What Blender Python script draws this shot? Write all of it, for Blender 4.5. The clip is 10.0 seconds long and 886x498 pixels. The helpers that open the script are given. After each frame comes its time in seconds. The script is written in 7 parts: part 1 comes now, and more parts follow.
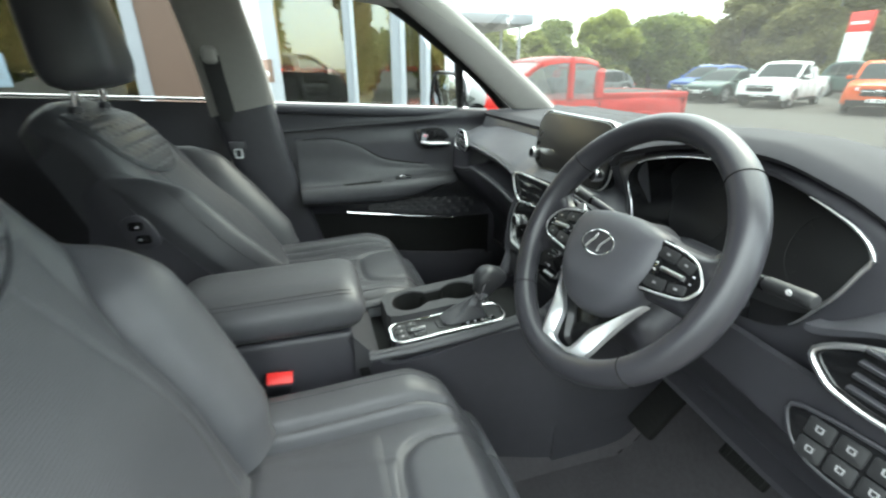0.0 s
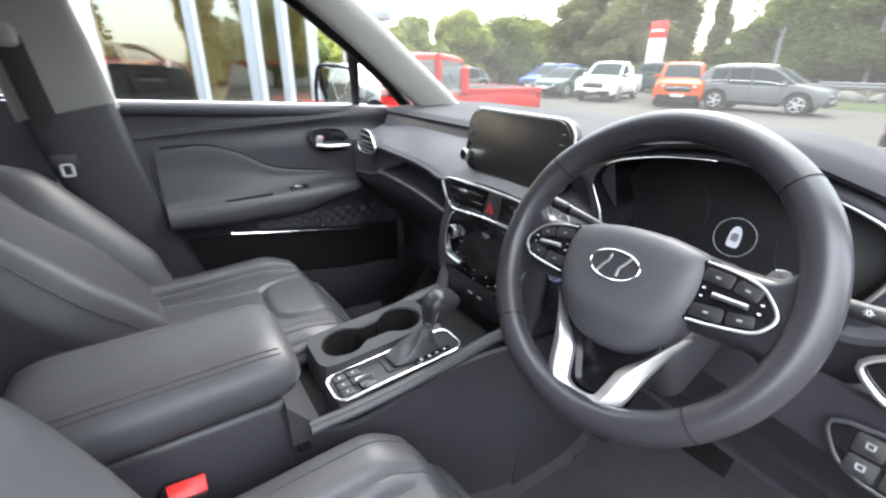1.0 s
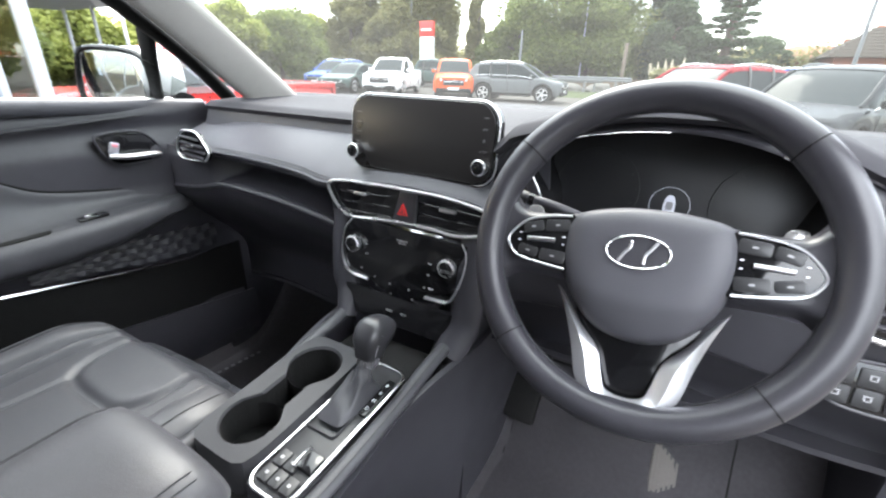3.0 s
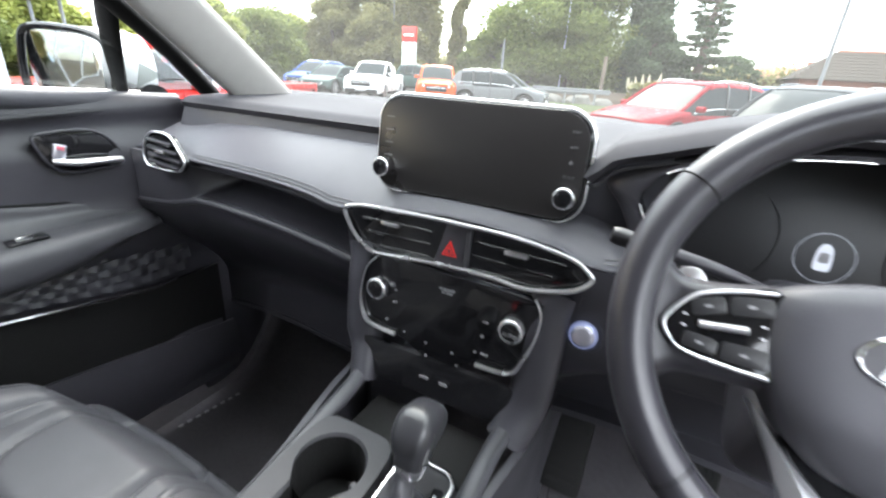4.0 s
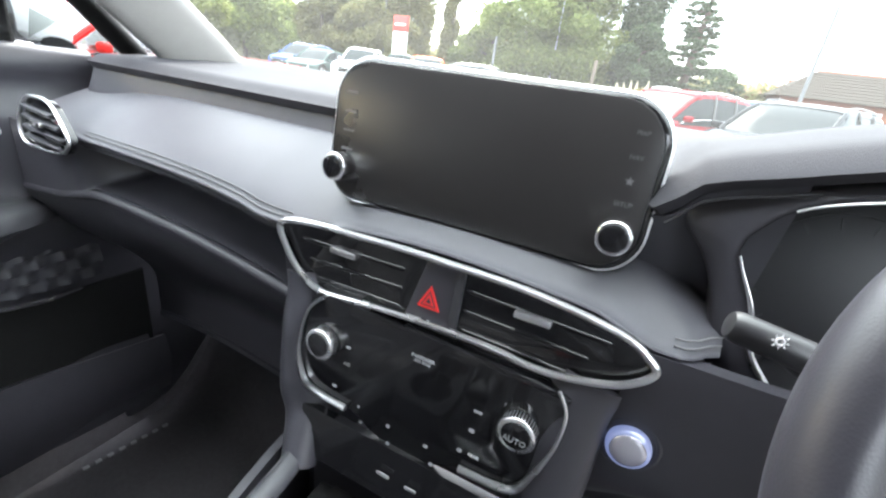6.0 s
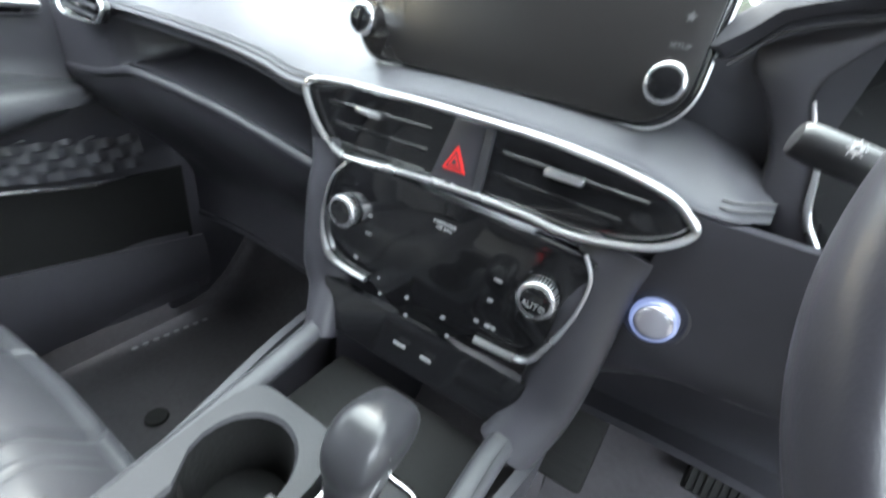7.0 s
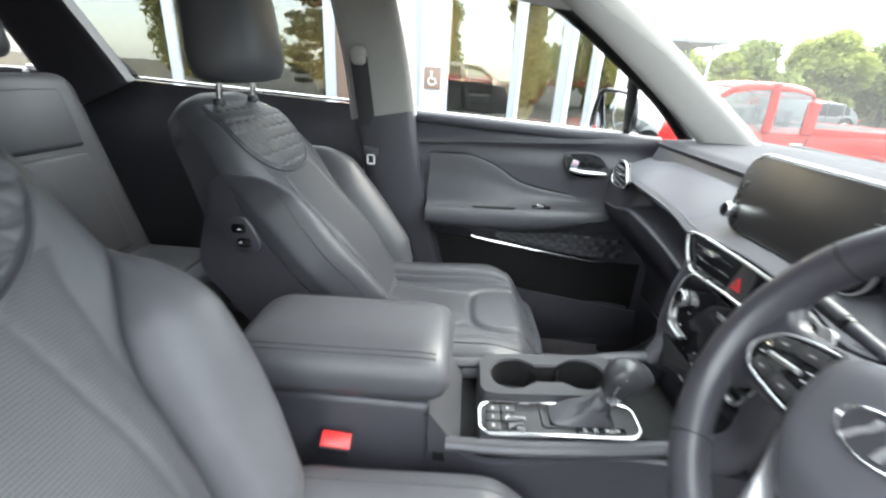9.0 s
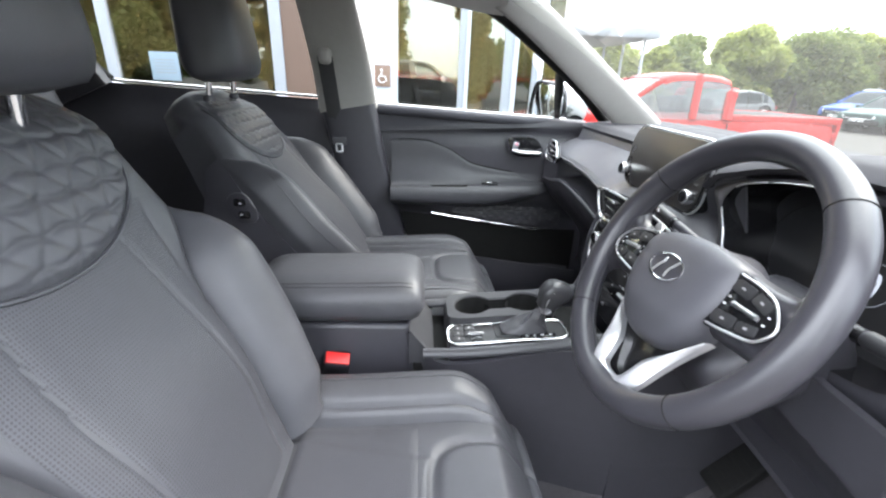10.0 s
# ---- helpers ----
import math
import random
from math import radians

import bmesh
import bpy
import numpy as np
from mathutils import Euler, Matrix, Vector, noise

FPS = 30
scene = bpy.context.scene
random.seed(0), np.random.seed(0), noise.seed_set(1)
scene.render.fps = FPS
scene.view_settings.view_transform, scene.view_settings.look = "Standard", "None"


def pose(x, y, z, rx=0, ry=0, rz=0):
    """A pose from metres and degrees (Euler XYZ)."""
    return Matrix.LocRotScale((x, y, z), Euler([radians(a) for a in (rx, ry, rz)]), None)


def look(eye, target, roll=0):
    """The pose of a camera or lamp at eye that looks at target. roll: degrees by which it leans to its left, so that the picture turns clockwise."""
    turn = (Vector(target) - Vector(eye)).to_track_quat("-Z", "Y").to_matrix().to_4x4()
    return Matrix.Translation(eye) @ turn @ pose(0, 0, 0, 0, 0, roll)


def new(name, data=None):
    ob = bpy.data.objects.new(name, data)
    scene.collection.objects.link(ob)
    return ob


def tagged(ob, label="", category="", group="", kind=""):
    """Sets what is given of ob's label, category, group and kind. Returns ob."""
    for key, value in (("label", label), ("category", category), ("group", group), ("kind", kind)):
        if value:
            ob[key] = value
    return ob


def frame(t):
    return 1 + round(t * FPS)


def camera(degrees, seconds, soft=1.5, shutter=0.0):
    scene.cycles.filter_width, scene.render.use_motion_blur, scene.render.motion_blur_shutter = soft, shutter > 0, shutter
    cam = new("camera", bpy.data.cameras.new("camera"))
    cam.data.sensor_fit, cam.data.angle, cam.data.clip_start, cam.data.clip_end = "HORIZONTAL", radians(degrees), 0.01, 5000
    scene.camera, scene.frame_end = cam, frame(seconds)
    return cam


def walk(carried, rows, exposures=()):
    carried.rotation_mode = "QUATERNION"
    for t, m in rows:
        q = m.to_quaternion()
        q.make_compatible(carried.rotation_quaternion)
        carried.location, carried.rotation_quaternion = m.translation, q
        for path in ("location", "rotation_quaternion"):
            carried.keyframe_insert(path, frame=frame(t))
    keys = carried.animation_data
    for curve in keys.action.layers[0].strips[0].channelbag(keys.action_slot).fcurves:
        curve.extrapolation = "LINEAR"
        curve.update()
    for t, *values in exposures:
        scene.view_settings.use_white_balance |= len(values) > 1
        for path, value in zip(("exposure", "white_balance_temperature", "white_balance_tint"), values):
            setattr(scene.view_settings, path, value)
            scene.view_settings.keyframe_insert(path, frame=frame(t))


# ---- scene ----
cam = camera(91.3, 10.0, soft=2.2, shutter=0.5)
PATH = [
    (0, (0.805, 0.289, 1.345), (-0.963, 0.812, 0.571), 0.1),
    (0.5, (0.69, 0.284, 1.341), (-0.974, 1.061, 0.549), 1.4),
    (1, (0.618, 0.238, 1.334), (-0.911, 1.26, 0.55), 1.0),
    (1.5, (0.562, 0.2, 1.315), (-0.793, 1.453, 0.545), 0.7),
    (2, (0.504, 0.183, 1.326), (-0.687, 1.596, 0.56), 0.2),
    (3.5, (0.319, 0.233, 1.289), (-0.526, 1.869, 0.509), 2.7),
    (4, (0.216, 0.308, 1.282), (-0.613, 1.964, 0.528), 3.7),
    (4.5, (0.161, 0.393, 1.267), (-0.667, 2.068, 0.555), 4.6),
    (5, (0.132, 0.445, 1.267), (-0.677, 2.136, 0.568), 5.4),
    (6.5, (0.131, 0.475, 1.23), (-0.612, 2.116, 0.361), 8.7),
    (7, (0.153, 0.469, 1.188), (-0.647, 2.002, 0.182), 9.6),
    (7.5, (0.174, 0.444, 1.157), (-0.824, 1.777, 0.051), 8.4),
    (8, (0.254, 0.366, 1.178), (-1.224, 1.198, 0.12), 5.1),
    (8.5, (0.403, 0.296, 1.268), (-1.387, 0.401, 0.382), 3.5),
    (9, (0.598, 0.35, 1.339), (-1.257, 0.27, 0.596), 3.5),
    (9.5, (0.765, 0.348, 1.354), (-1.09, 0.393, 0.607), 3.0),
    (10, (0.815, 0.337, 1.335), (-1.038, 0.449, 0.591), 2.4),
]
walk(cam, [(t, look(eye, target, roll)) for t, eye, target, roll in PATH], [(0, 2.92, 6500, -4), (0.5, 3.22, 6400, 10), (2, 3.25, 6400, 10), (3.5, 3.38, 6400, 10), (5, 3.66, 6400, 9), (6.5, 3.98, 6230, 7), (7.5, 4.38, 6120, 3), (8.5, 3.82, 6350, 5), (9.2, 3.60, 6400, 7), (10, 3.40, 6350, 10)])

# ---- light ----
world = bpy.data.worlds.new("overcast_sky")
scene.world = world
world.use_nodes = True
wn = world.node_tree.nodes
wl = world.node_tree.links
wn.clear()
w_out = wn.new("ShaderNodeOutputWorld")
w_sky = wn.new("ShaderNodeTexSky")
w_sky.sky_type = "NISHITA"
w_sky.sun_disc = False
w_sky.sun_elevation = radians(46)
w_sky.sun_rotation = radians(-26)
w_bg = wn.new("ShaderNodeBackground")
w_bg.inputs[1].default_value = 0.05
w_cloud = wn.new("ShaderNodeBackground")
w_tex = wn.new("ShaderNodeTexCoord")
w_noise = wn.new("ShaderNodeTexNoise")
w_noise.inputs["Scale"].default_value = 2.2
w_noise.inputs["Detail"].default_value = 6.0
w_ramp = wn.new("ShaderNodeValToRGB")
w_ramp.color_ramp.elements[0].position, w_ramp.color_ramp.elements[0].color = 0.3, (0.66, 0.69, 0.73, 1)
w_ramp.color_ramp.elements[1].position, w_ramp.color_ramp.elements[1].color = 0.72, (1.0, 0.99, 0.96, 1)
w_add = wn.new("ShaderNodeAddShader")
wl.new(w_tex.outputs["Generated"], w_noise.inputs["Vector"])
wl.new(w_noise.outputs["Fac"], w_ramp.inputs["Fac"])
wl.new(w_ramp.outputs["Color"], w_cloud.inputs["Color"])
# an overcast dome is about three times brighter overhead than at the horizon
w_up = wn.new("ShaderNodeSeparateXYZ")
w_grade = wn.new("ShaderNodeMapRange")
w_grade.inputs["From Min"].default_value, w_grade.inputs["From Max"].default_value = 0.0, 1.0
w_grade.inputs["To Min"].default_value, w_grade.inputs["To Max"].default_value = 0.44, 1.90
wl.new(w_tex.outputs["Generated"], w_up.inputs[0])
wl.new(w_up.outputs["Z"], w_grade.inputs["Value"])
wl.new(w_grade.outputs["Result"], w_cloud.inputs["Strength"])
wl.new(w_sky.outputs[0], w_bg.inputs[0])
wl.new(w_bg.outputs[0], w_add.inputs[0])
wl.new(w_cloud.outputs[0], w_add.inputs[1])
wl.new(w_add.outputs[0], w_out.inputs[0])

sun = new("sun", bpy.data.lights.new("sun", "SUN"))
sun.data.energy, sun.data.angle, sun.data.color = 0.6, radians(25), (1.0, 0.95, 0.86)
sun.matrix_world = look((-26, 54, 62), (0, 0, 0))


# ---- materials ----
def material(name, base, rough=0.5, metal=0.0, var=0.25, scale=6.0, bump=0.0, bump_scale=60.0, coat=0.0, emit=None, spec=0.5, voronoi=False):
    """A principled surface with two scales of colour and roughness variation and a fine relief."""
    m = bpy.data.materials.new(name)
    m.use_nodes = True
    nt = m.node_tree
    p = nt.nodes["Principled BSDF"]
    p.inputs["Metallic"].default_value = metal
    p.inputs["Specular IOR Level"].default_value = spec
    p.inputs["Coat Weight"].default_value = coat
    p.inputs["Coat Roughness"].default_value = 0.08
    tc = nt.nodes.new("ShaderNodeTexCoord")
    n1 = nt.nodes.new("ShaderNodeTexNoise")
    n1.inputs["Scale"].default_value, n1.inputs["Detail"].default_value = scale, 5.0
    n2 = nt.nodes.new("ShaderNodeTexNoise")
    n2.inputs["Scale"].default_value, n2.inputs["Detail"].default_value = scale * 9, 3.0
    add = nt.nodes.new("ShaderNodeMath")
    add.operation = "ADD"
    half = nt.nodes.new("ShaderNodeMath")
    half.operation = "MULTIPLY"
    half.inputs[1].default_value = 0.5
    mix = nt.nodes.new("ShaderNodeMix")
    mix.data_type = "RGBA"
    lo = [c * (1 - var) for c in base]
    hi = [min(1, c * (1 + var)) for c in base]
    mix.inputs["A"].default_value = (*lo, 1)
    mix.inputs["B"].default_value = (*hi, 1)
    rr = nt.nodes.new("ShaderNodeMapRange")
    rr.inputs["From Min"].default_value, rr.inputs["From Max"].default_value = 0.3, 0.7
    rr.inputs["To Min"].default_value, rr.inputs["To Max"].default_value = max(0.02, rough - 0.07), min(1, rough + 0.07)
    L = nt.links.new
    L(tc.outputs["Object"], n1.inputs["Vector"])
    L(tc.outputs["Object"], n2.inputs["Vector"])
    L(n1.outputs["Fac"], add.inputs[0])
    L(n2.outputs["Fac"], add.inputs[1])
    L(add.outputs[0], half.inputs[0])
    L(half.outputs[0], mix.inputs["Factor"])
    L(mix.outputs["Result"], p.inputs["Base Color"])
    L(n1.outputs["Fac"], rr.inputs["Value"])
    L(rr.outputs["Result"], p.inputs["Roughness"])
    if bump:
        b = nt.nodes.new("ShaderNodeBump")
        b.inputs["Strength"].default_value, b.inputs["Distance"].default_value = bump, 0.002
        if voronoi:
            nb = nt.nodes.new("ShaderNodeTexVoronoi")
            nb.inputs["Scale"].default_value = bump_scale
            L(nb.outputs["Distance"], b.inputs["Height"])
        else:
            nb = nt.nodes.new("ShaderNodeTexNoise")
            nb.inputs["Scale"].default_value, nb.inputs["Detail"].default_value = bump_scale, 4.0
            L(nb.outputs["Fac"], b.inputs["Height"])
        L(tc.outputs["Object"], nb.inputs["Vector"])
        L(b.outputs["Normal"], p.inputs["Normal"])
    if emit:
        p.inputs["Emission Color"].default_value = (*emit[:3], 1)
        p.inputs["Emission Strength"].default_value = emit[3]
    return m


def pane_material(name, tint, gloss, rough=0.0, haze=0.0):
    """A thin pane: it lets light through and mirrors by Fresnel; a faint scatter on it imitates veiling glare and fine
    dust.
    """
    m = bpy.data.materials.new(name)
    m.use_nodes = True
    nt = m.node_tree
    nt.nodes.clear()
    out = nt.nodes.new("ShaderNodeOutputMaterial")
    tr = nt.nodes.new("ShaderNodeBsdfTransparent")
    tr.inputs[0].default_value = (*tint, 1)
    gl = nt.nodes.new("ShaderNodeBsdfGlossy")
    gl.inputs["Roughness"].default_value = rough
    lw = nt.nodes.new("ShaderNodeLayerWeight")
    lw.inputs[0].default_value = 0.5
    pw = nt.nodes.new("ShaderNodeMath")
    pw.operation = "POWER"
    pw.inputs[1].default_value = 4.0
    fr = nt.nodes.new("ShaderNodeMath")
    fr.operation = "MULTIPLY_ADD"
    fr.inputs[1].default_value, fr.inputs[2].default_value = 1 - gloss, gloss
    mx = nt.nodes.new("ShaderNodeMixShader")
    nt.links.new(lw.outputs["Facing"], pw.inputs[0])
    nt.links.new(pw.outputs[0], fr.inputs[0])
    nt.links.new(fr.outputs[0], mx.inputs[0])
    nt.links.new(tr.outputs[0], mx.inputs[1])
    nt.links.new(gl.outputs[0], mx.inputs[2])
    if haze:
        tl = nt.nodes.new("ShaderNodeBsdfTranslucent")
        tl.inputs[0].default_value = (0.95, 0.93, 0.86, 1)
        no = nt.nodes.new("ShaderNodeTexNoise")
        no.inputs["Scale"].default_value, no.inputs["Detail"].default_value = 3.0, 6.0
        mr = nt.nodes.new("ShaderNodeMapRange")
        mr.inputs["From Min"].default_value, mr.inputs["From Max"].default_value = 0.25, 0.75
        mr.inputs["To Min"].default_value, mr.inputs["To Max"].default_value = haze * 0.6, haze * 1.4
        md = nt.nodes.new("ShaderNodeMixShader")
        nt.links.new(no.outputs["Fac"], mr.inputs["Value"])
        nt.links.new(mr.outputs["Result"], md.inputs[0])
        nt.links.new(mx.outputs[0], md.inputs[1])
        nt.links.new(tl.outputs[0], md.inputs[2])
        nt.links.new(md.outputs[0], out.inputs[0])
    else:
        nt.links.new(mx.outputs[0], out.inputs[0])
    return m


def perforated_material(name, base, rough, plane):
    """Leather with rows of small punched holes, laid out in the plane of the panel."""
    m = material(name, base, rough, bump=0.25, bump_scale=350, var=0.2, scale=5, spec=0.35)
    nt = m.node_tree
    p = nt.nodes["Principled BSDF"]
    tc = nt.nodes.new("ShaderNodeTexCoord")
    sp = nt.nodes.new("ShaderNodeSeparateXYZ")
    cb = nt.nodes.new("ShaderNodeCombineXYZ")
    vo = nt.nodes.new("ShaderNodeTexVoronoi")
    vo.voronoi_dimensions = "2D"
    vo.inputs["Scale"].default_value = 290
    vo.inputs["Randomness"].default_value = 0.0
    rp = nt.nodes.new("ShaderNodeMapRange")
    rp.inputs["From Min"].default_value, rp.inputs["From Max"].default_value = 0.22, 0.34
    b = nt.nodes.new("ShaderNodeBump")
    b.inputs["Strength"].default_value, b.inputs["Distance"].default_value = 0.3, 0.002
    nt.links.new(tc.outputs["Object"], sp.inputs[0])
    nt.links.new(sp.outputs["X"], cb.inputs["X"])
    nt.links.new(sp.outputs[plane], cb.inputs["Y"])
    nt.links.new(cb.outputs[0], vo.inputs["Vector"])
    nt.links.new(vo.outputs["Distance"], rp.inputs["Value"])
    nt.links.new(rp.outputs["Result"], b.inputs["Height"])
    nt.links.new(b.outputs["Normal"], p.inputs["Normal"])
    src = p.inputs["Base Color"].links[0].from_socket
    dk = nt.nodes.new("ShaderNodeMix")
    dk.data_type = "RGBA"
    dk.inputs["A"].default_value = (0.026, 0.026, 0.028, 1)
    nt.links.new(rp.outputs["Result"], dk.inputs["Factor"])
    nt.links.new(src, dk.inputs["B"])
    nt.links.new(dk.outputs["Result"], p.inputs["Base Color"])
    return m


M = {}
M["leather"] = material("leather", (0.050, 0.050, 0.056), 0.42, bump=0.14, bump_scale=900, voronoi=True, scale=4, spec=0.42)
M["perf"] = perforated_material("perforated_back_leather", (0.046, 0.046, 0.053), 0.47, "Z")
M["perfseat"] = perforated_material("perforated_seat_leather", (0.046, 0.046, 0.053), 0.46, "Y")
M["pedal"] = material("worn_pedal_rubber", (0.095, 0.085, 0.078), 0.65, var=0.25, scale=20, bump=0.3, bump_scale=300)
M["rimleather"] = material("smooth_wheel_leather", (0.031, 0.030, 0.036), 0.34, bump=0.05, bump_scale=800, voronoi=True, scale=5, spec=0.5)
M["knob"] = material("polished_black_grip", (0.026, 0.026, 0.029), 0.30, var=0.1, spec=0.5)
M["pad"] = material("soft_dash_pad", (0.066, 0.065, 0.075), 0.46, bump=0.10, bump_scale=1100, voronoi=True, scale=3, var=0.15, spec=0.35)
M["plastic"] = material("dark_plastic", (0.036, 0.035, 0.042), 0.43, bump=0.10, bump_scale=1100, voronoi=True, scale=5)
M["greyplastic"] = material("satin_grey_plastic", (0.036, 0.036, 0.040), 0.52, bump=0.1, bump_scale=400, var=0.12, spec=0.3)
M["gloss"] = material("gloss_black", (0.008, 0.008, 0.009), 0.10, var=0.2)
M["screen"] = material("screen_glass", (0.014, 0.013, 0.013), 0.30, var=0.2)
M["chrome"] = material("chrome", (0.80, 0.80, 0.81), 0.14, metal=1.0, var=0.05)
M["key"] = material("matt_black_key", (0.020, 0.020, 0.022), 0.45, var=0.15)
M["satin"] = material("satin_metal", (0.80, 0.80, 0.81), 0.30, metal=1.0, var=0.08, bump=0.05, bump_scale=300)
M["carpet"] = material("carpet", (0.055, 0.052, 0.057), 0.95, bump=0.9, bump_scale=900, var=0.4, scale=12, spec=0.15)
M["liner"] = material("headliner_cloth", (0.46, 0.45, 0.43), 0.92, bump=0.4, bump_scale=700, var=0.08, spec=0.2)
M["pillar"] = material("pillar_trim", (0.30, 0.29, 0.275), 0.75, bump=0.3, bump_scale=600, var=0.10, spec=0.3)
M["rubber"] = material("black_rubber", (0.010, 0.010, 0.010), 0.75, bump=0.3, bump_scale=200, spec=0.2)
M["webbing"] = material("belt_webbing", (0.025, 0.025, 0.026), 0.7, bump=0.6, bump_scale=900)
M["red"] = material("red_button", (0.72, 0.03, 0.03), 0.35, var=0.1)
M["lockmark"] = material("pink_red_mark", (0.55, 0.12, 0.16), 0.4, var=0.1)
M["white"] = material("white_print", (0.72, 0.72, 0.74), 0.5, var=0.05)
M["dimprint"] = material("grey_print", (0.30, 0.30, 0.31), 0.5, var=0.05)
M["lit"] = material("lit_display", (0.6, 0.62, 0.66), 0.4, var=0.05, emit=(0.75, 0.82, 1.0, 0.05))
M["startcap"] = material("silver_cap", (0.55, 0.54, 0.60), 0.22, metal=0.7, var=0.05)
M["bluering"] = material("blue_lit_ring", (0.40, 0.42, 0.52), 0.3, metal=0.8, var=0.05, emit=(0.4, 0.5, 1.0, 0.03))
M["privacy"] = pane_material("privacy_glass", (0.10, 0.107, 0.107), 0.03)
M["silver"] = material("silver_spoke_paint", (0.60, 0.60, 0.62), 0.30, metal=0.8, var=0.06)
M["deck"] = material("dash_top", (0.044, 0.043, 0.049), 0.75, bump=0.12, bump_scale=1000, voronoi=True, scale=3, var=0.15, spec=0.15)
M["wovenmark"] = material("grey_woven_thread", (0.14, 0.14, 0.145), 0.8, var=0.2)
M["screenprint"] = material("screen_print", (0.10, 0.10, 0.105), 0.5, var=0.05)
M["faint"] = material("faint_print", (0.024, 0.024, 0.026), 0.5, var=0.05)
M["windscreen"] = pane_material("side_glass", (0.53, 0.555, 0.535), 0.03)
M["tintglass"] = pane_material("tinted_glass", (0.36, 0.375, 0.37), 0.03)
# scatter here is set to imitate the glare veil over the view outside
M["hazyglass"] = pane_material("hazy_windscreen_glass", (0.51, 0.535, 0.515), 0.012, haze=0.015)
M["facadeglass"] = pane_material("showroom_glass", (0.66, 0.67, 0.58), 0.26)
M["mirror"] = material("mirror_glass", (0.82, 0.84, 0.85), 0.02, metal=1.0, var=0.02)
M["whitepaint"] = material("white_car_paint", (0.68, 0.69, 0.70), 0.22, spec=0.07, var=0.04)
M["redpaint"] = material("red_car_paint", (0.36, 0.018, 0.016), 0.22, spec=0.07, var=0.12)
M["winepaint"] = material("dark_red_paint", (0.17, 0.010, 0.016), 0.25, spec=0.03, var=0.12)
M["orangepaint"] = material("orange_paint", (0.48, 0.085, 0.025), 0.22, spec=0.07, var=0.12)
M["bluepaint"] = material("blue_paint", (0.045, 0.085, 0.26), 0.22, spec=0.07, var=0.12)
M["greypaint"] = material("grey_paint", (0.11, 0.115, 0.12), 0.22, spec=0.07, var=0.1)
M["blackpaint"] = material("black_paint", (0.018, 0.020, 0.023), 0.22, var=0.1, spec=0.05)
M["greenpaint"] = material("dark_green_paint", (0.05, 0.075, 0.07), 0.22, spec=0.07, var=0.1)
M["carglass"] = material("dark_car_glass", (0.022, 0.027, 0.029), 0.08, var=0.2, spec=0.04)
M["tyre"] = material("tyre_rubber", (0.02, 0.02, 0.02), 0.85, bump=0.4, bump_scale=40)
M["alloy"] = material("alloy_wheel", (0.50, 0.50, 0.51), 0.35, metal=0.8)
M["lamp"] = material("headlamp_lens", (0.55, 0.57, 0.58), 0.12, var=0.3, scale=30, spec=0.8)
M["tail"] = material("tail_lamp", (0.35, 0.015, 0.015), 0.15)
M["asphalt"] = material("asphalt", (0.056, 0.051, 0.046), 0.9, bump=0.8, bump_scale=60, var=0.3, scale=0.5, spec=0.25)
M["grass"] = material("grass", (0.040, 0.050, 0.020), 0.95, bump=0.8, bump_scale=25, var=0.4, scale=1.5, spec=0.2)
M["concrete"] = material("concrete", (0.20, 0.19, 0.175), 0.85, bump=0.5, bump_scale=40, var=0.15)
M["boulder"] = material("boulder_stone", (0.10, 0.095, 0.085), 0.9, bump=0.6, bump_scale=30, var=0.3)
M["whiteframe"] = material("white_frame", (0.46, 0.48, 0.53), 0.45, var=0.06)
M["greyframe"] = material("grey_frame", (0.30, 0.32, 0.36), 0.5, var=0.1)
M["brown"] = material("brown_cladding", (0.20, 0.13, 0.10), 0.6, var=0.12, bump=0.2)
M["innerwall"] = material("showroom_wall", (0.62, 0.56, 0.44), 0.8, var=0.08)
M["tilefloor"] = material("showroom_floor", (0.45, 0.42, 0.38), 0.35, var=0.1)
M["warmlamp"] = material("warm_lamp", (0.9, 0.8, 0.55), 0.5, emit=(1.0, 0.80, 0.48, 14.0))
M["bark"] = material("bark", (0.12, 0.095, 0.075), 0.95, bump=0.9, bump_scale=12, var=0.4)
M["steel"] = material("galvanised_steel", (0.15, 0.155, 0.16), 0.65, var=0.2, spec=0.25)
M["slate"] = material("slate_roof", (0.040, 0.034, 0.029), 0.95, spec=0.1, var=0.25, scale=1.2, bump=0.5, bump_scale=9)
M["brickwall"] = material("brick_wall", (0.22, 0.085, 0.055), 0.9, var=0.25, scale=2, bump=0.5, bump_scale=9)
M["noticepaper"] = material("pale_blue_paper", (0.30, 0.38, 0.46), 0.7, var=0.1)
M["cabglass"] = pane_material("clear_cab_glass", (0.62, 0.66, 0.64), 0.10)
M["signred"] = material("sign_red", (0.62, 0.035, 0.03), 0.4, var=0.05)
M["signwhite"] = material("sign_white", (0.74, 0.75, 0.75), 0.4, var=0.05)


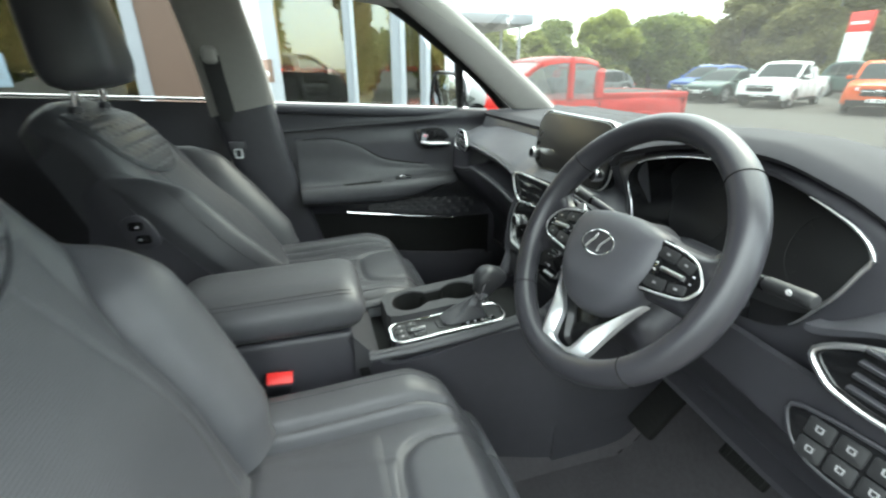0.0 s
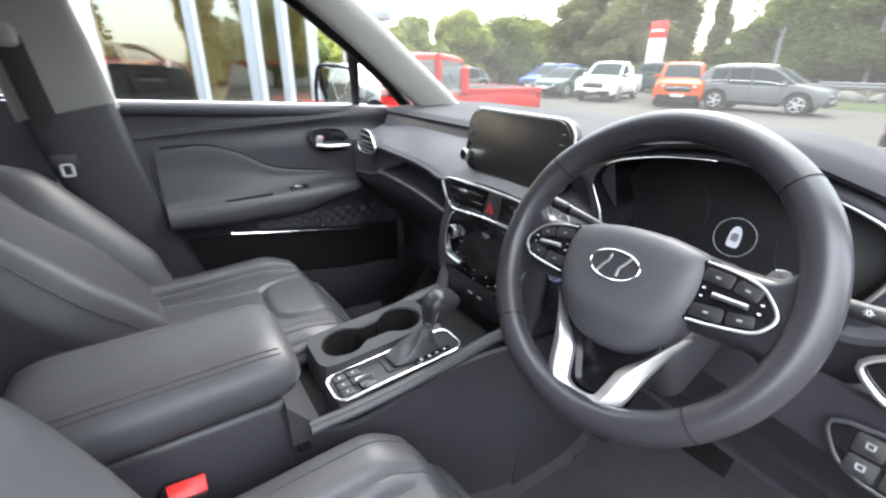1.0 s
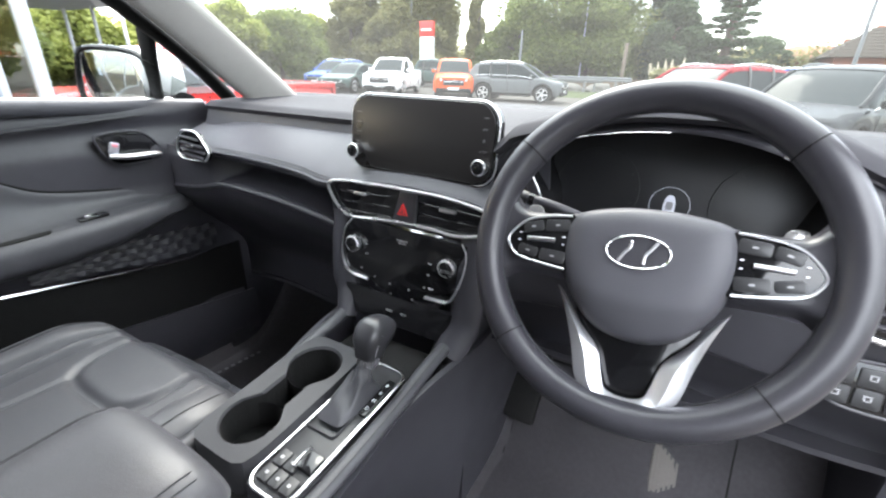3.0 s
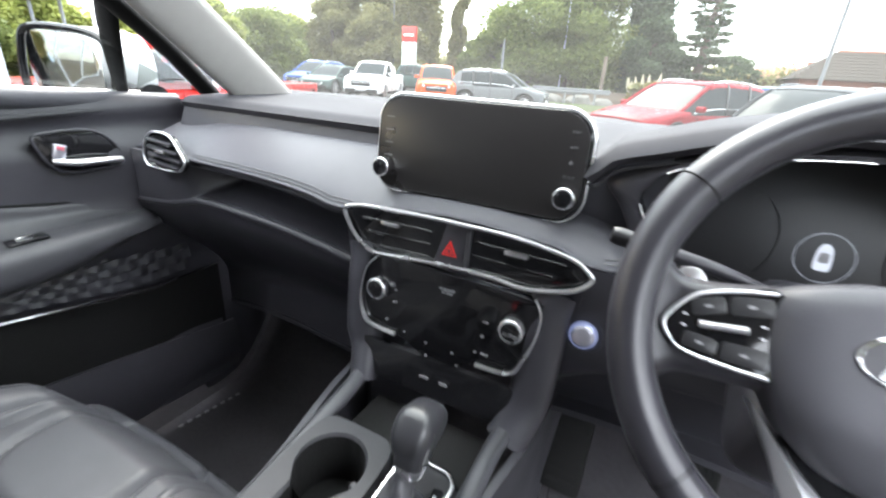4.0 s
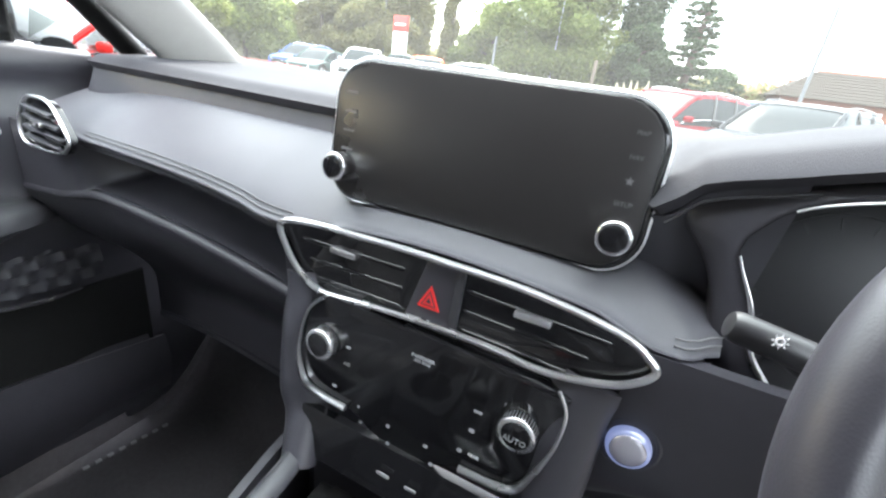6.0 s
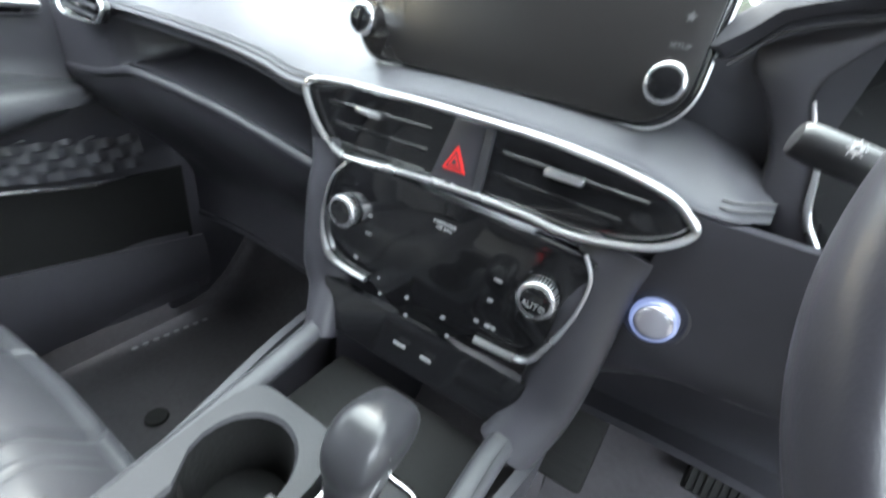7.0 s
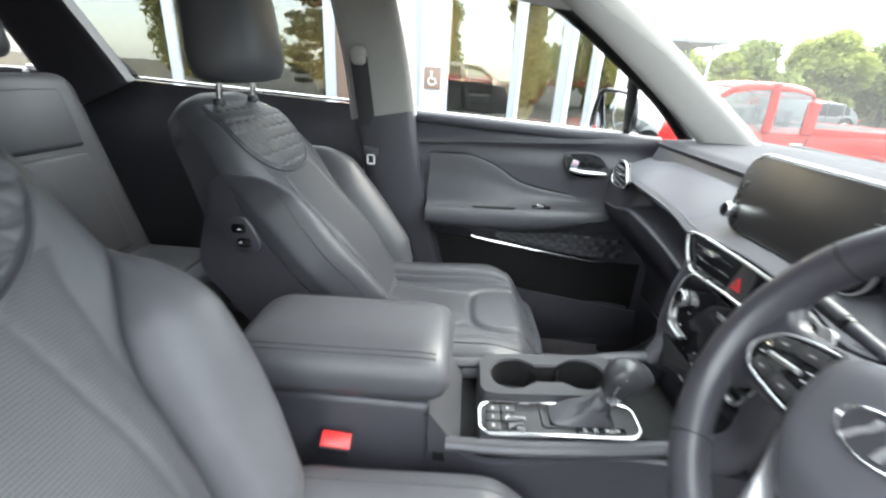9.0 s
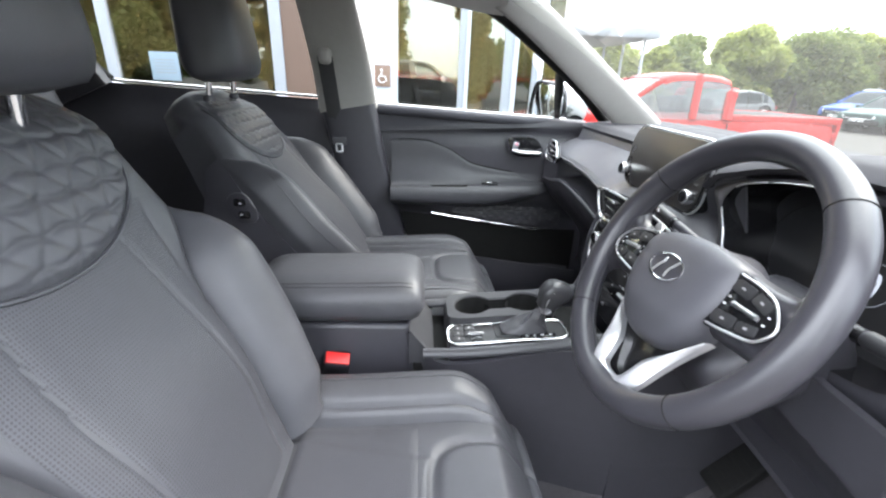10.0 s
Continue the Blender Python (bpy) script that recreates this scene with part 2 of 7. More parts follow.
def leaf_material(name, a, b):
    """Foliage whose colour changes from leaf to leaf."""
    m = bpy.data.materials.new(name)
    m.use_nodes = True
    nt = m.node_tree
    p = nt.nodes["Principled BSDF"]
    p.inputs["Roughness"].default_value = 0.6
    p.inputs["Specular IOR Level"].default_value = 0.3
    ge = nt.nodes.new("ShaderNodeNewGeometry")
    mx = nt.nodes.new("ShaderNodeMix")
    mx.data_type = "RGBA"
    mx.inputs["A"].default_value, mx.inputs["B"].default_value = (*a, 1), (*b, 1)
    nt.links.new(ge.outputs["Random Per Island"], mx.inputs["Factor"])
    nt.links.new(mx.outputs["Result"], p.inputs["Base Color"])
    tl = nt.nodes.new("ShaderNodeBsdfTranslucent")
    ms = nt.nodes.new("ShaderNodeMixShader")
    ms.inputs[0].default_value = 0.58
    nt.links.new(mx.outputs["Result"], tl.inputs[0])
    nt.links.new(p.outputs[0], ms.inputs[1])
    nt.links.new(tl.outputs[0], ms.inputs[2])
    nt.links.new(ms.outputs[0], nt.nodes["Material Output"].inputs[0])
    return m


M["leaf"] = leaf_material("leaf_mid", (0.12, 0.15, 0.05), (0.22, 0.25, 0.09))
M["leaflight"] = leaf_material("leaf_light", (0.20, 0.23, 0.06), (0.34, 0.36, 0.12))
M["leafdark"] = leaf_material("leaf_dark", (0.055, 0.08, 0.045), (0.11, 0.14, 0.08))
M["leafolive"] = leaf_material("leaf_olive", (0.16, 0.16, 0.07), (0.27, 0.25, 0.12))
M["plume"] = leaf_material("pampas_plume", (0.45, 0.42, 0.32), (0.62, 0.58, 0.46))


# ---- mesh helpers ----
def thing(name, loc=(0, 0, 0), label="", category="", group="", kind="", rz=0.0):
    ob = new(name)
    ob.empty_display_size = 0.1
    ob.matrix_world = pose(*loc, 0, 0, rz)
    return tagged(ob, label, category, group, kind)


def finish(bm, name, mat, smooth=True, angle=38):
    bmesh.ops.recalc_face_normals(bm, faces=bm.faces)
    me = bpy.data.meshes.new(name)
    bm.to_mesh(me)
    bm.free()
    if smooth:
        me.polygons.foreach_set("use_smooth", [True] * len(me.polygons))
        me.set_sharp_from_angle(angle=radians(angle))
    me.materials.append(mat)
    return me


def part(name, bm, mat, parent=None, label="", smooth=True, angle=38):
    """Links a bmesh, in the coordinates of the thing, as one mesh object under a thing or a part."""
    ob = new(name, finish(bm, name, mat, smooth, angle))
    if parent is not None:
        ob.parent = parent
    return tagged(ob, label)


def solo(name, bm, mat, label="", category="", group="", kind="", loc=(0, 0, 0), rz=0.0):
    """A thing that is one mesh."""
    ob = new(name, finish(bm, name, mat))
    ob.matrix_world = pose(*loc, 0, 0, rz)
    return tagged(ob, label, category, group, kind)


def move(bm, m):
    bmesh.ops.transform(bm, matrix=m, verts=bm.verts)
    return bm


def box(x0, x1, y0, y1, z0, z1, bevel=0.0, seg=2):
    bm = bmesh.new()
    bmesh.ops.create_cube(bm, size=1)
    move(bm, Matrix.Translation(((x0 + x1) / 2, (y0 + y1) / 2, (z0 + z1) / 2)) @ Matrix.Diagonal((x1 - x0, y1 - y0, z1 - z0, 1)))
    if bevel:
        bmesh.ops.bevel(bm, geom=list(bm.edges), offset=bevel, segments=seg, profile=0.5, affect="EDGES")
    return bm


def cyl(r0, r1, h, n=32, m=None, bevel=0.0):
    """A cone or cylinder from z = 0 to h, then posed by m."""
    bm = bmesh.new()
    bmesh.ops.create_cone(bm, cap_ends=True, segments=n, radius1=r0, radius2=r1, depth=h)
    move(bm, Matrix.Translation((0, 0, h / 2)))
    if bevel:
        rims = [e for e in bm.edges if abs(e.verts[0].co.z - e.verts[1].co.z) < 1e-6]
        bmesh.ops.bevel(bm, geom=rims, offset=bevel, segments=3, profile=0.5, affect="EDGES")
    return move(bm, m) if m else bm


def smooth_line(pts, n=8, closed=False):
    """Catmull-Rom through the points."""
    pts = [Vector(p) for p in pts]
    out = []
    k = len(pts)
    for i in range(k if closed else k - 1):
        p0 = pts[(i - 1) % k] if closed or i else pts[0]
        p1, p2 = pts[i], pts[(i + 1) % k]
        p3 = pts[(i + 2) % k] if closed or i + 2 < k else pts[-1]
        for j in range(n):
            t = j / n
            out.append(0.5 * (2 * p1 + (p2 - p0) * t + (2 * p0 - 5 * p1 + 4 * p2 - p3) * t * t + (3 * p1 - p0 - 3 * p2 + p3) * t ** 3))
    if not closed:
        out.append(pts[-1])
    return out


def curve_at(table, x):
    """Smooth reading of a short table of (x, value), by cubic pieces with even slopes."""
    if x <= table[0][0]:
        return table[0][1]
    if x >= table[-1][0]:
        return table[-1][1]
    n = len(table)
    for i in range(n - 1):
        (x0, v0), (x1, v1) = table[i], table[i + 1]
        if x <= x1:
            h = x1 - x0
            t = (x - x0) / h
            slope = (v1 - v0) / h
            if i > 0:
                sa = (v0 - table[i - 1][1]) / (x0 - table[i - 1][0])
                m0 = 0.0 if sa * slope <= 0 else 2 * sa * slope / (sa + slope)
            else:
                m0 = slope
            if i + 2 < n:
                sb = (table[i + 2][1] - v1) / (table[i + 2][0] - x1)
                m1 = 0.0 if sb * slope <= 0 else 2 * sb * slope / (sb + slope)
            else:
                m1 = slope
            t2, t3 = t * t, t * t * t
            return v0 * (2 * t3 - 3 * t2 + 1) + m0 * h * (t3 - 2 * t2 + t) + v1 * (3 * t2 - 2 * t3) + m1 * h * (t3 - t2)
    return table[-1][1]


def loft(rings, closed=True, caps=True):
    """Skins rings of equally many points."""
    bm = bmesh.new()
    vs = [[bm.verts.new(p) for p in r] for r in rings]
    n = len(rings[0])
    for a, b in zip(vs, vs[1:]):
        for i in range(n if closed else n - 1):
            j = (i + 1) % n
            bm.faces.new((a[i], a[j], b[j], b[i]))
    if caps and closed:
        bm.faces.new(vs[0][::-1])
        bm.faces.new(vs[-1])
    return bm


def sheet(f, nu, nv, thick=0.0):
    """A surface f(u, v), u and v from 0 to 1, with a thickness behind it."""
    bm = bmesh.new()
    g = [[bm.verts.new(f(i / nu, j / nv)) for j in range(nv + 1)] for i in range(nu + 1)]
    for i in range(nu):
        for j in range(nv):
            bm.faces.new((g[i][j], g[i + 1][j], g[i + 1][j + 1], g[i][j + 1]))
    if thick:
        bmesh.ops.recalc_face_normals(bm, faces=bm.faces)
        bmesh.ops.solidify(bm, geom=list(bm.faces), thickness=thick)
    return bm


def tube(pts, r, n=10, closed=False, flat=1.0):
    """A round bar along the points; r is a number or a function of 0..1."""
    pts = [Vector(p) for p in pts]
    k = len(pts)
    rings = []
    up = Vector((0.13, 0.21, 0.97))
    for i, p in enumerate(pts):
        a = pts[(i - 1) % k] if closed or i else pts[0]
        b = pts[(i + 1) % k] if closed or i + 1 < k else pts[-1]
        t = (b - a).normalized()
        if abs(t.dot(up)) > 0.99:
            up = Vector((0.9, 0.3, 0.1))
        s = t.cross(up).normalized()
        q = s.cross(t)
        rad = r(i / (k - 1)) if callable(r) else r
        rings.append([p + rad * (math.cos(2 * math.pi * j / n) * s + flat * math.sin(2 * math.pi * j / n) * q) for j in range(n)])
    if closed:
        rings.append(rings[0])
    bm = loft(rings, True, not closed)
    if closed:
        bmesh.ops.remove_doubles(bm, verts=bm.verts, dist=1e-6)
    return bm


def plate(outline, depth, bevel=0.002, m=None, seg=2):
    """A flat plate from a 2D outline in local x, y, rising to z = depth, its front rim rounded."""
    bm = bmesh.new()
    back = [bm.verts.new((x, y, 0)) for x, y in outline]
    f = bm.faces.new(back)
    r = bmesh.ops.extrude_face_region(bm, geom=[f])
    vs = [v for v in r["geom"] if isinstance(v, bmesh.types.BMVert)]
    for v in vs:
        v.co.z += depth
    if bevel:
        top = set(vs)
        es = [e for e in bm.edges if e.verts[0] in top and e.verts[1] in top]
        bmesh.ops.bevel(bm, geom=es, offset=bevel, segments=seg, profile=0.5, affect="EDGES")
    return move(bm, m) if m else bm


def frame_ring(outline, r, m=None, flat=1.0):
    """A thin raised rim along a closed 2D outline."""
    bm = tube([(x, y, 0) for x, y in outline], r, 8, True, flat)
    return move(bm, m) if m else bm


def rounded(w, h, r, n=6, x=0.0, y=0.0):
    """Outline of a rounded rectangle about (x, y)."""
    out = []
    for cx, cy, a0 in ((w / 2 - r, h / 2 - r, 0), (-w / 2 + r, h / 2 - r, 90), (-w / 2 + r, -h / 2 + r, 180), (w / 2 - r, -h / 2 + r, 270)):
        for i in range(n + 1):
            a = radians(a0 + 90 * i / n)
            out.append((x + cx + r * math.cos(a), y + cy + r * math.sin(a)))
    return out


def outline2(pts, n=6):
    return [(p.x, p.y) for p in smooth_line([(x, y, 0) for x, y in pts], n, True)]


def rear_face(x, y, z, tilt=0.0, turn=0.0):
    """Pose of a plate that faces the rear of the car: local x to the right, y up, z towards the rear; tilt leans its top forward."""
    return Matrix.Translation((x, y, z)) @ pose(0, 0, 0, 0, 0, turn) @ pose(0, 0, 0, 90 - tilt, 0, 0)


def text_part(name, words, size, mat, m, parent, depth=0.0004):
    """Raised lettering in the built-in font, as a mesh."""
    cu = bpy.data.curves.new(name, "FONT")
    cu.body, cu.size, cu.align_x, cu.align_y, cu.extrude, cu.resolution_u = words, size, "CENTER", "CENTER", depth, 2
    tmp = bpy.data.objects.new(name, cu)
    scene.collection.objects.link(tmp)
    me = bpy.data.meshes.new_from_object(tmp.evaluated_get(bpy.context.evaluated_depsgraph_get()))
    bpy.data.objects.remove(tmp)
    bpy.data.curves.remove(cu)
    me.transform(m)
    me.materials.clear()
    me.materials.append(mat)
    ob = new(name, me)
    ob.parent = parent
    return ob


# ---- the car's shell ----
def sstep(a, b, x):
    t = min(1, max(0, (x - a) / (b - a)))
    return t * t * (3 - 2 * t)


FLOOR = 0.42


def build_floor():
    def f(u, v):
        x = -0.80 + 1.62 * u
        y = -1.55 + 2.95 * v
        z = FLOOR + 0.42 * sstep(0.92, 1.35, y) + 0.10 * math.exp(-((x / 0.13) ** 4))
        z += 0.10 * sstep(-0.72, -0.78, x) + 0.10 * sstep(0.72, 0.78, x)
        return (x, y, z)
    ob = solo("floor", sheet(f, 60, 60, 0.02), M["carpet"], "dark carpet lining the car's footwells", "carpet", kind="structure")
    w = solo("wall_front", box(-0.82, 0.82, 1.34, 1.38, 0.5, 1.20), M["carpet"], "dark bulkhead behind the dashboard", "bulkhead", kind="structure")
    return ob, w


build_floor()


def build_roof():
    def f(u, v):
        s = 2 * u - 1
        y = -1.7 + 2.28 * v
        edge = abs(s) ** 4
        z = 1.66 - 0.075 * edge - 0.055 * sstep(0.15, 0.62, y) - 0.06 * sstep(-0.8, -1.8, y)
        return (0.66 * s, y, z)
    bm = sheet(f, 44, 60, 0.025)
    solo("ceiling", bm, M["liner"], "pale grey cloth headliner", "headliner", kind="structure")


build_roof()


def pillar_bar(name, pts, width, depth, mat, label, axis=(0, 1, 0)):
    """A trim pillar along a line: flattened, with rounded edges."""
    line = smooth_line(pts, 8)
    rings = []
    for i, p in enumerate(line):
        t = (line[min(i + 1, len(line) - 1)] - line[max(i - 1, 0)]).normalized()
        s = Vector(axis)
        s = (s - t * s.dot(t)).normalized()
        q = t.cross(s)
        k = i / (len(line) - 1)
        w = width[0] + (width[1] - width[0]) * k
        ring = []
        for j in range(20):
            a = 2 * math.pi * j / 20
            c, d = math.cos(a), math.sin(a)
            ring.append(p + s * w * math.copysign(abs(c) ** 0.45, c) + q * depth * math.copysign(abs(d) ** 0.45, d))
        rings.append(ring)
    return solo(name, loft(rings), mat, label, "pillar", kind="structure")


# the pillar between windscreen and passenger window, and its twin
pillar_bar("pillar_front_left", [(-0.672, 1.150, 1.13), (-0.660, 1.068, 1.205), (-0.648, 0.945, 1.30), (-0.632, 0.765, 1.437), (-0.614, 0.58, 1.56), (-0.59, 0.40, 1.635)],
           (0.056, 0.044), 0.030, M["pillar"], "pale grey windscreen pillar trim", (0.25, 1, 0))
pillar_bar("pillar_front_right", [(0.735, 1.10, 1.13), (0.725, 1.06, 1.205), (0.705, 0.94, 1.30), (0.68, 0.77, 1.43), (0.65, 0.60, 1.56), (0.63, 0.42, 1.64)],
           (0.060, 0.042), 0.028, M["pillar"], "pale grey windscreen pillar trim", (-0.25, 1, 0))
# middle pillars: pale above the belt line, dark below
pillar_bar("pillar_middle_left", [(-0.740, 0.092, 1.215), (-0.722, 0.075, 1.36), (-0.685, 0.052, 1.50), (-0.630, 0.025, 1.650)],
           (0.098, 0.084), 0.030, M["pillar"], "pale grey upper trim of the door pillar", (0, 1, 0))
pillar_bar("pillar_foot_left", [(-0.742, 0.265, 0.55), (-0.742, 0.195, 0.80), (-0.740, 0.138, 1.00), (-0.740, 0.094, 1.222)],
           (0.078, 0.090), 0.046, M["plastic"], "black lower trim of the door pillar", (0, 1, 0))
pillar_bar("pillar_middle_right", [(0.76, -0.30, 0.55), (0.755, -0.32, 1.0), (0.73, -0.36, 1.36), (0.65, -0.41, 1.645)],
           (0.085, 0.075), 0.03, M["pillar"], "pale grey trim of the driver's door pillar", (0, 1, 0))
pillar_bar("pillar_rear_left", [(-0.76, -0.80, 1.22), (-0.72, -0.88, 1.40), (-0.65, -0.97, 1.63)],
           (0.13, 0.11), 0.03, M["plastic"], "dark rear door pillar", (0, 1, 0))
# cant rails over the doors
for name, sx in (("rail_left", -1), ("rail_right", 1)):
    solo(name, tube(smooth_line([(sx * 0.60, 0.50, 1.62), (sx * 0.635, 0.2, 1.645), (sx * 0.645, -0.4, 1.66), (sx * 0.64, -1.6, 1.60)], 8), 0.034, 12), M["liner"], "pale headliner rail above the doors", "rail", kind="structure")
# rear end of the cabin
solo("wall_rear", box(-0.80, 0.80, -1.72, -1.68, 0.42, 1.66, 0.01), M["plastic"], "dark tailgate closing the cabin", "tailgate", kind="structure")
solo("wall_left_rear", box(-0.82, -0.76, -1.70, -1.04, 0.42, 1.29, 0.01), M["plastic"], "dark rear quarter panel of the cabin", "side panel", kind="structure")
solo("wall_kick_left", box(-0.80, -0.742, 0.86, 1.34, 0.44, 1.15, 0.01), M["plastic"], "dark kick panel in the passenger footwell", "kick panel", kind="structure")
pr = solo("window_right_rear", box(0.775, 0.781, -1.68, -0.42, 1.245, 1.62), M["privacy"], "dark privacy glass of the rear side window", "window", kind="structure")
solo("wall_right_rear", box(0.76, 0.82, -1.70, -0.34, 0.42, 1.24, 0.01), M["plastic"], "dark rear side panel of the cabin", "side panel", kind="structure")
solo("sill_right", box(0.74, 0.86, -0.40, 1.30, 0.36, 0.50, 0.015), M["plastic"], "black door sill of the open driver's side", "door sill", kind="structure")
solo("wall_kick_right", box(0.745, 0.80, 0.93, 1.34, 0.44, 1.15, 0.01), M["plastic"], "dark kick panel beside the pedals", "kick panel", kind="structure")
# windscreen
bmw = sheet(lambda u, v: ((2 * u - 1) * (0.665 - 0.09 * v), 1.20 - 0.72 * v - 0.07 * (2 * u - 1) ** 2 * (1 - 0.4 * v), 1.205 + 0.41 * v + 0.02 * math.sin(math.pi * v)), 24, 16)
ws = solo("windscreen", bmw, M["hazyglass"], "clear windscreen glass with faint specks", "windscreen", kind="structure")
ws.visible_shadow = False


# ---- passenger's front door ----
def door_x(y, z):
    """Inner surface of the door trim."""
    x = -0.775 + 0.012 * sstep(1.23, 1.18, z) + 0.022 * sstep(1.16, 1.10, z)
    # upper band bulges towards the hand
    x += 0.012 * math.exp(-((z - 1.145 - 0.045 * y) / 0.02) ** 2)
    x += 0.018 * sstep(1.02, 0.95, z) - 0.030 * sstep(0.92, 0.84, z)
    x += 0.02 * sstep(0.70, 0.62, z) + 0.02 * sstep(0.6, 0.86, y)
    return x


def build_door():
    d = thing("door_left", (-0.775, 0.5, 0.45), "black front passenger door trim with chrome accents, closed", "car door", kind="structure")
    D = Matrix.Translation((0.775, -0.5, -0.45))

    def add(name, bm, mat, parent=d, label=""):
        return part(name, move(bm, D), mat, parent, label)

    def panel(u, v):
        y = 0.16 + 0.76 * u
        top = 1.232 - 0.036 * u
        z = 0.50 + (top - 0.50) * v
        return (door_x(y, z), y, z)
    add("trim_panel", sheet(panel, 50, 70, -0.03), M["plastic"], label="black moulded door trim")
    # padded cap along the window
    cap = [(-0.768 + 0.010 * math.sin(math.pi * i / 12), 0.165 + 0.755 * i / 12, 1.222 - 0.034 * i / 12) for i in range(13)]
    add("window_ledge", tube(cap, 0.017, 12), M["pad"], label="soft black window ledge")
    seal = [(-0.782, 0.165 + 0.69 * i / 10, 1.237 - 0.032 * i / 10) for i in range(11)]
    add("chrome_seal", tube(seal, 0.004, 8), M["satin"])
    # long crease with a satin inlay
    add("inlay", tube(smooth_line([(-0.745, 0.17, 1.146), (-0.742, 0.45, 1.162), (-0.742, 0.75, 1.178), (-0.748, 0.90, 1.183)], 8), 0.0045, 8), M["greyplastic"])
    # padded form: it swoops down behind the handle and flows into the arm rest
    def swoop(y):
        return curve_at([(0.16, 1.112), (0.34, 1.118), (0.42, 1.098), (0.53, 1.040), (0.64, 1.020), (0.76, 1.006), (0.845, 0.972)], y)
    rings = []
    for i in range(56):
        u = i / 55
        y = 0.235 + 0.605 * u
        tip = math.sqrt(max(0.0, 1 - sstep(0.80, 1.0, u) ** 2))
        w = (0.092 - 0.018 * u) * (0.12 + 0.88 * tip)
        hi = swoop(y)
        zt = 0.972 + 0.014 * u
        lo = curve_at([(0.0, 0.905), (0.30, 0.900), (0.55, 0.902), (0.75, 0.922), (0.90, 0.952), (1.0, 0.982)], u)
        hi = max(hi, zt + 0.006)
        x0 = -0.742
        prof = smooth_line([(x0 - 0.012, y, hi + 0.006), (x0 + 0.006, y, hi), (x0 + 0.012, y, zt + (hi - zt) * 0.55), (x0 + 0.016 + w * 0.18, y, zt + (hi - zt) * 0.18), (x0 + w * 0.60, y, zt + 0.002), (x0 + w * 0.88, y, zt - 0.006), (x0 + w, y, zt - 0.026), (x0 + w * 0.93, y, lo + 0.018), (x0 + w * 0.55, y, lo), (x0 - 0.015, y, lo + 0.004)], 5)
        rings.append(prof)
    arm = add("arm_rest", loft(rings, False, False), M["leather"], label="black leather padded insert and arm rest")
    add("insert_seam", tube([(-0.742 + 0.003, 0.175 + 0.66 * i / 40, swoop(0.175 + 0.66 * i / 40) + 0.004) for i in range(5, 38)], 0.0022, 6), M["rubber"], arm)
    # pull cup and window switch
    add("pull_cup", move(plate(rounded(0.044, 0.135, 0.014), 0.004, 0.001), Matrix.Translation((-0.694, 0.44, 0.9735)) @ pose(0, 0, 0, 1.5, 4, 0)), M["rubber"], arm)
    sw = add("window_switch", move(box(-0.016, 0.016, -0.028, 0.028, 0, 0.006, 0.002), Matrix.Translation((-0.700, 0.585, 0.9800)) @ pose(0, 0, 0, 1.5, 4, 0)), M["gloss"], arm)
    add("switch_lever", move(box(-0.006, 0.006, -0.014, 0.010, 0.0045, 0.011, 0.002), Matrix.Translation((-0.700, 0.585, 0.9800)) @ pose(0, 0, 0, 1.5, 4, 0)), M["chrome"], arm)
    # door opener: dark hexagonal cup with a chrome lever
    hexa = outline2([(0.640, 1.134), (0.66, 1.146), (0.725, 1.146), (0.758, 1.124), (0.776, 1.084), (0.74, 1.075), (0.668, 1.080)], 5)
    side = Matrix(((0, 0, 1, -0.737), (1, 0, 0, 0), (0, 1, 0, 0), (0, 0, 0, 1)))
    cup = add("handle_cup", plate(hexa, 0.008, 0.002, side), M["gloss"], label="gloss black handle cup")
    add("handle_rim", frame_ring(hexa, 0.0028, Matrix.Translation((0.008, 0, 0)) @ side), M["plastic"], cup)
    lever = smooth_line([(-0.727, 0.660, 1.098), (-0.716, 0.69, 1.094), (-0.712, 0.73, 1.093), (-0.722, 0.766, 1.090)], 6)
    add("door_handle", tube(lever, lambda t: 0.0066 + 0.0018 * math.sin(math.pi * t), 12, flat=0.8), M["satin"], label="chrome door handle")
    add("lock_button", move(box(-0.005, 0.005, -0.010, 0.010, -0.013, 0.013, 0.003), Matrix.Translation((-0.727, 0.672, 1.114)) @ pose(0, 0, 0, -18, 0, 0)), M["startcap"])
    add("lock_mark", move(box(-0.0056, 0.0056, -0.006, 0.006, 0.003, 0.010, 0.001), Matrix.Translation((-0.727, 0.672, 1.114)) @ pose(0, 0, 0, -18, 0, 0)), M["lockmark"])
    # chrome strip over the pocket
    strip = smooth_line([(-0.740, 0.385, 0.862), (-0.738, 0.40, 0.855), (-0.722, 0.58, 0.834), (-0.706, 0.755, 0.815), (-0.700, 0.775, 0.817), (-0.698, 0.815, 0.819)], 8)
    add("chrome_strip", tube(strip, lambda t: 0.0045 * (1 - 0.6 * sstep(0.75, 1, t)), 8), M["chrome"])
    # embossed speaker field: rows of small wedges
    def emboss(u, v):
        y = 0.46 + 0.40 * u
        low = curve_at([(0.40, 0.858), (0.58, 0.837), (0.755, 0.820), (0.86, 0.822)], y)
        z = low + 0.006 + (curve_at([(0.46, 0.908), (0.66, 0.924), (0.76, 0.948), (0.86, 0.985)], y) - low - 0.006) * v
        p, q = u * 11, v * 6
        row = math.floor(q)
        a = (p + 0.5 * (row % 2)) % 1.0
        b = q % 1.0
        d = 0.0062 * (1 - abs(2 * a - 1)) * (1 - b)
        return (-0.752 + 0.025 * sstep(0.5, 0.86, y) + d + 0.012, y, z)
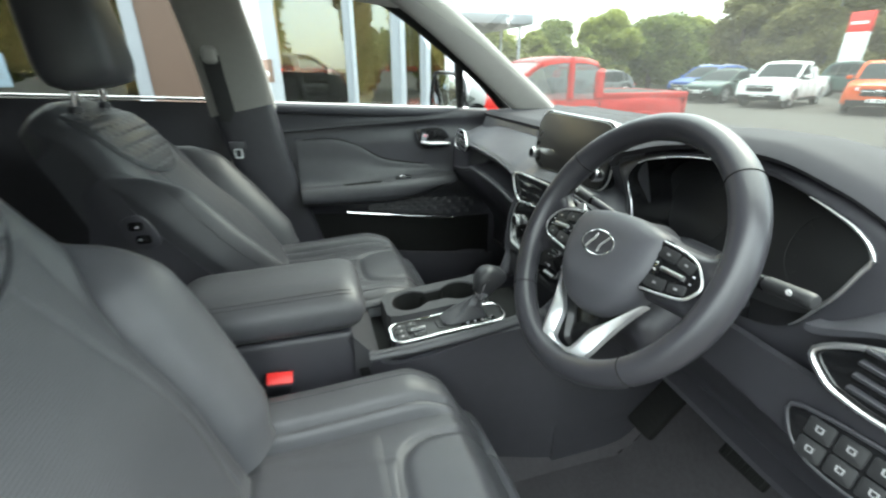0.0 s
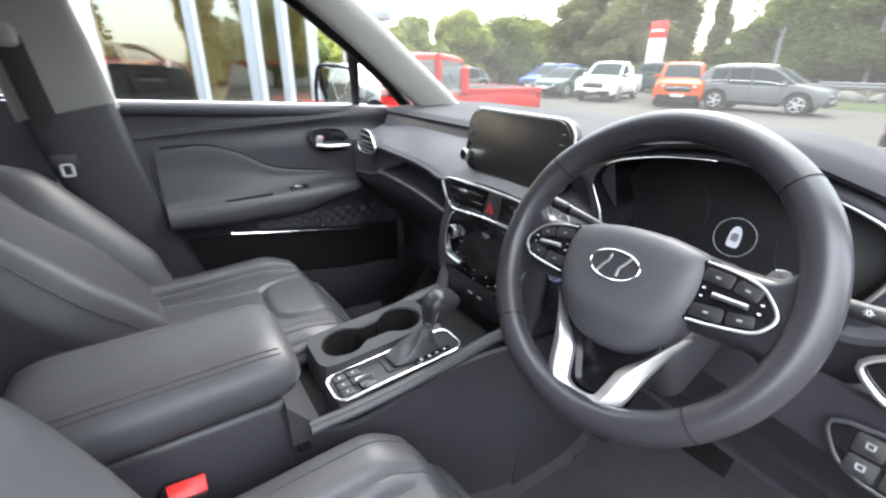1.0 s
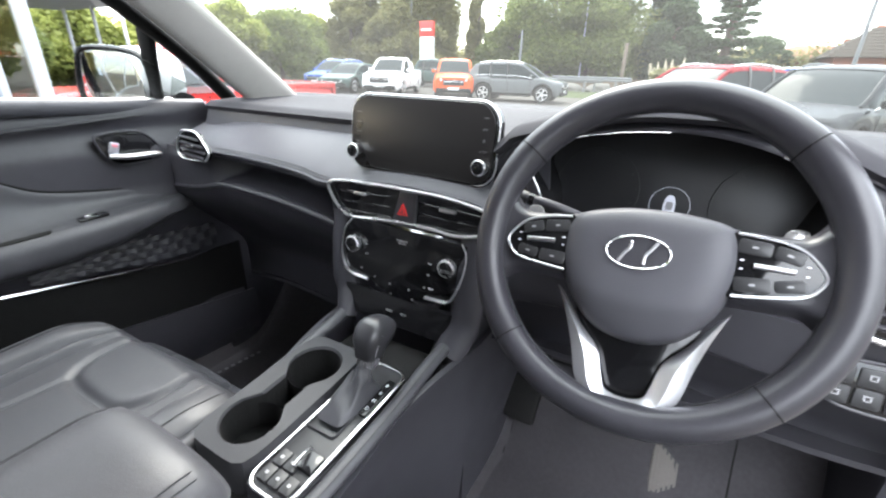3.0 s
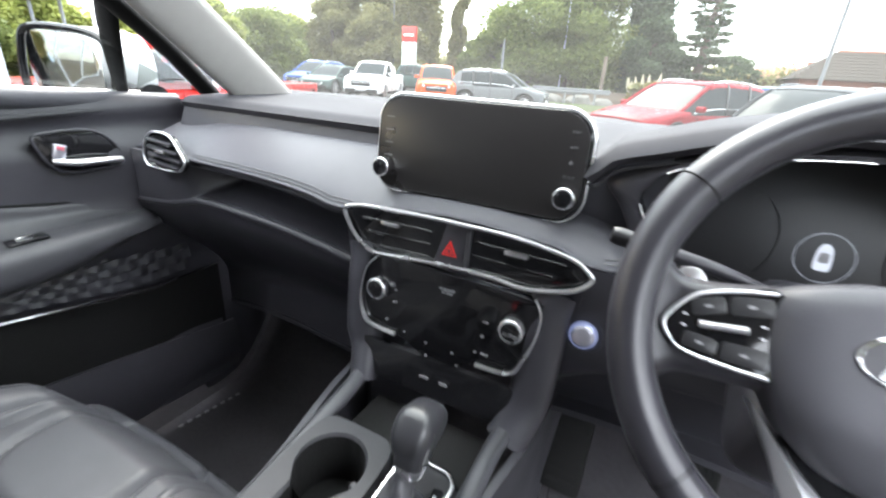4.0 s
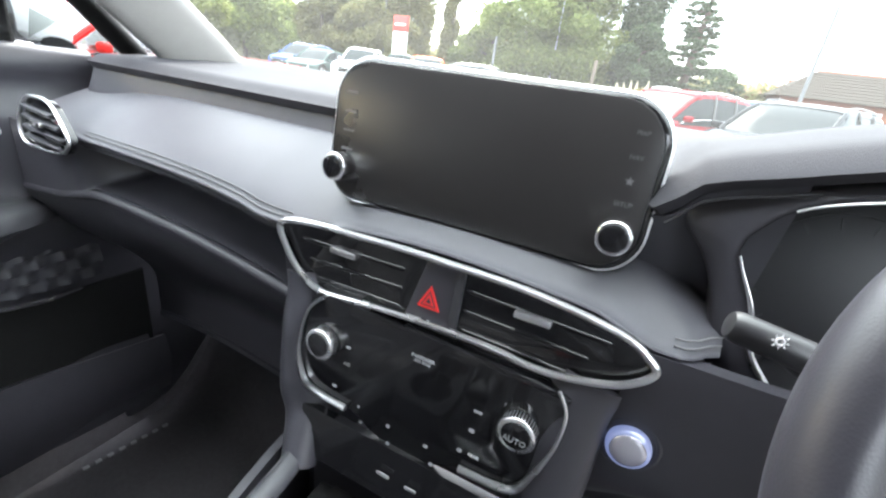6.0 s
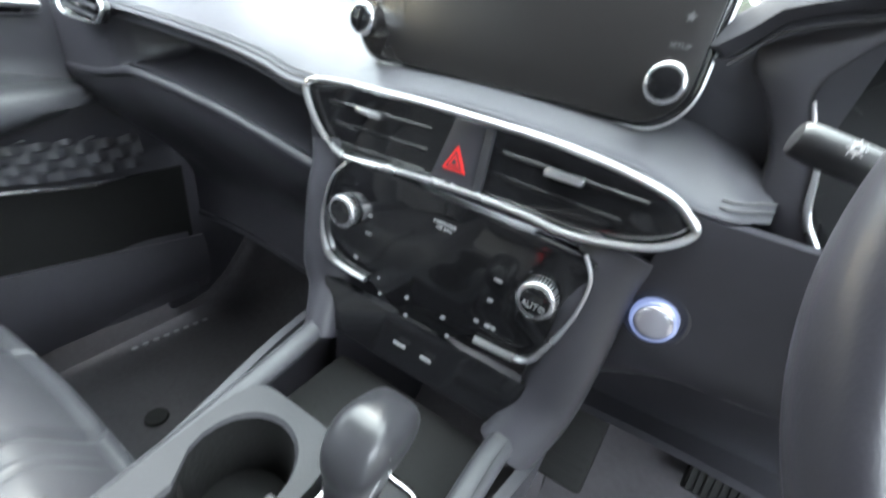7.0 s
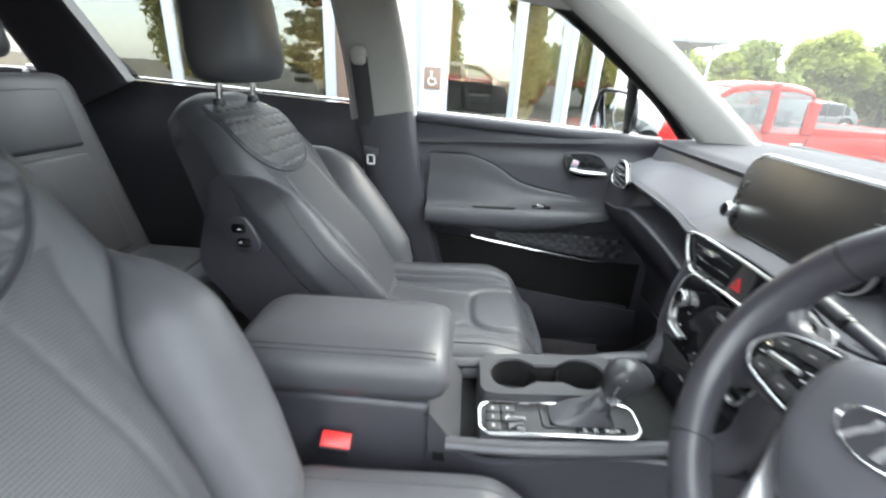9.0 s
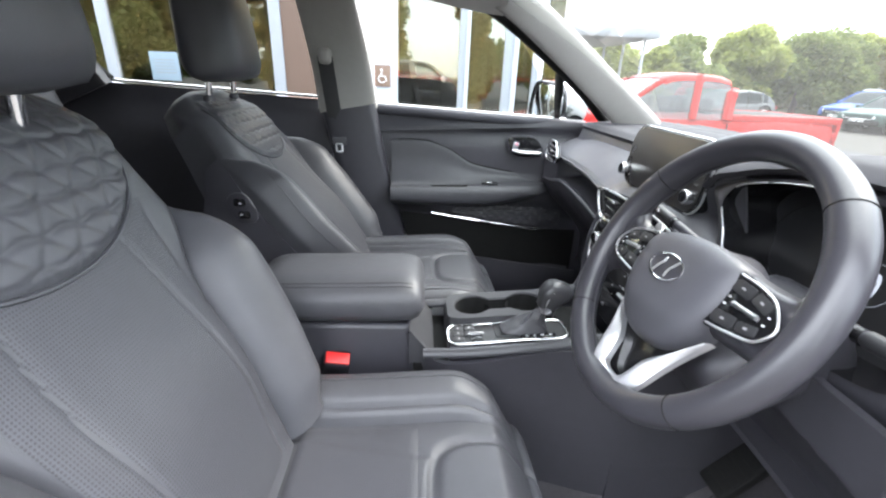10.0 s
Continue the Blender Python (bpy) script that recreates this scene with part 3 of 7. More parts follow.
    add("embossed_field", sheet(emboss, 110, 30, -0.01), M["plastic"], label="embossed black speaker field")
    # flat black sheet on the trim: painted shade between the strip and the pocket
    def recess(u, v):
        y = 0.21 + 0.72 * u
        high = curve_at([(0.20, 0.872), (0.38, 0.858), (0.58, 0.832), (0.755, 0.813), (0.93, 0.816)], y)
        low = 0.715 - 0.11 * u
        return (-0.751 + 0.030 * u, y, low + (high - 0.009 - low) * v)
    add("recess", sheet(recess, 20, 20, -0.006), M["rubber"], label="flat black sheet painted as shade over the door pocket")
    # pocket with a thin bright lip

    def pocket(u, v):
        y = 0.19 + 0.76 * u
        top = 0.735 - 0.105 * u * 0.9
        z = 0.50 + (top - 0.50) * v
        return (-0.735 + 0.018 * math.sin(math.pi * min(1, v * 0.9)) + 0.015 * u, y, z)
    add("pocket", sheet(pocket, 24, 12, -0.012), M["plastic"])
    lip = [(-0.733 + 0.015 * i / 8, 0.19 + 0.66 * i / 8, 0.737 - 0.0945 * i / 8) for i in range(9)]
    add("pocket_lip", tube(lip, 0.0017, 6), M["satin"])
    # window frame, corner bar and glass
    glass = sheet(lambda u, v: (-0.795 + 0.13 * v, 0.18 + 0.66 * u - 0.0 * v, 1.235 - 0.03 * u + (0.38 - 0.34 * sstep(0.45, 1, u)) * v), 10, 10)
    g = add("window_glass", glass, M["windscreen"])
    g.visible_shadow = False
    bar = smooth_line([(-0.784, 0.824, 1.188), (-0.767, 0.813, 1.285), (-0.722, 0.795, 1.385)], 6)
    add("window_bar", tube(bar, 0.019, 10, flat=0.55), M["rubber"], label="black bar before the quarter window")
    fr = smooth_line([(-0.735, 1.005, 1.180), (-0.722, 0.955, 1.228), (-0.712, 0.872, 1.306), (-0.696, 0.73, 1.41), (-0.680, 0.54, 1.53), (-0.662, 0.30, 1.615), (-0.665, 0.14, 1.63)], 8)
    add("window_frame", tube(fr, 0.018, 10), M["rubber"], label="black rubber window frame")
    q = add("quarter_glass", sheet(lambda u, v: (-0.785 + 0.05 * v, 0.85 + 0.14 * u * (1 - v), 1.203 + 0.10 * v), 6, 6), M["windscreen"])
    q.visible_shadow = False
    # wing mirror
    rings = []
    for i in range(15):
        t = i / 14
        k = math.sin(math.pi * min(1, 0.10 + 0.5 * t)) if t < 0.8 else math.sin(math.pi * 0.5) * math.sqrt(max(0.0, 1 - ((t - 0.8) / 0.2) ** 2)) + 0.001
        ring = []
        for j in range(28):
            a = 2 * math.pi * j / 28
            c, s = math.cos(a), math.sin(a)
            ring.append((-0.935 + 0.150 * k * math.copysign(abs(c) ** 0.7, c), 0.875 + 0.092 * t, 1.275 + 0.086 * k * math.copysign(abs(s) ** 0.7, s)))
        rings.append(ring)
    Q = Matrix.Translation((-1.040, 0.855, 1.246)) @ pose(0, 0, 0, 0, 0, 20) @ Matrix.Translation((0.945, -0.875, -1.275))
    hous = add("mirror_housing", move(loft(rings), Q), M["whitepaint"], label="white door mirror housing")
    add("mirror_glass", plate(outline2([(-0.105, -0.045), (-0.10, 0.03), (-0.07, 0.066), (0.06, 0.060), (0.10, 0.03), (0.10, -0.05), (0.05, -0.066), (-0.06, -0.066)], 5), 0.003, 0.001, Q @ rear_face(-0.950, 0.872, 1.275, -3, -10) @ Matrix.Scale(1.06, 4)), M["mirror"], hous)
    add("mirror_rim", frame_ring(outline2([(-0.112, -0.05), (-0.107, 0.033), (-0.075, 0.073), (0.064, 0.066), (0.108, 0.033), (0.108, -0.055), (0.055, -0.073), (-0.065, -0.073)], 5), 0.008, Q @ rear_face(-0.950, 0.876, 1.275, 3, -2) @ Matrix.Scale(1.06, 4)), M["gloss"], hous)
    add("mirror_foot", tube([(-0.80, 0.90, 1.205), (-0.86, 0.905, 1.195), (-0.94, 0.91, 1.205)], 0.026, 12, flat=0.6), M["gloss"], hous)


build_door()


def build_rear_door():
    d = thing("door_rear_left", (-0.785, -0.4, 0.45), "black rear door trim under a wide window, closed", "car door", kind="structure")
    D = Matrix.Translation((0.785, 0.4, -0.45))

    def panel(u, v):
        y = -1.05 + 1.08 * u
        z = 0.50 + (1.285 - 0.045 * u - 0.50) * v
        return (-0.785 + 0.05 * sstep(1, 0.75, v), y, z)
    part("trim_panel", move(sheet(panel, 20, 20, -0.03), D), M["plastic"], d)
    part("chrome_seal", move(tube([(-0.79, -1.05 + 1.08 * i / 6, 1.293 - 0.045 * i / 6) for i in range(7)], 0.005, 8), D), M["satin"], d)
    fr = smooth_line([(-0.775, -0.70, 1.275), (-0.745, -0.80, 1.40), (-0.68, -0.88, 1.62)], 6)
    part("window_frame", move(tube(fr, 0.022, 10), D), M["rubber"], d)
    g = part("window_glass", move(sheet(lambda u, v: (-0.79 + 0.12 * v, -0.78 + 0.80 * u - 0.08 * v * (1 - u), 1.285 - 0.035 * u + 0.36 * v), 8, 6), D), M["tintglass"], d, "tinted rear side glass")


build_rear_door()


# ---- seats ----
def front_seat(name, xc, dy, label, switches, recline, foot, cx, cz, W, hz, tall, wing):
    seat = thing(name, (xc, 0.2 + dy, FLOOR), label, "car seat", "front seats")
    S = Matrix.Translation((0, -0.2, -FLOOR))

    def add(nm, bm, mat, parent=seat, lab=""):
        return part(nm, move(bm, S), mat, parent, lab, angle=60)
    ra = radians(recline)
    back_dir = Vector((0, -math.sin(ra), math.cos(ra)))
    nrm = Vector((0, math.cos(ra), math.sin(ra)))
    base = Vector((0, foot, 0.790))
    LEN = tall / math.cos(ra)
    head = foot - 0.479 * math.tan(ra) + 0.161
    CREASE = [(0, 0.57), (0.15, 0.54), (0.30, 0.52), (0.44, 0.535), (0.57, 0.62), (0.67, 0.79), (0.75, 0.985)]
    CREASE = [(v * wing, c) for v, c in CREASE]

    def front(s, v, lift=0.0):
        a = abs(s)
        w = curve_at(W, v)
        edge = math.sqrt(max(0, 1 - a ** 7))
        sc = curve_at(CREASE, v)
        live = sstep(0.76 * wing, 0.67 * wing, v)
        k = max(0.0, (a - sc) / max(0.05, 1.0 - sc))
        o = -0.035 + 0.045 * edge
        o += live * (min(0.068, 0.17 * (1 - sc)) * (1 - 0.35 * sstep(0.12, 0.0, v)) * math.sin(math.pi * min(1, k ** 0.8 * 0.64)) * (1 - 0.5 * sstep(0.7, 1.0, k)))
        o -= (0.011 if switches else 0.017) * math.exp(-((a - sc) / 0.020) ** 2) * live
        o += 0.020 * math.exp(-((v - 0.28) / 0.2) ** 2) * sstep(0.75, 0.3, a) - 0.028 * sstep(0.84, 1.0, v) ** 2
        return base + Vector((w * s, 0, 0)) + back_dir * (LEN * v) + nrm * (o + lift)
    rings = []
    for i in range(53):
        v = i / 52
        sc = curve_at(CREASE, v)
        side = [sc + (1 - sc) * math.sin(math.pi / 2 * j / 16) for j in range(17)]
        mids = [sc * (2 * j / 40 - 1) for j in range(1, 40)]
        ring = [front(s, v) for s in [-t for t in side[::-1]] + mids + side]
        w = curve_at(W, v)
        t = (0.175 - 0.093 * v) if switches else (0.132 - 0.050 * v)
        for j in range(1, 16):
            s = 1 - 2 * j / 16
            ring.append(base + Vector((w * s * 0.97, 0, 0)) + back_dir * (LEN * v) + nrm * (-t - 0.015 * math.sqrt(1 - s * s) - 0.02))
        rings.append(ring)
    last = rings[-1]
    mid = sum(last, Vector()) / len(last)
    for k in (0.25, 0.5, 0.75, 0.95):
        c = math.sqrt(1 - k * k)
        rings.append([mid + (p - mid) * (0.35 + 0.65 * c) + back_dir * 0.032 * k for p in last])
    backrest = add("backrest", loft(rings), M["leather"], lab="black leather backrest with side bolsters")

    # quilted shoulder panel with a rounded lower edge
    qs = 0.82 if switches else 0.90
    def vb(s):
        return 0.985 - 0.33 * math.sqrt(max(0, 1 - (s / (qs + 0.005)) ** 2)) ** (0.8 if switches else 1.05)

    def quilt(u, w):
        s = qs * (2 * u - 1)
        lo = vb(s)
        v = lo + (0.985 - lo) * w
        X = s * 0.185 / 0.030
        Y = v * LEN / 0.030 + 0.07 * math.cos(2 * math.pi * s * 0.185 * 0.80 / 0.030)
        g = [Y, (Y * 0.5 + X * 0.80), (Y * 0.5 - X * 0.80)]
        row = abs(g[0] - round(g[0]))
        zig = min(abs(q - round(q)) for q in g[1:])
        puff = (0.0026 if switches else 0.0030) * (1 - math.exp(-(row / 0.13) ** 1.6)) + (0.0008 if switches else 0.0018) * (1 - math.exp(-(zig / 0.10) ** 1.6))
        rim = min(1, min(w, 1 - abs(s) / qs) / 0.05)
        return front(s, v, 0.0015 + (0.002 + puff) * rim)
    add("quilted_panel", sheet(quilt, 150, 96), M["leather"], backrest, "quilted black leather shoulder panel")
    add("piping", tube([front((qs + 0.01) * math.sin(math.pi * (i / 40 - 0.5)), vb((qs + 0.004) * math.sin(math.pi * (i / 40 - 0.5))) - 0.006, 0.001) for i in range(41)], 0.0028, 6), M["leather"], backrest)

    # perforated centre, with two long seams
    def centre(u, w):
        s = 0.96 * curve_at(CREASE, 0.03 + 0.56 * w) * (2 * u - 1)
        hi = min(0.73, vb(s) - 0.008)
        v = 0.03 + (hi - 0.03) * w
        seam = math.exp(-((abs(s) - 0.36) / 0.012) ** 2)
        rim = min(1, min(u, 1 - u, w * 2, (1 - w) * 2) / 0.03)
        return front(s, v, 0.0004 + 0.0014 * rim - 0.0034 * seam)
    add("perforated_centre", sheet(centre, 56, 30), M["perf"], backrest, "perforated black leather centre panel")
    for sx in (-1, 1):
        add("bolster_seam", tube([front(sx * 0.93, 0.06 + 0.54 * i / 24, 0.0006) for i in range(25)], 0.0011, 6), M["greyplastic"], backrest)

    # cushion
    def top(s, t, lift=0.0):
        a = abs(s)
        y = 0.10 + (0.435 + cz * 0.6) * t
        edge = math.sqrt(max(0, 1 - a ** 7))
        w = (0.245 if switches else 0.263) - 0.022 * sstep(0.75, 1.0, t) - 0.02 * sstep(0.2, 0, t)
        z = 0.735 + 0.045 * edge + 0.012 * sstep(0.2, 0.8, t) - 0.085 * sstep(0.86, 1.06, t)
        k = max(0.0, (a - 0.56) / 0.44)
        z += (0.034 if switches else 0.050) * math.sin(math.pi * min(1, k ** 0.55 * 0.62)) * (1 - 0.4 * sstep(0.75, 1.0, k)) * sstep(1.02, 0.70, t)
        z -= 0.008 * math.exp(-((a - 0.62) / 0.018) ** 2) * sstep(1.02, 0.85, t)
        # horseshoe pad at the front, set in a groove
        shoe = ((a / 0.41) ** 4 + (max(0.0, 0.94 - t) / 0.31) ** 4) ** 0.25
        z -= 0.0075 * math.exp(-((shoe - 1) * 0.085 / 0.0048) ** 2) * sstep(1.04, 0.98, t)
        z += 0.0025 * sstep(1.0, 0.85, shoe)
        z -= 0.004 * math.exp(-((a - 0.30 - 0.16 * sstep(0.65, 0.15, t)) * 0.24 / 0.0045) ** 2) * sstep(0.66, 0.61, t) * sstep(0.05, 0.12, t)
        return Vector((w * s + cx, y - 0.006 * a * sstep(0.7, 1, t), z + lift + cz))
    rings = []
    for i in range(110):
        t = i / 109
        ring = [top(math.sin(math.pi / 2 * (2 * j / 150 - 1)), t) for j in range(151)]
        w = abs(ring[0].x - cx)
        y = ring[0].y
        low = 0.625 + 0.03 * sstep(0.8, 1, t)
        for j in range(1, 12):
            s = 1 - 2 * j / 12
            ring.append(Vector((w * s * 0.94 + cx, y - 0.012 * sstep(0.8, 1, t), low)))
        rings.append(ring)
    last = rings[-1]
    mid = sum(last, Vector()) / len(last)
    for k in (0.35, 0.7, 0.95):
        c = math.sqrt(1 - k * k)
        rings.append([Vector((mid.x + (p.x - mid.x) * (0.8 + 0.2 * c), mid.y + (p.y - mid.y) + 0.018 * k, mid.z + (p.z - mid.z) * (0.25 + 0.75 * c))) for p in last])
    cushion = add("cushion", loft(rings), M["leather"], lab="black leather seat cushion")

    def seat_centre(u, w):
        s = 0.52 * (2 * u - 1)
        t = 0.14 + 0.44 * w
        rim = min(1, min(u, 1 - u, w, 1 - w) / 0.04)
        return top(s, t, 0.0005 + 0.003 * rim)
    if not switches:
        add("perforated_centre", sheet(seat_centre, 30, 24), M["perfseat"], cushion, "perforated black leather seat centre")
    for sx in (-1, 1):
        add("piping", tube([top(sx * 0.80, 0.08 + 0.80 * i / 20, 0.0008) for i in range(21)], 0.0011, 6), M["greyplastic"], cushion)
    # seat base
    add("seat_base", box(-0.20, 0.20, 0.10, 0.52, FLOOR + 0.04, 0.645, 0.03), M["plastic"])
    for sx in (-1, 1):
        add("seat_rail", box(sx * 0.17 - 0.02, sx * 0.17 + 0.02, 0.02, 0.56, FLOOR + 0.005, FLOOR + 0.045, 0.005), M["steel"])
    # head restraint
    rings = []
    for i in range(22):
        t = i / 21
        z = 1.298 + hz + 0.240 * t
        k = (1 - abs(2 * t - 1) ** 5) ** 0.4 if 0 < t < 1 else 0.05
        ww = ((0.148 if switches else 0.150) - 0.024 * t) * (0.72 + 0.28 * k)
        tt = (0.070 - 0.010 * t) * k
        yc = head - 0.128 - 0.020 * t
        ring = []
        for j in range(32):
            a = 2 * math.pi * j / 32
            c, s = math.cos(a), math.sin(a)
            ring.append(Vector((ww * math.copysign(abs(c) ** 0.62, c), yc + tt * math.copysign(abs(s) ** 0.75, s) - 0.02 * (abs(c) ** 3), z)))
        rings.append(ring)
    add("head_restraint", loft(rings), M["leather"], lab="black leather head restraint")
    for sx in (-1, 1):
        p = add("post", tube([(sx * 0.076, head - 0.150, 1.325), (sx * 0.076, head - 0.158, 1.235)], 0.0075, 12), M["chrome"], lab="chrome head restraint post")
        add("post_collar", cyl(0.014, 0.012, 0.014, 20, Matrix.Translation((sx * 0.076, head - 0.156, 1.252)), 0.002), M["plastic"], p)
    # hard side shield on the inner side
    if switches:
        def shell(u, v):
            q = 0.02 + 0.74 * v
            wide = 0.045 + 0.095 * sstep(0.0, 0.30, v) * sstep(1.0, 0.70, v)
            bulge = 0.004 * math.sin(math.pi * u)
            return base + Vector((curve_at(W, q) * 0.985 + bulge + 0.003, 0, 0)) + back_dir * (LEN * q) + nrm * (-0.030 - 0.012 * sstep(0, 1, u) - wide * u)
        shield = add("side_panel", sheet(shell, 10, 30, 0.006), M["plastic"], lab="black plastic side shield")
        hexo = outline2([(-0.030, 0.012), (-0.018, 0.032), (0.012, 0.032), (0.034, -0.010), (0.026, -0.032), (-0.008, -0.032)], 4)
        mm = Matrix.Translation((0.290, -0.062, 1.040)) @ Matrix(((0, 0, 1, 0), (1, 0, 0, 0), (0, 1, 0, 0), (0, 0, 0, 1)))
        sp = add("switch_panel", plate(hexo, 0.006, 0.002, mm), M["plastic"], shield, "gloss black seat switch panel")
        for k in (-1, 1):
            part("switch", move(plate(rounded(0.026, 0.018, 0.005, 4, 0.002 - 0.004 * k, 0.014 * k), 0.009, 0.002, mm), S), M["gloss"], shield)
            part("arrow_mark", move(plate([(-0.003, 0.013 * k - 0.0015), (0.004, 0.013 * k - 0.0015), (0.0005, 0.013 * k + 0.003)], 0.0096, 0, mm), S), M["white"], shield)
    return seat


front_seat("front_seat", -0.434, 0.0, "black leather passenger seat with quilted shoulders", True, 38, 0.175, 0.092, 0.024,
           [(0, 0.205), (0.18, 0.232), (0.36, 0.258), (0.54, 0.256), (0.70, 0.224), (0.84, 0.190), (0.93, 0.172), (1.0, 0.146)], 0.0, 0.479, 1.0)
front_seat("front_seat", 0.408, -0.010, "black leather driver's seat with quilted shoulders", False, 25, 0.150, -0.018, 0.0,
           [(0, 0.214), (0.12, 0.231), (0.28, 0.263), (0.42, 0.274), (0.56, 0.265), (0.71, 0.234), (0.84, 0.216), (0.93, 0.202), (1.0, 0.176)], 0.004, 0.520, 0.93)


def build_rear_bench():
    b = thing("rear_bench", (0, -0.75, FLOOR), "black leather rear bench in deep shade", "car seat")
    S = Matrix.Translation((0, 0.75, -FLOOR))
    for x0 in (-0.66, -0.21, 0.24):
        w = 0.42
        part("cushion", move(box(x0, x0 + w, -0.80, -0.36, 0.60, 0.79, 0.05, 4), S), M["leather"], b)
        bk = box(-w / 2, w / 2, -0.07, 0.07, 0, 0.58, 0.05, 4)
        lean = S @ Matrix.Translation((x0 + w / 2, -0.69, 0.72)) @ pose(0, 0, 0, 16, 0, 0)
        back = part("backrest", move(bk, lean), M["leather"], b)
        part("centre_pad", move(box(-0.115, 0.115, 0.055, 0.082, 0.07, 0.36, 0.012, 3), lean), M["perf"], back)
        part("shoulder_pad", move(box(-0.125, 0.125, 0.055, 0.080, 0.375, 0.53, 0.012, 3), lean), M["leather"], back)
        part("seat_pad", move(box(x0 + 0.09, x0 + w - 0.09, -0.60, -0.41, 0.775, 0.799, 0.011, 3), S), M["perfseat"], b)
        hr = box(-0.12, 0.12, -0.045, 0.045, 0, 0.16, 0.035, 4)
        part("head_restraint", move(hr, S @ Matrix.Translation((x0 + w / 2, -0.875, 1.315)) @ pose(0, 0, 0, 10, 0, 0)), M["leather"], b)


build_rear_bench()


# ---- dashboard ----
def pad_edge(x):
    """Height of the stitched edge of the upper pad."""
    return curve_at([(-0.72, 1.112), (-0.51, 1.115), (-0.42, 1.114), (-0.31, 1.110), (-0.24, 1.103), (-0.20, 1.095), (-0.165, 1.095), (-0.09, 1.111), (0.0, 1.116), (0.12, 1.109), (0.172, 1.094), (0.28, 1.094)], x)


def build_dashboard():
    d = thing("dashboard", (0.0, 1.0, 0.60), "black and dark grey dashboard with stitched soft pad", "dashboard")
    S = Matrix.Translation((0, -1.0, -0.60))

    def add(name, bm, mat, parent=d, label="", angle=38):
        return part(name, move(bm, S), mat, parent, label, angle=angle)

    # deck under the windscreen, rising over the instrument cowl
    def eave(x):
        return curve_at([(0.10, 1.184), (0.148, 1.191), (0.169, 1.212), (0.206, 1.224), (0.269, 1.242), (0.36, 1.255), (0.42, 1.255), (0.509, 1.236), (0.576, 1.208), (0.64, 1.184), (0.73, 1.175)], x)

    def deck(u, v):
        x = -0.70 + 1.43 * u
        over = sstep(0.095, 0.150, x)
        y0 = 0.892 - (0.092 - 0.02 * sstep(0.56, 0.70, x)) * over
        y1 = 1.27 - 0.10 * (x / 0.7) ** 2
        y = y0 + (y1 - y0) * v
        low = 1.196 + 0.011 * v - 0.010 * sstep(0.06, 0, v)
        fold = max(0.0, 1 - v / 0.04)
        top = eave(x) + 0.005 * math.sin(math.pi * min(1, v / 0.35)) - 0.011 * (1 - math.sqrt(max(0.0, 1 - fold * fold)))
        high = top + (1.204 - top) * sstep(0.15, 0.85, v)
        return (x, y, low + (high - low) * over)
    dk = add("deck", sheet(deck, 130, 48, -0.010), M["deck"], label="dark grey moulded dash top")
    add("deck_edge", tube([(0.150 + 0.075 * i / 16, 0.7975, eave(0.150 + 0.075 * i / 16) - 0.016) for i in range(17)], 0.0011, 6), M["greyplastic"], dk)

    # wall that closes the cowl's side above the pad
    add("cowl_side", sheet(lambda u, v: (0.095 + 0.125 * u, 0.842 - 0.036 * v, 1.105 + (eave(0.095 + 0.125 * u) - 0.010 - 1.105) * v), 24, 10, 0.004), M["pad"])

    # shaded band between deck and pad
    def band(u, v):
        x = -0.70 + 0.85 * u
        return (x, 0.880 + 0.016 * v, 1.150 + 0.040 * v)
    add("band", sheet(band, 40, 4, -0.01), M["plastic"])

    # stitched soft pad
    def pad(u, v):
        x = -0.715 + (0.925 - 0.040 * sstep(0.22, 0.60, v)) * u
        zs = pad_edge(x)
        if v < 0.2:
            a = v / 0.2 * math.pi / 2
            y = 0.773 - 0.004 * math.cos(a)
            z = zs + 0.003 * math.sin(a)
        else:
            t = (v - 0.2) / 0.8
            y = 0.773 + 0.112 * t
            flat = 1.0 + 0.15 * math.exp(-((x / 0.19) ** 6))
            crest = 1.174 - 0.014 * sstep(-0.45, -0.70, x)
            z = zs + 0.003 + (crest - zs - 0.003) * (t ** (flat * 0.80)) - 0.006 * sstep(0.92, 1.0, t)
        y += 0.028 * sstep(-0.50, -0.70, x) + 0.022 * sstep(0.965, 1.0, u) ** 2
        return (x, y, z)
    pad_ob = add("soft_pad", sheet(pad, 110, 26, 0.015), M["pad"], label="dark grey stitched soft pad", angle=60)
    for off in (0.215, 0.245):
        pts = [Vector(pad(i / 120, off)) + Vector((0, -0.0006, 0.0006)) for i in range(26, 121)]
        for seg in ([p for p in pts if p.x < -0.165], [p for p in pts if 0.172 < p.x < 0.214]):
            add("seam", tube(seg, 0.0007, 5), M["wovenmark"], pad_ob)

    # shelf recess over the glove box
    def lip_z(x):
        return curve_at([(-0.72, 1.010), (-0.60, 1.022), (-0.50, 1.041), (-0.35, 1.036), (-0.21, 1.020), (-0.15, 1.01)], x)

    def recess(u, v):
        x = -0.70 + 0.57 * u
        z = lip_z(x) + (pad_edge(x) - lip_z(x)) * v
        depth = 0.085 * sstep(-0.545, -0.49, x) * sstep(-0.14, -0.22, x)
        y = 0.782 + depth * math.sin(math.pi * min(1, max(0, v))) ** 0.5
        return (x, y, z)
    add("shelf_recess", sheet(recess, 60, 16, 0.008), M["plastic"], label="dark open shelf in the dashboard")

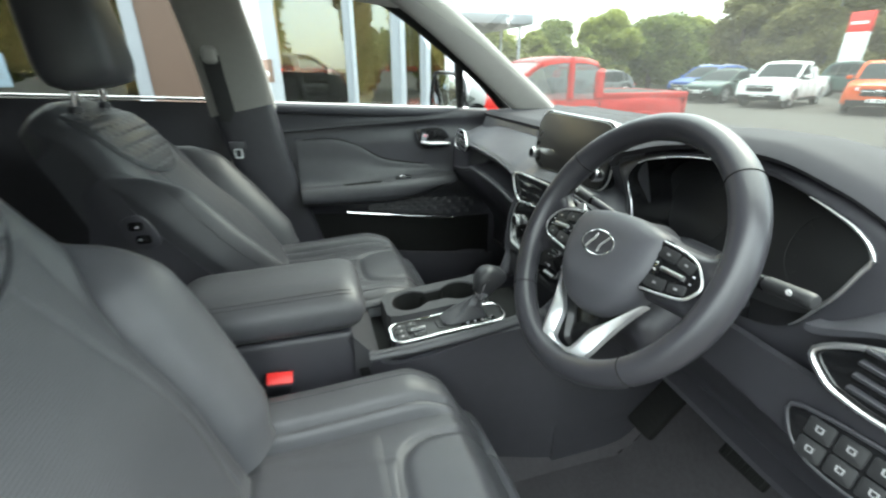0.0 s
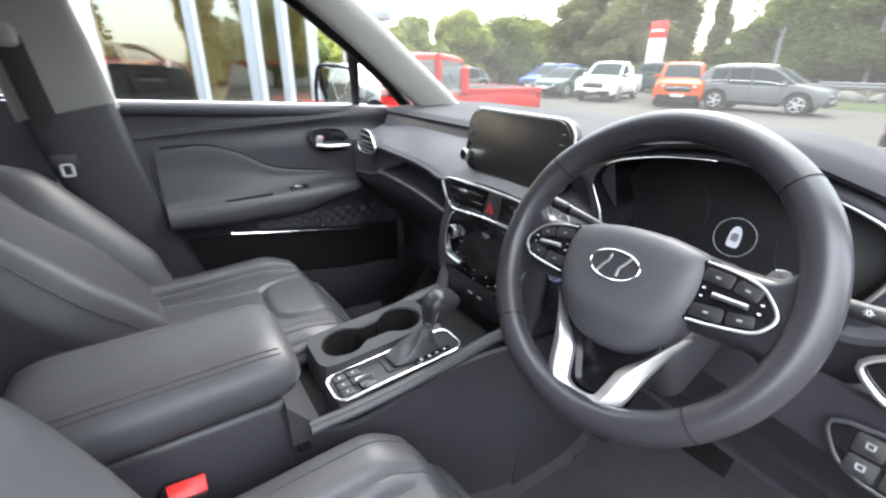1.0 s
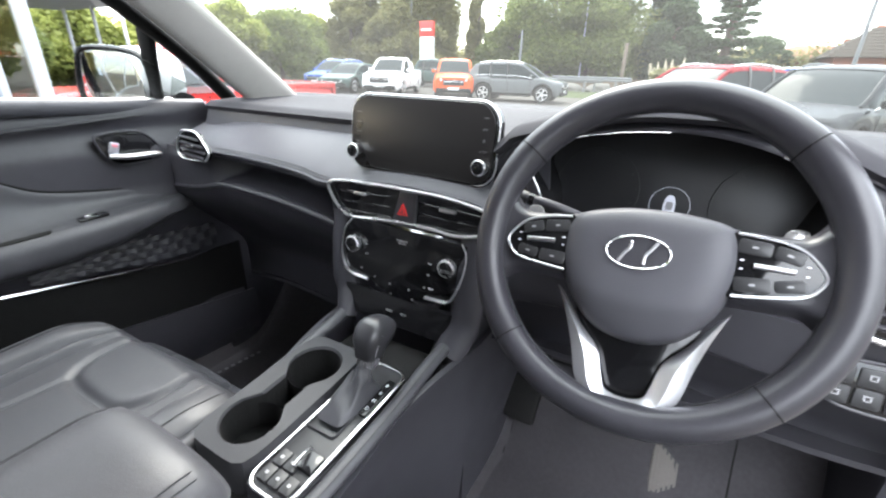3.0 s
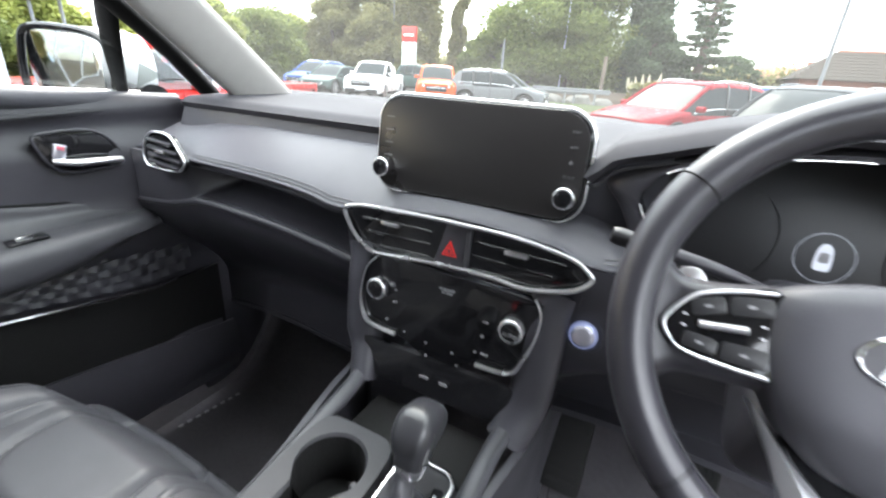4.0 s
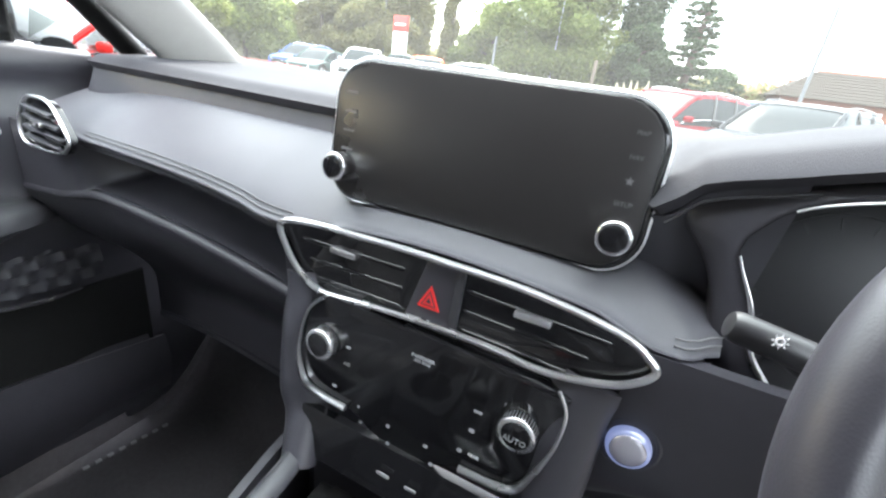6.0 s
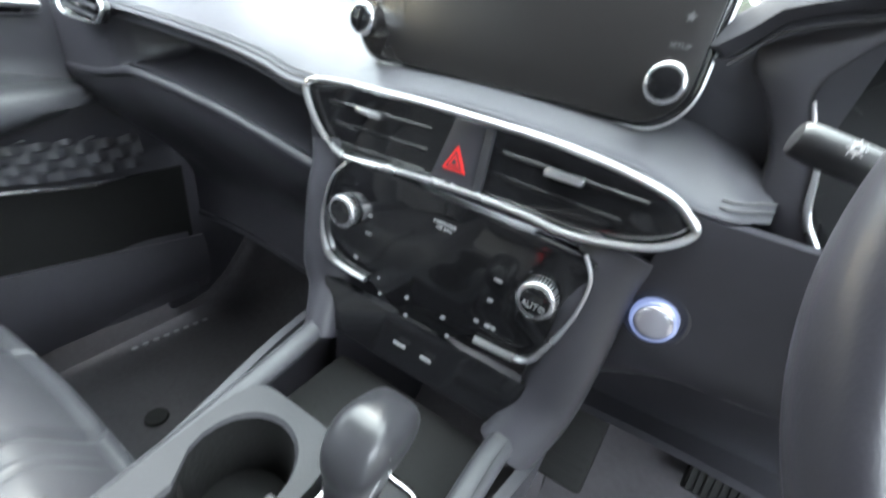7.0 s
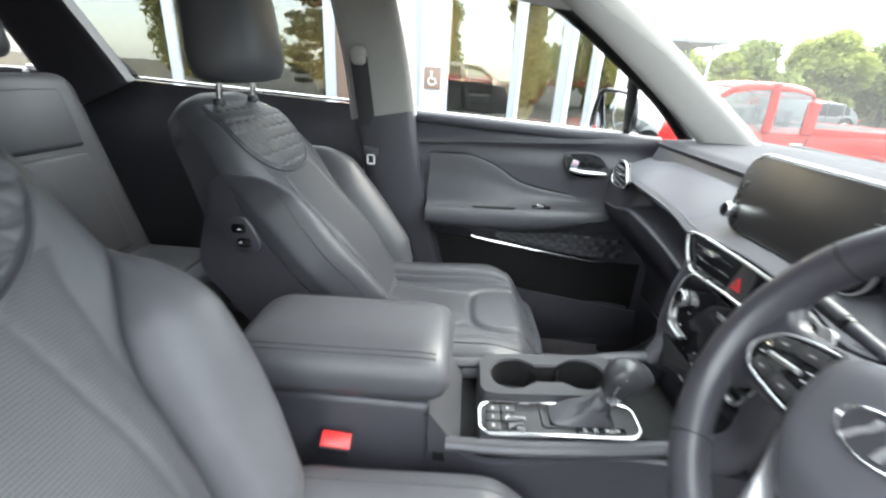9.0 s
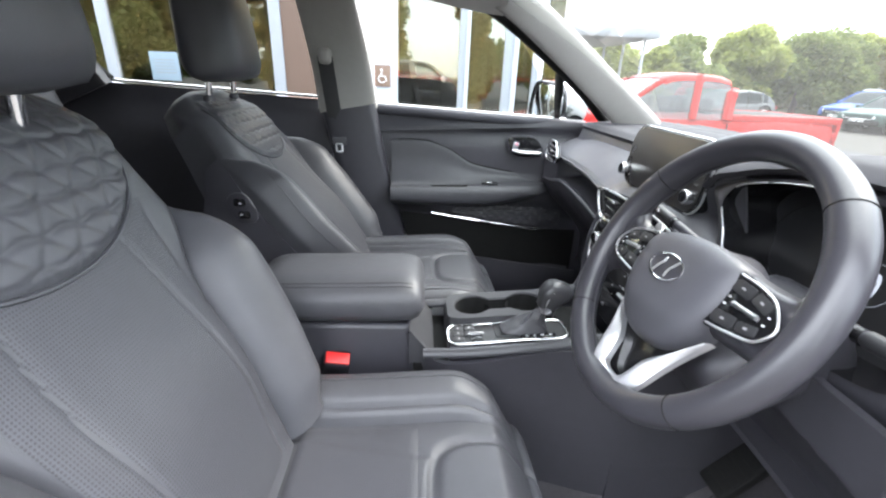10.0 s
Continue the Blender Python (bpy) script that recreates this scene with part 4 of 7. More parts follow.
    def glove(u, v):
        x = -0.715 + 0.60 * u
        z = 0.70 + (lip_z(x) - 0.70) * v
        y = 0.776 + 0.175 * sstep(1.02, 0.25, v) + 0.03 * sstep(0.75, 0.98, u) * (1 - v)
        return (x, y, z)
    gb = add("glove_box", sheet(glove, 30, 24, -0.015), M["plastic"], label="black glove box lid")
    add("glove_lip", tube([(x / 100, 0.778, lip_z(x / 100)) for x in range(-70, -12, 3)], 0.007, 10), M["plastic"], gb)
    # under-dash
    add("underside", sheet(lambda u, v: (-0.71 + 0.60 * u, 0.945 + 0.38 * v, 0.705 + 0.01 * math.sin(6 * u)), 12, 6, 0.01), M["plastic"])
    add("underside", sheet(lambda u, v: (0.11 + 0.61 * u, 0.83 + 0.49 * v, 0.845 + 0.01 * math.sin(6 * u)), 12, 6, 0.01), M["plastic"])

    # left air vent
    face = rear_face(-0.560, 0.760, 1.116, 8, 0)
    hexl = [(-0.047, 0.034), (-0.024, 0.040), (0.010, 0.037), (0.034, 0.018), (0.051, -0.001), (0.046, -0.014), (0.032, -0.021), (-0.010, -0.023), (-0.050, -0.020), (-0.064, 0.003)]
    v = add("air_vent", plate(outline2(hexl, 4), 0.008, 0.002, face @ Matrix.Translation((0, 0, -0.006))), M["gloss"], label="black air vent with chrome surround")
    add("vent_frame", frame_ring(outline2(hexl, 4), 0.0022, face @ Matrix.Translation((0, 0, 0.004))), M["satin"], v)
    for k in range(4):
        zc = 0.024 - 0.012 * k
        add("vent_slat", move(box(-0.050 + 0.002 * k, (0.018, 0.034, 0.042, 0.036)[k], -0.0022, 0.0022, 0, 0.007, 0.001), face @ Matrix.Translation((0, zc, 0.002)) @ pose(0, 0, 0, 20, 0, -4)), M["plastic"], v)
    add("vent_tab", move(box(-0.012, 0.012, -0.003, 0.003, 0.006, 0.013, 0.001), face @ Matrix.Translation((-0.006, 0.008, 0))), M["satin"], v)

    # touch screen on its stand
    sc = rear_face(0.0, 0.806, 1.190, 7)
    shape = [(x * (1 - 0.10 * max(0.0, y)), y + 0.003 * (1 - (x / 0.142) ** 2)) for x, y in rounded(0.284, 0.127, 0.034, 10)]
    ts = add("touchscreen", plate(shape, 0.022, 0.005, sc @ Matrix.Translation((0, 0, -0.018)), 3), M["gloss"], label="black floating touchscreen unit, switched off")
    add("screen_glass", plate([(x * 0.965, y * 0.945) for x, y in shape], 0.0025, 0.001, sc @ Matrix.Translation((0, 0, 0.0035))), M["screen"], ts)
    add("screen_rim", frame_ring([(x * 0.995, y * 0.995) for x, y in shape], 0.0022, sc @ Matrix.Translation((0, 0, -0.001))), M["satin"], ts)
    add("stand", move(box(-0.09, 0.09, 0.0, 0.06, -0.05, 0.05, 0.02, 3), Matrix.Translation((0, 0.815, 1.165))), M["plastic"], ts)
    for sx in (-1, 1):
        km = sc @ Matrix.Translation((0.122 * sx, -0.032, 0.005))
        k = add("knob", cyl(0.0135, 0.0125, 0.018, 36, km, 0.002), M["chrome"], ts, "chrome rotary knob")
        add("knob_face", cyl(0.0100, 0.0098, 0.0190, 32, km, 0.0006), M["gloss"], ts)
    for i, w in enumerate(("MAP", "NAV", None, "SETUP")):
        m = sc @ Matrix.Translation((0.121, 0.040 - 0.0165 * i, 0.0062))
        if w:
            text_part("screen_word", w, 0.0046, M["screenprint"], S @ m, ts)
        else:
            star = []
            for q in range(10):
                r = 0.0034 if q % 2 == 0 else 0.0015
                star.append((r * math.sin(q * math.pi / 5), r * math.cos(q * math.pi / 5)))
            add("star_mark", plate(star, 0.0006, 0, m), M["screenprint"], ts)
    for i, w in enumerate(("RADIO", "MEDIA", "SEEK", "TRACK")):
        add("key_mark", plate(rounded(0.012, 0.002, 0.0008, 3), 0.0006, 0, sc @ Matrix.Translation((-0.121, 0.034 - 0.0165 * i, 0.0062))), M["screenprint"], ts)

    # middle vents in one chrome surround
    vc = rear_face(0.002, 0.759, 1.0800, 6)
    sur = outline2([(-0.166, 0.020), (-0.140, 0.029), (-0.06, 0.033), (0.0, 0.034), (0.08, 0.0325), (0.142, 0.024), (0.164, 0.013), (0.170, 0.003), (0.152, -0.0125), (0.118, -0.022), (0.090, -0.0245), (0.060, -0.022), (0.0, -0.0225), (-0.058, -0.0265), (-0.112, -0.031), (-0.138, -0.020), (-0.156, -0.002)], 5)
    cv = add("centre_vent", plate(sur, 0.010, 0.001, vc @ Matrix.Translation((0, 0, -0.012))), M["gloss"], label="twin middle air vents in a chrome surround")
    add("vent_frame", frame_ring(sur, 0.0029, vc @ Matrix.Translation((0, 0, 0.003))), M["satin"], cv, "chrome vent surround")
    for sx, x0, x1 in ((-1, -0.142, -0.030), (1, 0.026, 0.140)):
        for k in range(3):
            zc = 0.018 - 0.017 * k
            a, b = (x0 + 0.010 * k * (sx < 0), x1 - 0.012 * k * (sx > 0))
            add("vent_slat", move(box(a, b, -0.003, 0.003, 0, 0.010, 0.0012), vc @ Matrix.Translation((0, zc, -0.011)) @ pose(0, 0, 0, 24, 0, -1.5 * sx)), M["gloss"], cv)
        add("vent_tab", move(box(-0.014, 0.014, -0.0026, 0.0026, 0, 0.009, 0.001), vc @ Matrix.Translation((sx * 0.087 - 0.004, 0.0125, -0.004))), M["satin"], cv)
    hz = add("hazard_button", plate([(-0.024, -0.024), (0.018, -0.022), (0.018, 0.030), (-0.010, 0.030)], 0.010, 0.002, vc @ Matrix.Translation((0, 0, -0.010))), M["plastic"], cv, "hazard light button with red triangle")
    add("button_cheek", plate([(0.018, -0.022), (0.025, -0.0215), (0.025, 0.031), (0.018, 0.030)], 0.0125, 0.001, vc @ Matrix.Translation((0, 0, -0.010))), M["greyplastic"], cv)
    tri_o = [(-0.0125, -0.0100), (0.0085, -0.0100), (-0.002, 0.0100)]
    for k, (sc_, hgt, mat) in enumerate(((1.0, 0.0014, "red"), (0.68, 0.0018, "plastic"), (0.50, 0.0022, "red"), (0.26, 0.0026, "plastic"))):
        cx, cy = -0.002, -0.003
        add("triangle_mark", plate([((x - cx) * sc_ + cx, (y - cy) * sc_ + cy) for x, y in tri_o], hgt, 0, vc @ Matrix.Translation((0, 0, 0.0002))), M[mat], cv)

    # climate panel
    cp = rear_face(0.0, 0.745, 0.995, 4)
    pan = outline2([(-0.100, 0.056), (0.0, 0.054), (0.116, 0.052), (0.126, 0.040), (0.125, 0.005), (0.112, -0.030), (0.098, -0.050), (0.060, -0.056), (0.0, -0.078), (-0.060, -0.056), (-0.108, -0.047), (-0.121, -0.034), (-0.127, -0.006), (-0.118, 0.038)], 5)
    cl = add("climate_panel", plate(pan, 0.012, 0.002, cp @ Matrix.Translation((0, 0, -0.012))), M["gloss"], label="gloss black climate control panel")
    tl = smooth_line([(-0.098, 0.056, 0), (-0.118, 0.034, 0), (-0.127, -0.006, 0), (-0.122, -0.036, 0), (-0.108, -0.050, 0), (-0.066, -0.054, 0)], 7)
    tr = smooth_line([(0.118, 0.054, 0), (0.127, 0.036, 0), (0.125, 0.005, 0), (0.114, -0.030, 0), (0.100, -0.052, 0), (0.056, -0.056, 0)], 7)
    for line in (tl, tr):
        add("panel_trim", move(tube(line, lambda t: 0.0014 + 0.0022 * sstep(0.3, 0.75, t), 8), cp @ Matrix.Translation((0, 0, 0.0015))), M["satin"], cl, "bright metal corner trim")
    for sx, word in ((-1, None), (1, "AUTO")):
        km = cp @ Matrix.Translation((0.0965 * sx, 0.009 + 0.0 * sx, 0.0))
        kn = add("knob", cyl(0.0158, 0.0146, 0.011, 44, km, 0.002), M["satin"], cl, "satin rotary temperature knob")
        add("knob_face", cyl(0.0120, 0.0117, 0.0120, 40, km, 0.0008), M["gloss"], cl)
        if word:
            text_part("knob_word", word, 0.0068, M["dimprint"], S @ km @ Matrix.Translation((0, -0.004, 0.0124)), cl)
        for q in range(40):
            a = 2 * math.pi * q / 40
            add("knob_rib", move(box(-0.0006, 0.0006, 0.0147, 0.0161, 0.002, 0.0098), km @ pose(0, 0, 0, 0, 0, math.degrees(a))), M["chrome"], cl)
    text_part("panel_word", "PASSENGER\nAIR BAG", 0.0042, M["dimprint"], S @ cp @ Matrix.Translation((0.006, 0.031, 0.0004)), cl)
    text_part("panel_word", "A/C", 0.0045, M["dimprint"], S @ cp @ Matrix.Translation((-0.070, -0.006, 0.0004)), cl)
    text_part("panel_word", "REAR", 0.0042, M["white"], S @ cp @ Matrix.Translation((0.066, -0.038, 0.0004)), cl)
    text_part("panel_word", "12V", 0.0055, M["dimprint"], S @ cp @ Matrix.Translation((-0.028, -0.0925, -0.0030)), cl)
    for i, (x, y, w, h) in enumerate(((-0.082, -0.036, 0.008, 0.005), (-0.052, -0.046, 0.004, 0.004), (-0.018, -0.051, 0.006, 0.006), (0.022, -0.052, 0.007, 0.005), (0.053, -0.0385, 0.007, 0.005), (0.062, 0.006, 0.012, 0.0035), (0.060, -0.014, 0.008, 0.006), (-0.070, 0.012, 0.008, 0.003), (-0.048, -0.062, 0.006, 0.004), (-0.016, -0.070, 0.006, 0.005), (0.030, -0.068, 0.006, 0.005))):
        add("symbol", plate(rounded(w * 0.6, h * 0.55, 0.0006, 3, x, y), 0.0006, 0, cp), M["dimprint"], cl)

    # sloping black field under the climate panel, and its sockets
    def tray_back(u, v):
        x = -0.118 + 0.236 * u
        z = 0.868 + 0.052 * v
        return (x, 0.748 - 0.010 * (1 - v) - 0.0, z)
    add("socket_panel", sheet(tray_back, 8, 6, 0.01), M["gloss"])
    for x, w in ((-0.012, 0.014), (0.018, 0.012)):
        add("socket_mark", plate(rounded(w, 0.0045, 0.0015, 3), 0.001, 0, rear_face(x, 0.7295, 0.898, -10)), M["dimprint"], d)
    # flanks of the middle stack
    for sx in (-1, 1):
        line = smooth_line([(sx * 0.138, 0.772, 1.055), (sx * 0.131, 0.765, 1.02), (sx * 0.130, 0.758, 0.96), (sx * 0.126, 0.750, 0.90), (sx * 0.112, 0.725, 0.855)], 8)
        add("console_edge", tube(line, 0.018, 14, flat=1.5), M["plastic"])

        def flank(u, v, sx=sx):
            y = 0.765 + 0.55 * u
            z = 0.44 + 0.64 * v
            return (sx * (0.133 + 0.035 * sstep(0.75, 1.0, v)), y, z)
        add("console_cheek", sheet(flank, 8, 16, 0.008), M["plastic"])

    # knee panel on the driver's side with the start button
    def knee(u, v):
        x = 0.128 + 0.60 * u
        hi = 1.092 - 0.055 * sstep(0.26, 0.40, x)
        z = 0.838 + (hi - 0.838) * v
        cut = curve_at([(0.128, 0.880), (0.16, 0.935), (0.21, 0.968), (0.30, 0.975), (0.73, 0.940)], x)
        y = 0.769 + 0.050 * sstep(0.60, 0.0, v) + 0.015 * sstep(0.15, 0.5, u) - 0.012 * sstep(0.3, 0.9, u) + 0.040 * sstep(0.0, 0.022, cut - z)
        return (x, y, z)
    add("knee_panel", sheet(knee, 60, 60, -0.012), M["plastic"], label="black knee panel")
    bm_ = rear_face(0.174, 0.770, 1.012, 4)
    for dz in (0.0, -0.007):
        add("seam", tube([(0.176 + 0.006 * i, 0.7705 + 0.0008 * i, 1.0885 + dz - 0.0004 * i) for i in range(15)], 0.0007, 5), M["wovenmark"])
    sb = add("start_button", cyl(0.0166, 0.0160, 0.010, 40, bm_, 0.003), M["bluering"], label="round silver engine start button")
    add("button_cap", cyl(0.0150, 0.0132, 0.0122, 40, bm_, 0.004), M["startcap"], sb)
    add("button_seat", frame_ring(rounded(0.042, 0.042, 0.0209, 8), 0.0026, bm_), M["plastic"], sb)

    # instrument cowl: a face round a wide opening, with a tunnel to the display
    def polar(pts, cx=0.385, cz=1.140):
        """Radius by angle of a closed outline."""
        dense = smooth_line([(x, 0, z - 0.008 * sstep(1.15, 1.20, z)) for x, z in pts], 10, True)
        tab = sorted((math.atan2(p.z - cz, p.x - cx), math.hypot(p.x - cx, p.z - cz)) for p in dense)
        tab = [(tab[-1][0] - 2 * math.pi, tab[-1][1])] + tab + [(tab[0][0] + 2 * math.pi, tab[0][1])]

        def at(a):
            for (a0, r0), (a1, r1) in zip(tab, tab[1:]):
                if a0 <= a <= a1:
                    return r0 + (r1 - r0) * (a - a0) / max(1e-9, a1 - a0)
            return tab[-1][1]
        return at
    hole = polar([(0.232, 1.095), (0.217, 1.134), (0.199, 1.172), (0.205, 1.194), (0.223, 1.212), (0.265, 1.226), (0.32, 1.236), (0.385, 1.240), (0.45, 1.233), (0.525, 1.209), (0.554, 1.184), (0.550, 1.158), (0.530, 1.110), (0.49, 1.06), (0.385, 1.045), (0.28, 1.06)])
    rim_ = polar([(0.205, 1.090), (0.192, 1.135), (0.172, 1.172), (0.155, 1.190), (0.178, 1.206), (0.206, 1.218), (0.269, 1.236), (0.36, 1.249), (0.42, 1.249), (0.509, 1.231), (0.572, 1.203), (0.612, 1.165), (0.600, 1.08), (0.52, 1.01), (0.385, 1.0), (0.25, 1.03)])

    def on(f, a, y, grow=0.0, k=1.0):
        r = f(a) * k + grow
        return (0.385 + r * math.cos(a), y, 1.140 + r * math.sin(a))
    ang = [math.pi * (2 * i / 120 - 1) + 1e-6 for i in range(120)]
    ic = add("instrument_display", loft([[on(rim_, a, 0.835) for a in ang], [on(rim_, a, 0.808) for a in ang], [on(rim_, a, 0.803, -0.003) for a in ang], [on(hole, a, 0.798, 0.006) for a in ang], [on(hole, a, 0.799, 0.001) for a in ang]], True, False), M["plastic"], label="dark instrument cowl with digital dials", angle=60)
    add("cluster_tunnel", loft([[on(hole, a, 0.797, 0.0012) for a in ang], [on(hole, a, 0.83, -0.002) for a in ang], [on(hole, a, 0.876, -0.004, 0.97) for a in ang]], True, False), M["gloss"], ic, angle=60)
    for a0, a1 in ((172, 240), (100, 160), (-30, 38)):
        add("display_rim", tube([on(hole, (radians(a0 + (a1 - a0) * i / 30) + math.pi) % (2 * math.pi) - math.pi, 0.7965, 0.001) for i in range(31)], (lambda t: 0.0008 + 0.0018 * math.sin(math.pi * t)) if a0 != 100 else 0.0009, 8), M["satin"], ic, "thin satin rim of the display")
    cf = rear_face(0.385, 0.872, 1.135, 14)
    add("cluster_glass", plate(rounded(0.37, 0.20, 0.07), 0.004, 0.001, cf @ Matrix.Translation((0, 0, -0.004))), M["key"], ic)
    for x, r in ((-0.105, 0.060), (0.105, 0.060)):
        add("dial_ring", frame_ring([(x + r * math.cos(radians(q)), r * math.sin(radians(q))) for q in range(0, 360, 8)], 0.0007, cf @ Matrix.Translation((0, 0, 0.0012))), M["faint"], ic)
        for q in range(12):
            a = radians(-40 + q * 23.6)
            add("dial_tick", plate([(x + (r - o) * math.cos(a + w), (r - o) * math.sin(a + w)) for o, w in ((0.004, -0.012), (0.004, 0.012), (0.012, 0.014), (0.012, -0.014))], 0.0008, 0, cf), M["faint"], ic)
    add("display_ring", frame_ring([(-0.003 + 0.026 * math.cos(radians(q)), -0.010 + 0.026 * math.sin(radians(q))) for q in range(0, 360, 8)], 0.0003, cf @ Matrix.Translation((0, 0, 0.0014))), M["lit"], ic)
    add("car_symbol", plate(outline2([(0.007, -0.016), (0.0065, -0.002), (0.009, 0.008), (0.014, 0.011), (0.019, 0.008), (0.0215, -0.002), (0.021, -0.016), (0.014, -0.018)], 3), 0.001, 0, cf @ Matrix.Translation((-0.017, -0.006, 0))), M["lit"], ic, "lit white car symbol")
    add("car_symbol_roof", plate(rounded(0.009, 0.011, 0.002, 3, -0.003, -0.010), 0.0014, 0, cf), M["dimprint"], ic)

    # right air vent, a tall chrome-edged slot, and the switch panel below it
    face = rear_face(0.636, 0.770, 1.078, 8, 6)
    hexr = [(-0.078, 0.002), (-0.062, -0.022), (-0.042, -0.031), (-0.005, -0.036), (0.055, -0.032), (0.066, 0.010), (0.055, 0.042), (-0.033, 0.028)]
    v = add("air_vent", plate(outline2(hexr, 4), 0.008, 0.002, face @ Matrix.Translation((0, 0, -0.006))), M["gloss"], label="black air vent with chrome surround")
    add("vent_frame", frame_ring(outline2(hexr, 4), 0.0034, face @ Matrix.Translation((0, 0, 0.004))), M["satin"], v)
    for k in range(4):
        add("vent_slat", move(box(-0.042, 0.055, -0.0022, 0.0022, 0, 0.007, 0.001), face @ Matrix.Translation((0, 0.022 - 0.014 * k, 0.002)) @ pose(0, 0, 0, 20, 0, -6)), M["plastic"], v)
    sw = rear_face(0.630, 0.766, 0.986, 12, 4) @ Matrix.Scale(0.74, 4)
    outer = outline2([(-0.085, 0.034), (0.09, 0.034), (0.095, -0.03), (0.04, -0.040), (-0.05, -0.036), (-0.09, -0.005)], 4)
    sp = add("switch_panel", plate(outer, 0.008, 0.002, sw), M["gloss"], label="black panel with eight switches")
    add("panel_rim", frame_ring(outer, 0.0035, sw @ Matrix.Translation((0, 0, 0.006))), M["plastic"], sp)
    for i in range(4):
        for j in range(2):
            x, y = -0.055 + 0.038 * i, 0.016 - 0.033 * j
            add("switch", plate(rounded(0.034, 0.029, 0.004, 4, x, y), 0.011, 0.0015, sw), M["key"], sp)
            for mx, my, mw, mh in ((0.0, 0.0045, 0.011, 0.0016), (-0.004, 0.001, 0.0022, 0.007), (0.004, 0.0, 0.0022, 0.006), (0.0, -0.003, 0.008, 0.0016)):
                add("switch_mark", plate(rounded(mw, mh, 0.0006, 2, x + mx, y + my + 0.001), 0.0116, 0, sw), M["dimprint"], sp)
    # right end of the dashboard
    add("end_cap", sheet(lambda u, v: (0.725, 0.80 + 0.40 * u, 0.85 + (0.33 + 0.01 * u) * v), 8, 8, 0.01), M["plastic"])

    def brow(u, v):
        x = 0.534 + 0.195 * u
        low = 1.084 + 0.030 * sstep(0.0, 0.42, u) + 0.010 * u
        return (x, 0.776 + 0.10 * v, low + (0.004 + 0.070 * sstep(0.0, 0.5, u)) * math.sin(v * math.pi / 2))
    add("side_pad", sheet(brow, 24, 14, -0.008), M["pad"], label="grey soft pad over the vent")


build_dashboard()


# ---- steering wheel ----
def build_wheel():
    w = thing("steering_wheel", (0.377, 0.638, 1.137), "black leather steering wheel with satin metal spokes", "steering wheel")
    w.matrix_world = rear_face(0.377, 0.638, 1.137, 28.5) @ pose(0, 0, 0, 0, 0, 4.5)
    R = 0.1615

    def grip(a):
        """Half thickness of the rim; thicker under the thumbs."""
        return 0.0160 + 0.0014 * math.exp(-((a - 0.60) / 0.30) ** 2) + 0.0014 * math.exp(-((a - 2.54) / 0.30) ** 2)
    rings = []
    for i in range(121):
        a = 2 * math.pi * (i % 120) / 120
        g = grip(a)
        rings.append([((R + g * math.cos(b)) * math.cos(a), (R + g * math.cos(b)) * math.sin(a), 1.15 * g * math.sin(b)) for b in [2 * math.pi * j / 20 for j in range(20)]])
    bmr = loft(rings, True, False)
    bmesh.ops.remove_doubles(bmr, verts=bmr.verts, dist=1e-6)
    rim = part("rim", bmr, M["rimleather"], w, "black leather rim")
    for a in (43, 143, 222, 314):
        g = grip(radians(a)) + 0.0001
        part("rim_seam", move(frame_ring([(g * math.cos(radians(q)), 1.15 * g * math.sin(radians(q))) for q in range(0, 360, 15)], 0.0007), pose(0, 0, 0, 0, 0, a) @ Matrix.Translation((R, 0, 0)) @ pose(0, 0, 0, 90, 0, 0)), M["rubber"], rim)
    # stitching round the inside of the rim
    part("rim_stitch", frame_ring([((R - 0.0162) * math.cos(radians(q)), (R - 0.0162) * math.sin(radians(q))) for q in range(0, 360, 5)], 0.0007, Matrix.Translation((0, 0, -0.004))), M["greyplastic"], rim)
    # airbag cover: a full, domed shield
    out = outline2([(-0.079, 0.024), (-0.066, 0.036), (-0.030, 0.044), (0.0, 0.0455), (0.030, 0.044), (0.066, 0.037), (0.078, 0.026), (0.081, 0.0), (0.077, -0.028), (0.063, -0.058), (0.036, -0.083), (0.0, -0.091), (-0.036, -0.083), (-0.063, -0.058), (-0.078, -0.028), (-0.082, 0.0)], 6)
    rings = []
    for t in range(16):
        k = t / 15
        s = math.cos(k * math.pi / 2 * 0.92) ** 0.42
        rings.append([(x * s, (y + 0.015) * s - 0.015, -0.028 + 0.0435 * math.sin(k * math.pi / 2) ** 0.62 - 0.20 * max(0.0, -0.045 - y * s) * sstep(0.2, 1, k)) for x, y in out])
    cover = part("airbag_cover", loft(rings), M["pad"], w, "dark grey domed airbag cover", angle=60)
    # emblem as a plain ringed oval with two slanted bars
    ov = [(0.0285 * math.cos(radians(q)), 0.0158 * math.sin(radians(q))) for q in range(0, 360, 8)]
    em = Matrix.Translation((-0.006, -0.004, 0.0152))
    part("emblem_ring", frame_ring(ov, 0.0012, em @ Matrix.Translation((0, 0, 0.0008))), M["chrome"], cover)
    part("emblem_disc", plate(ov, 0.0012, 0, em @ Matrix.Translation((0, 0, -0.0006))), M["plastic"], cover)
    for sx in (-1, 1):
        bar = smooth_line([(sx * 0.0115 - 0.0050, -0.0108, 0.001), (sx * 0.0095 - 0.0020, -0.002, 0.0016), (sx * 0.0095 + 0.0025, 0.004, 0.0016), (sx * 0.0115 + 0.0050, 0.0112, 0.001)], 5)
        part("emblem_bar", move(tube(bar, 0.0016, 8, flat=0.6), em), M["silver"], cover)
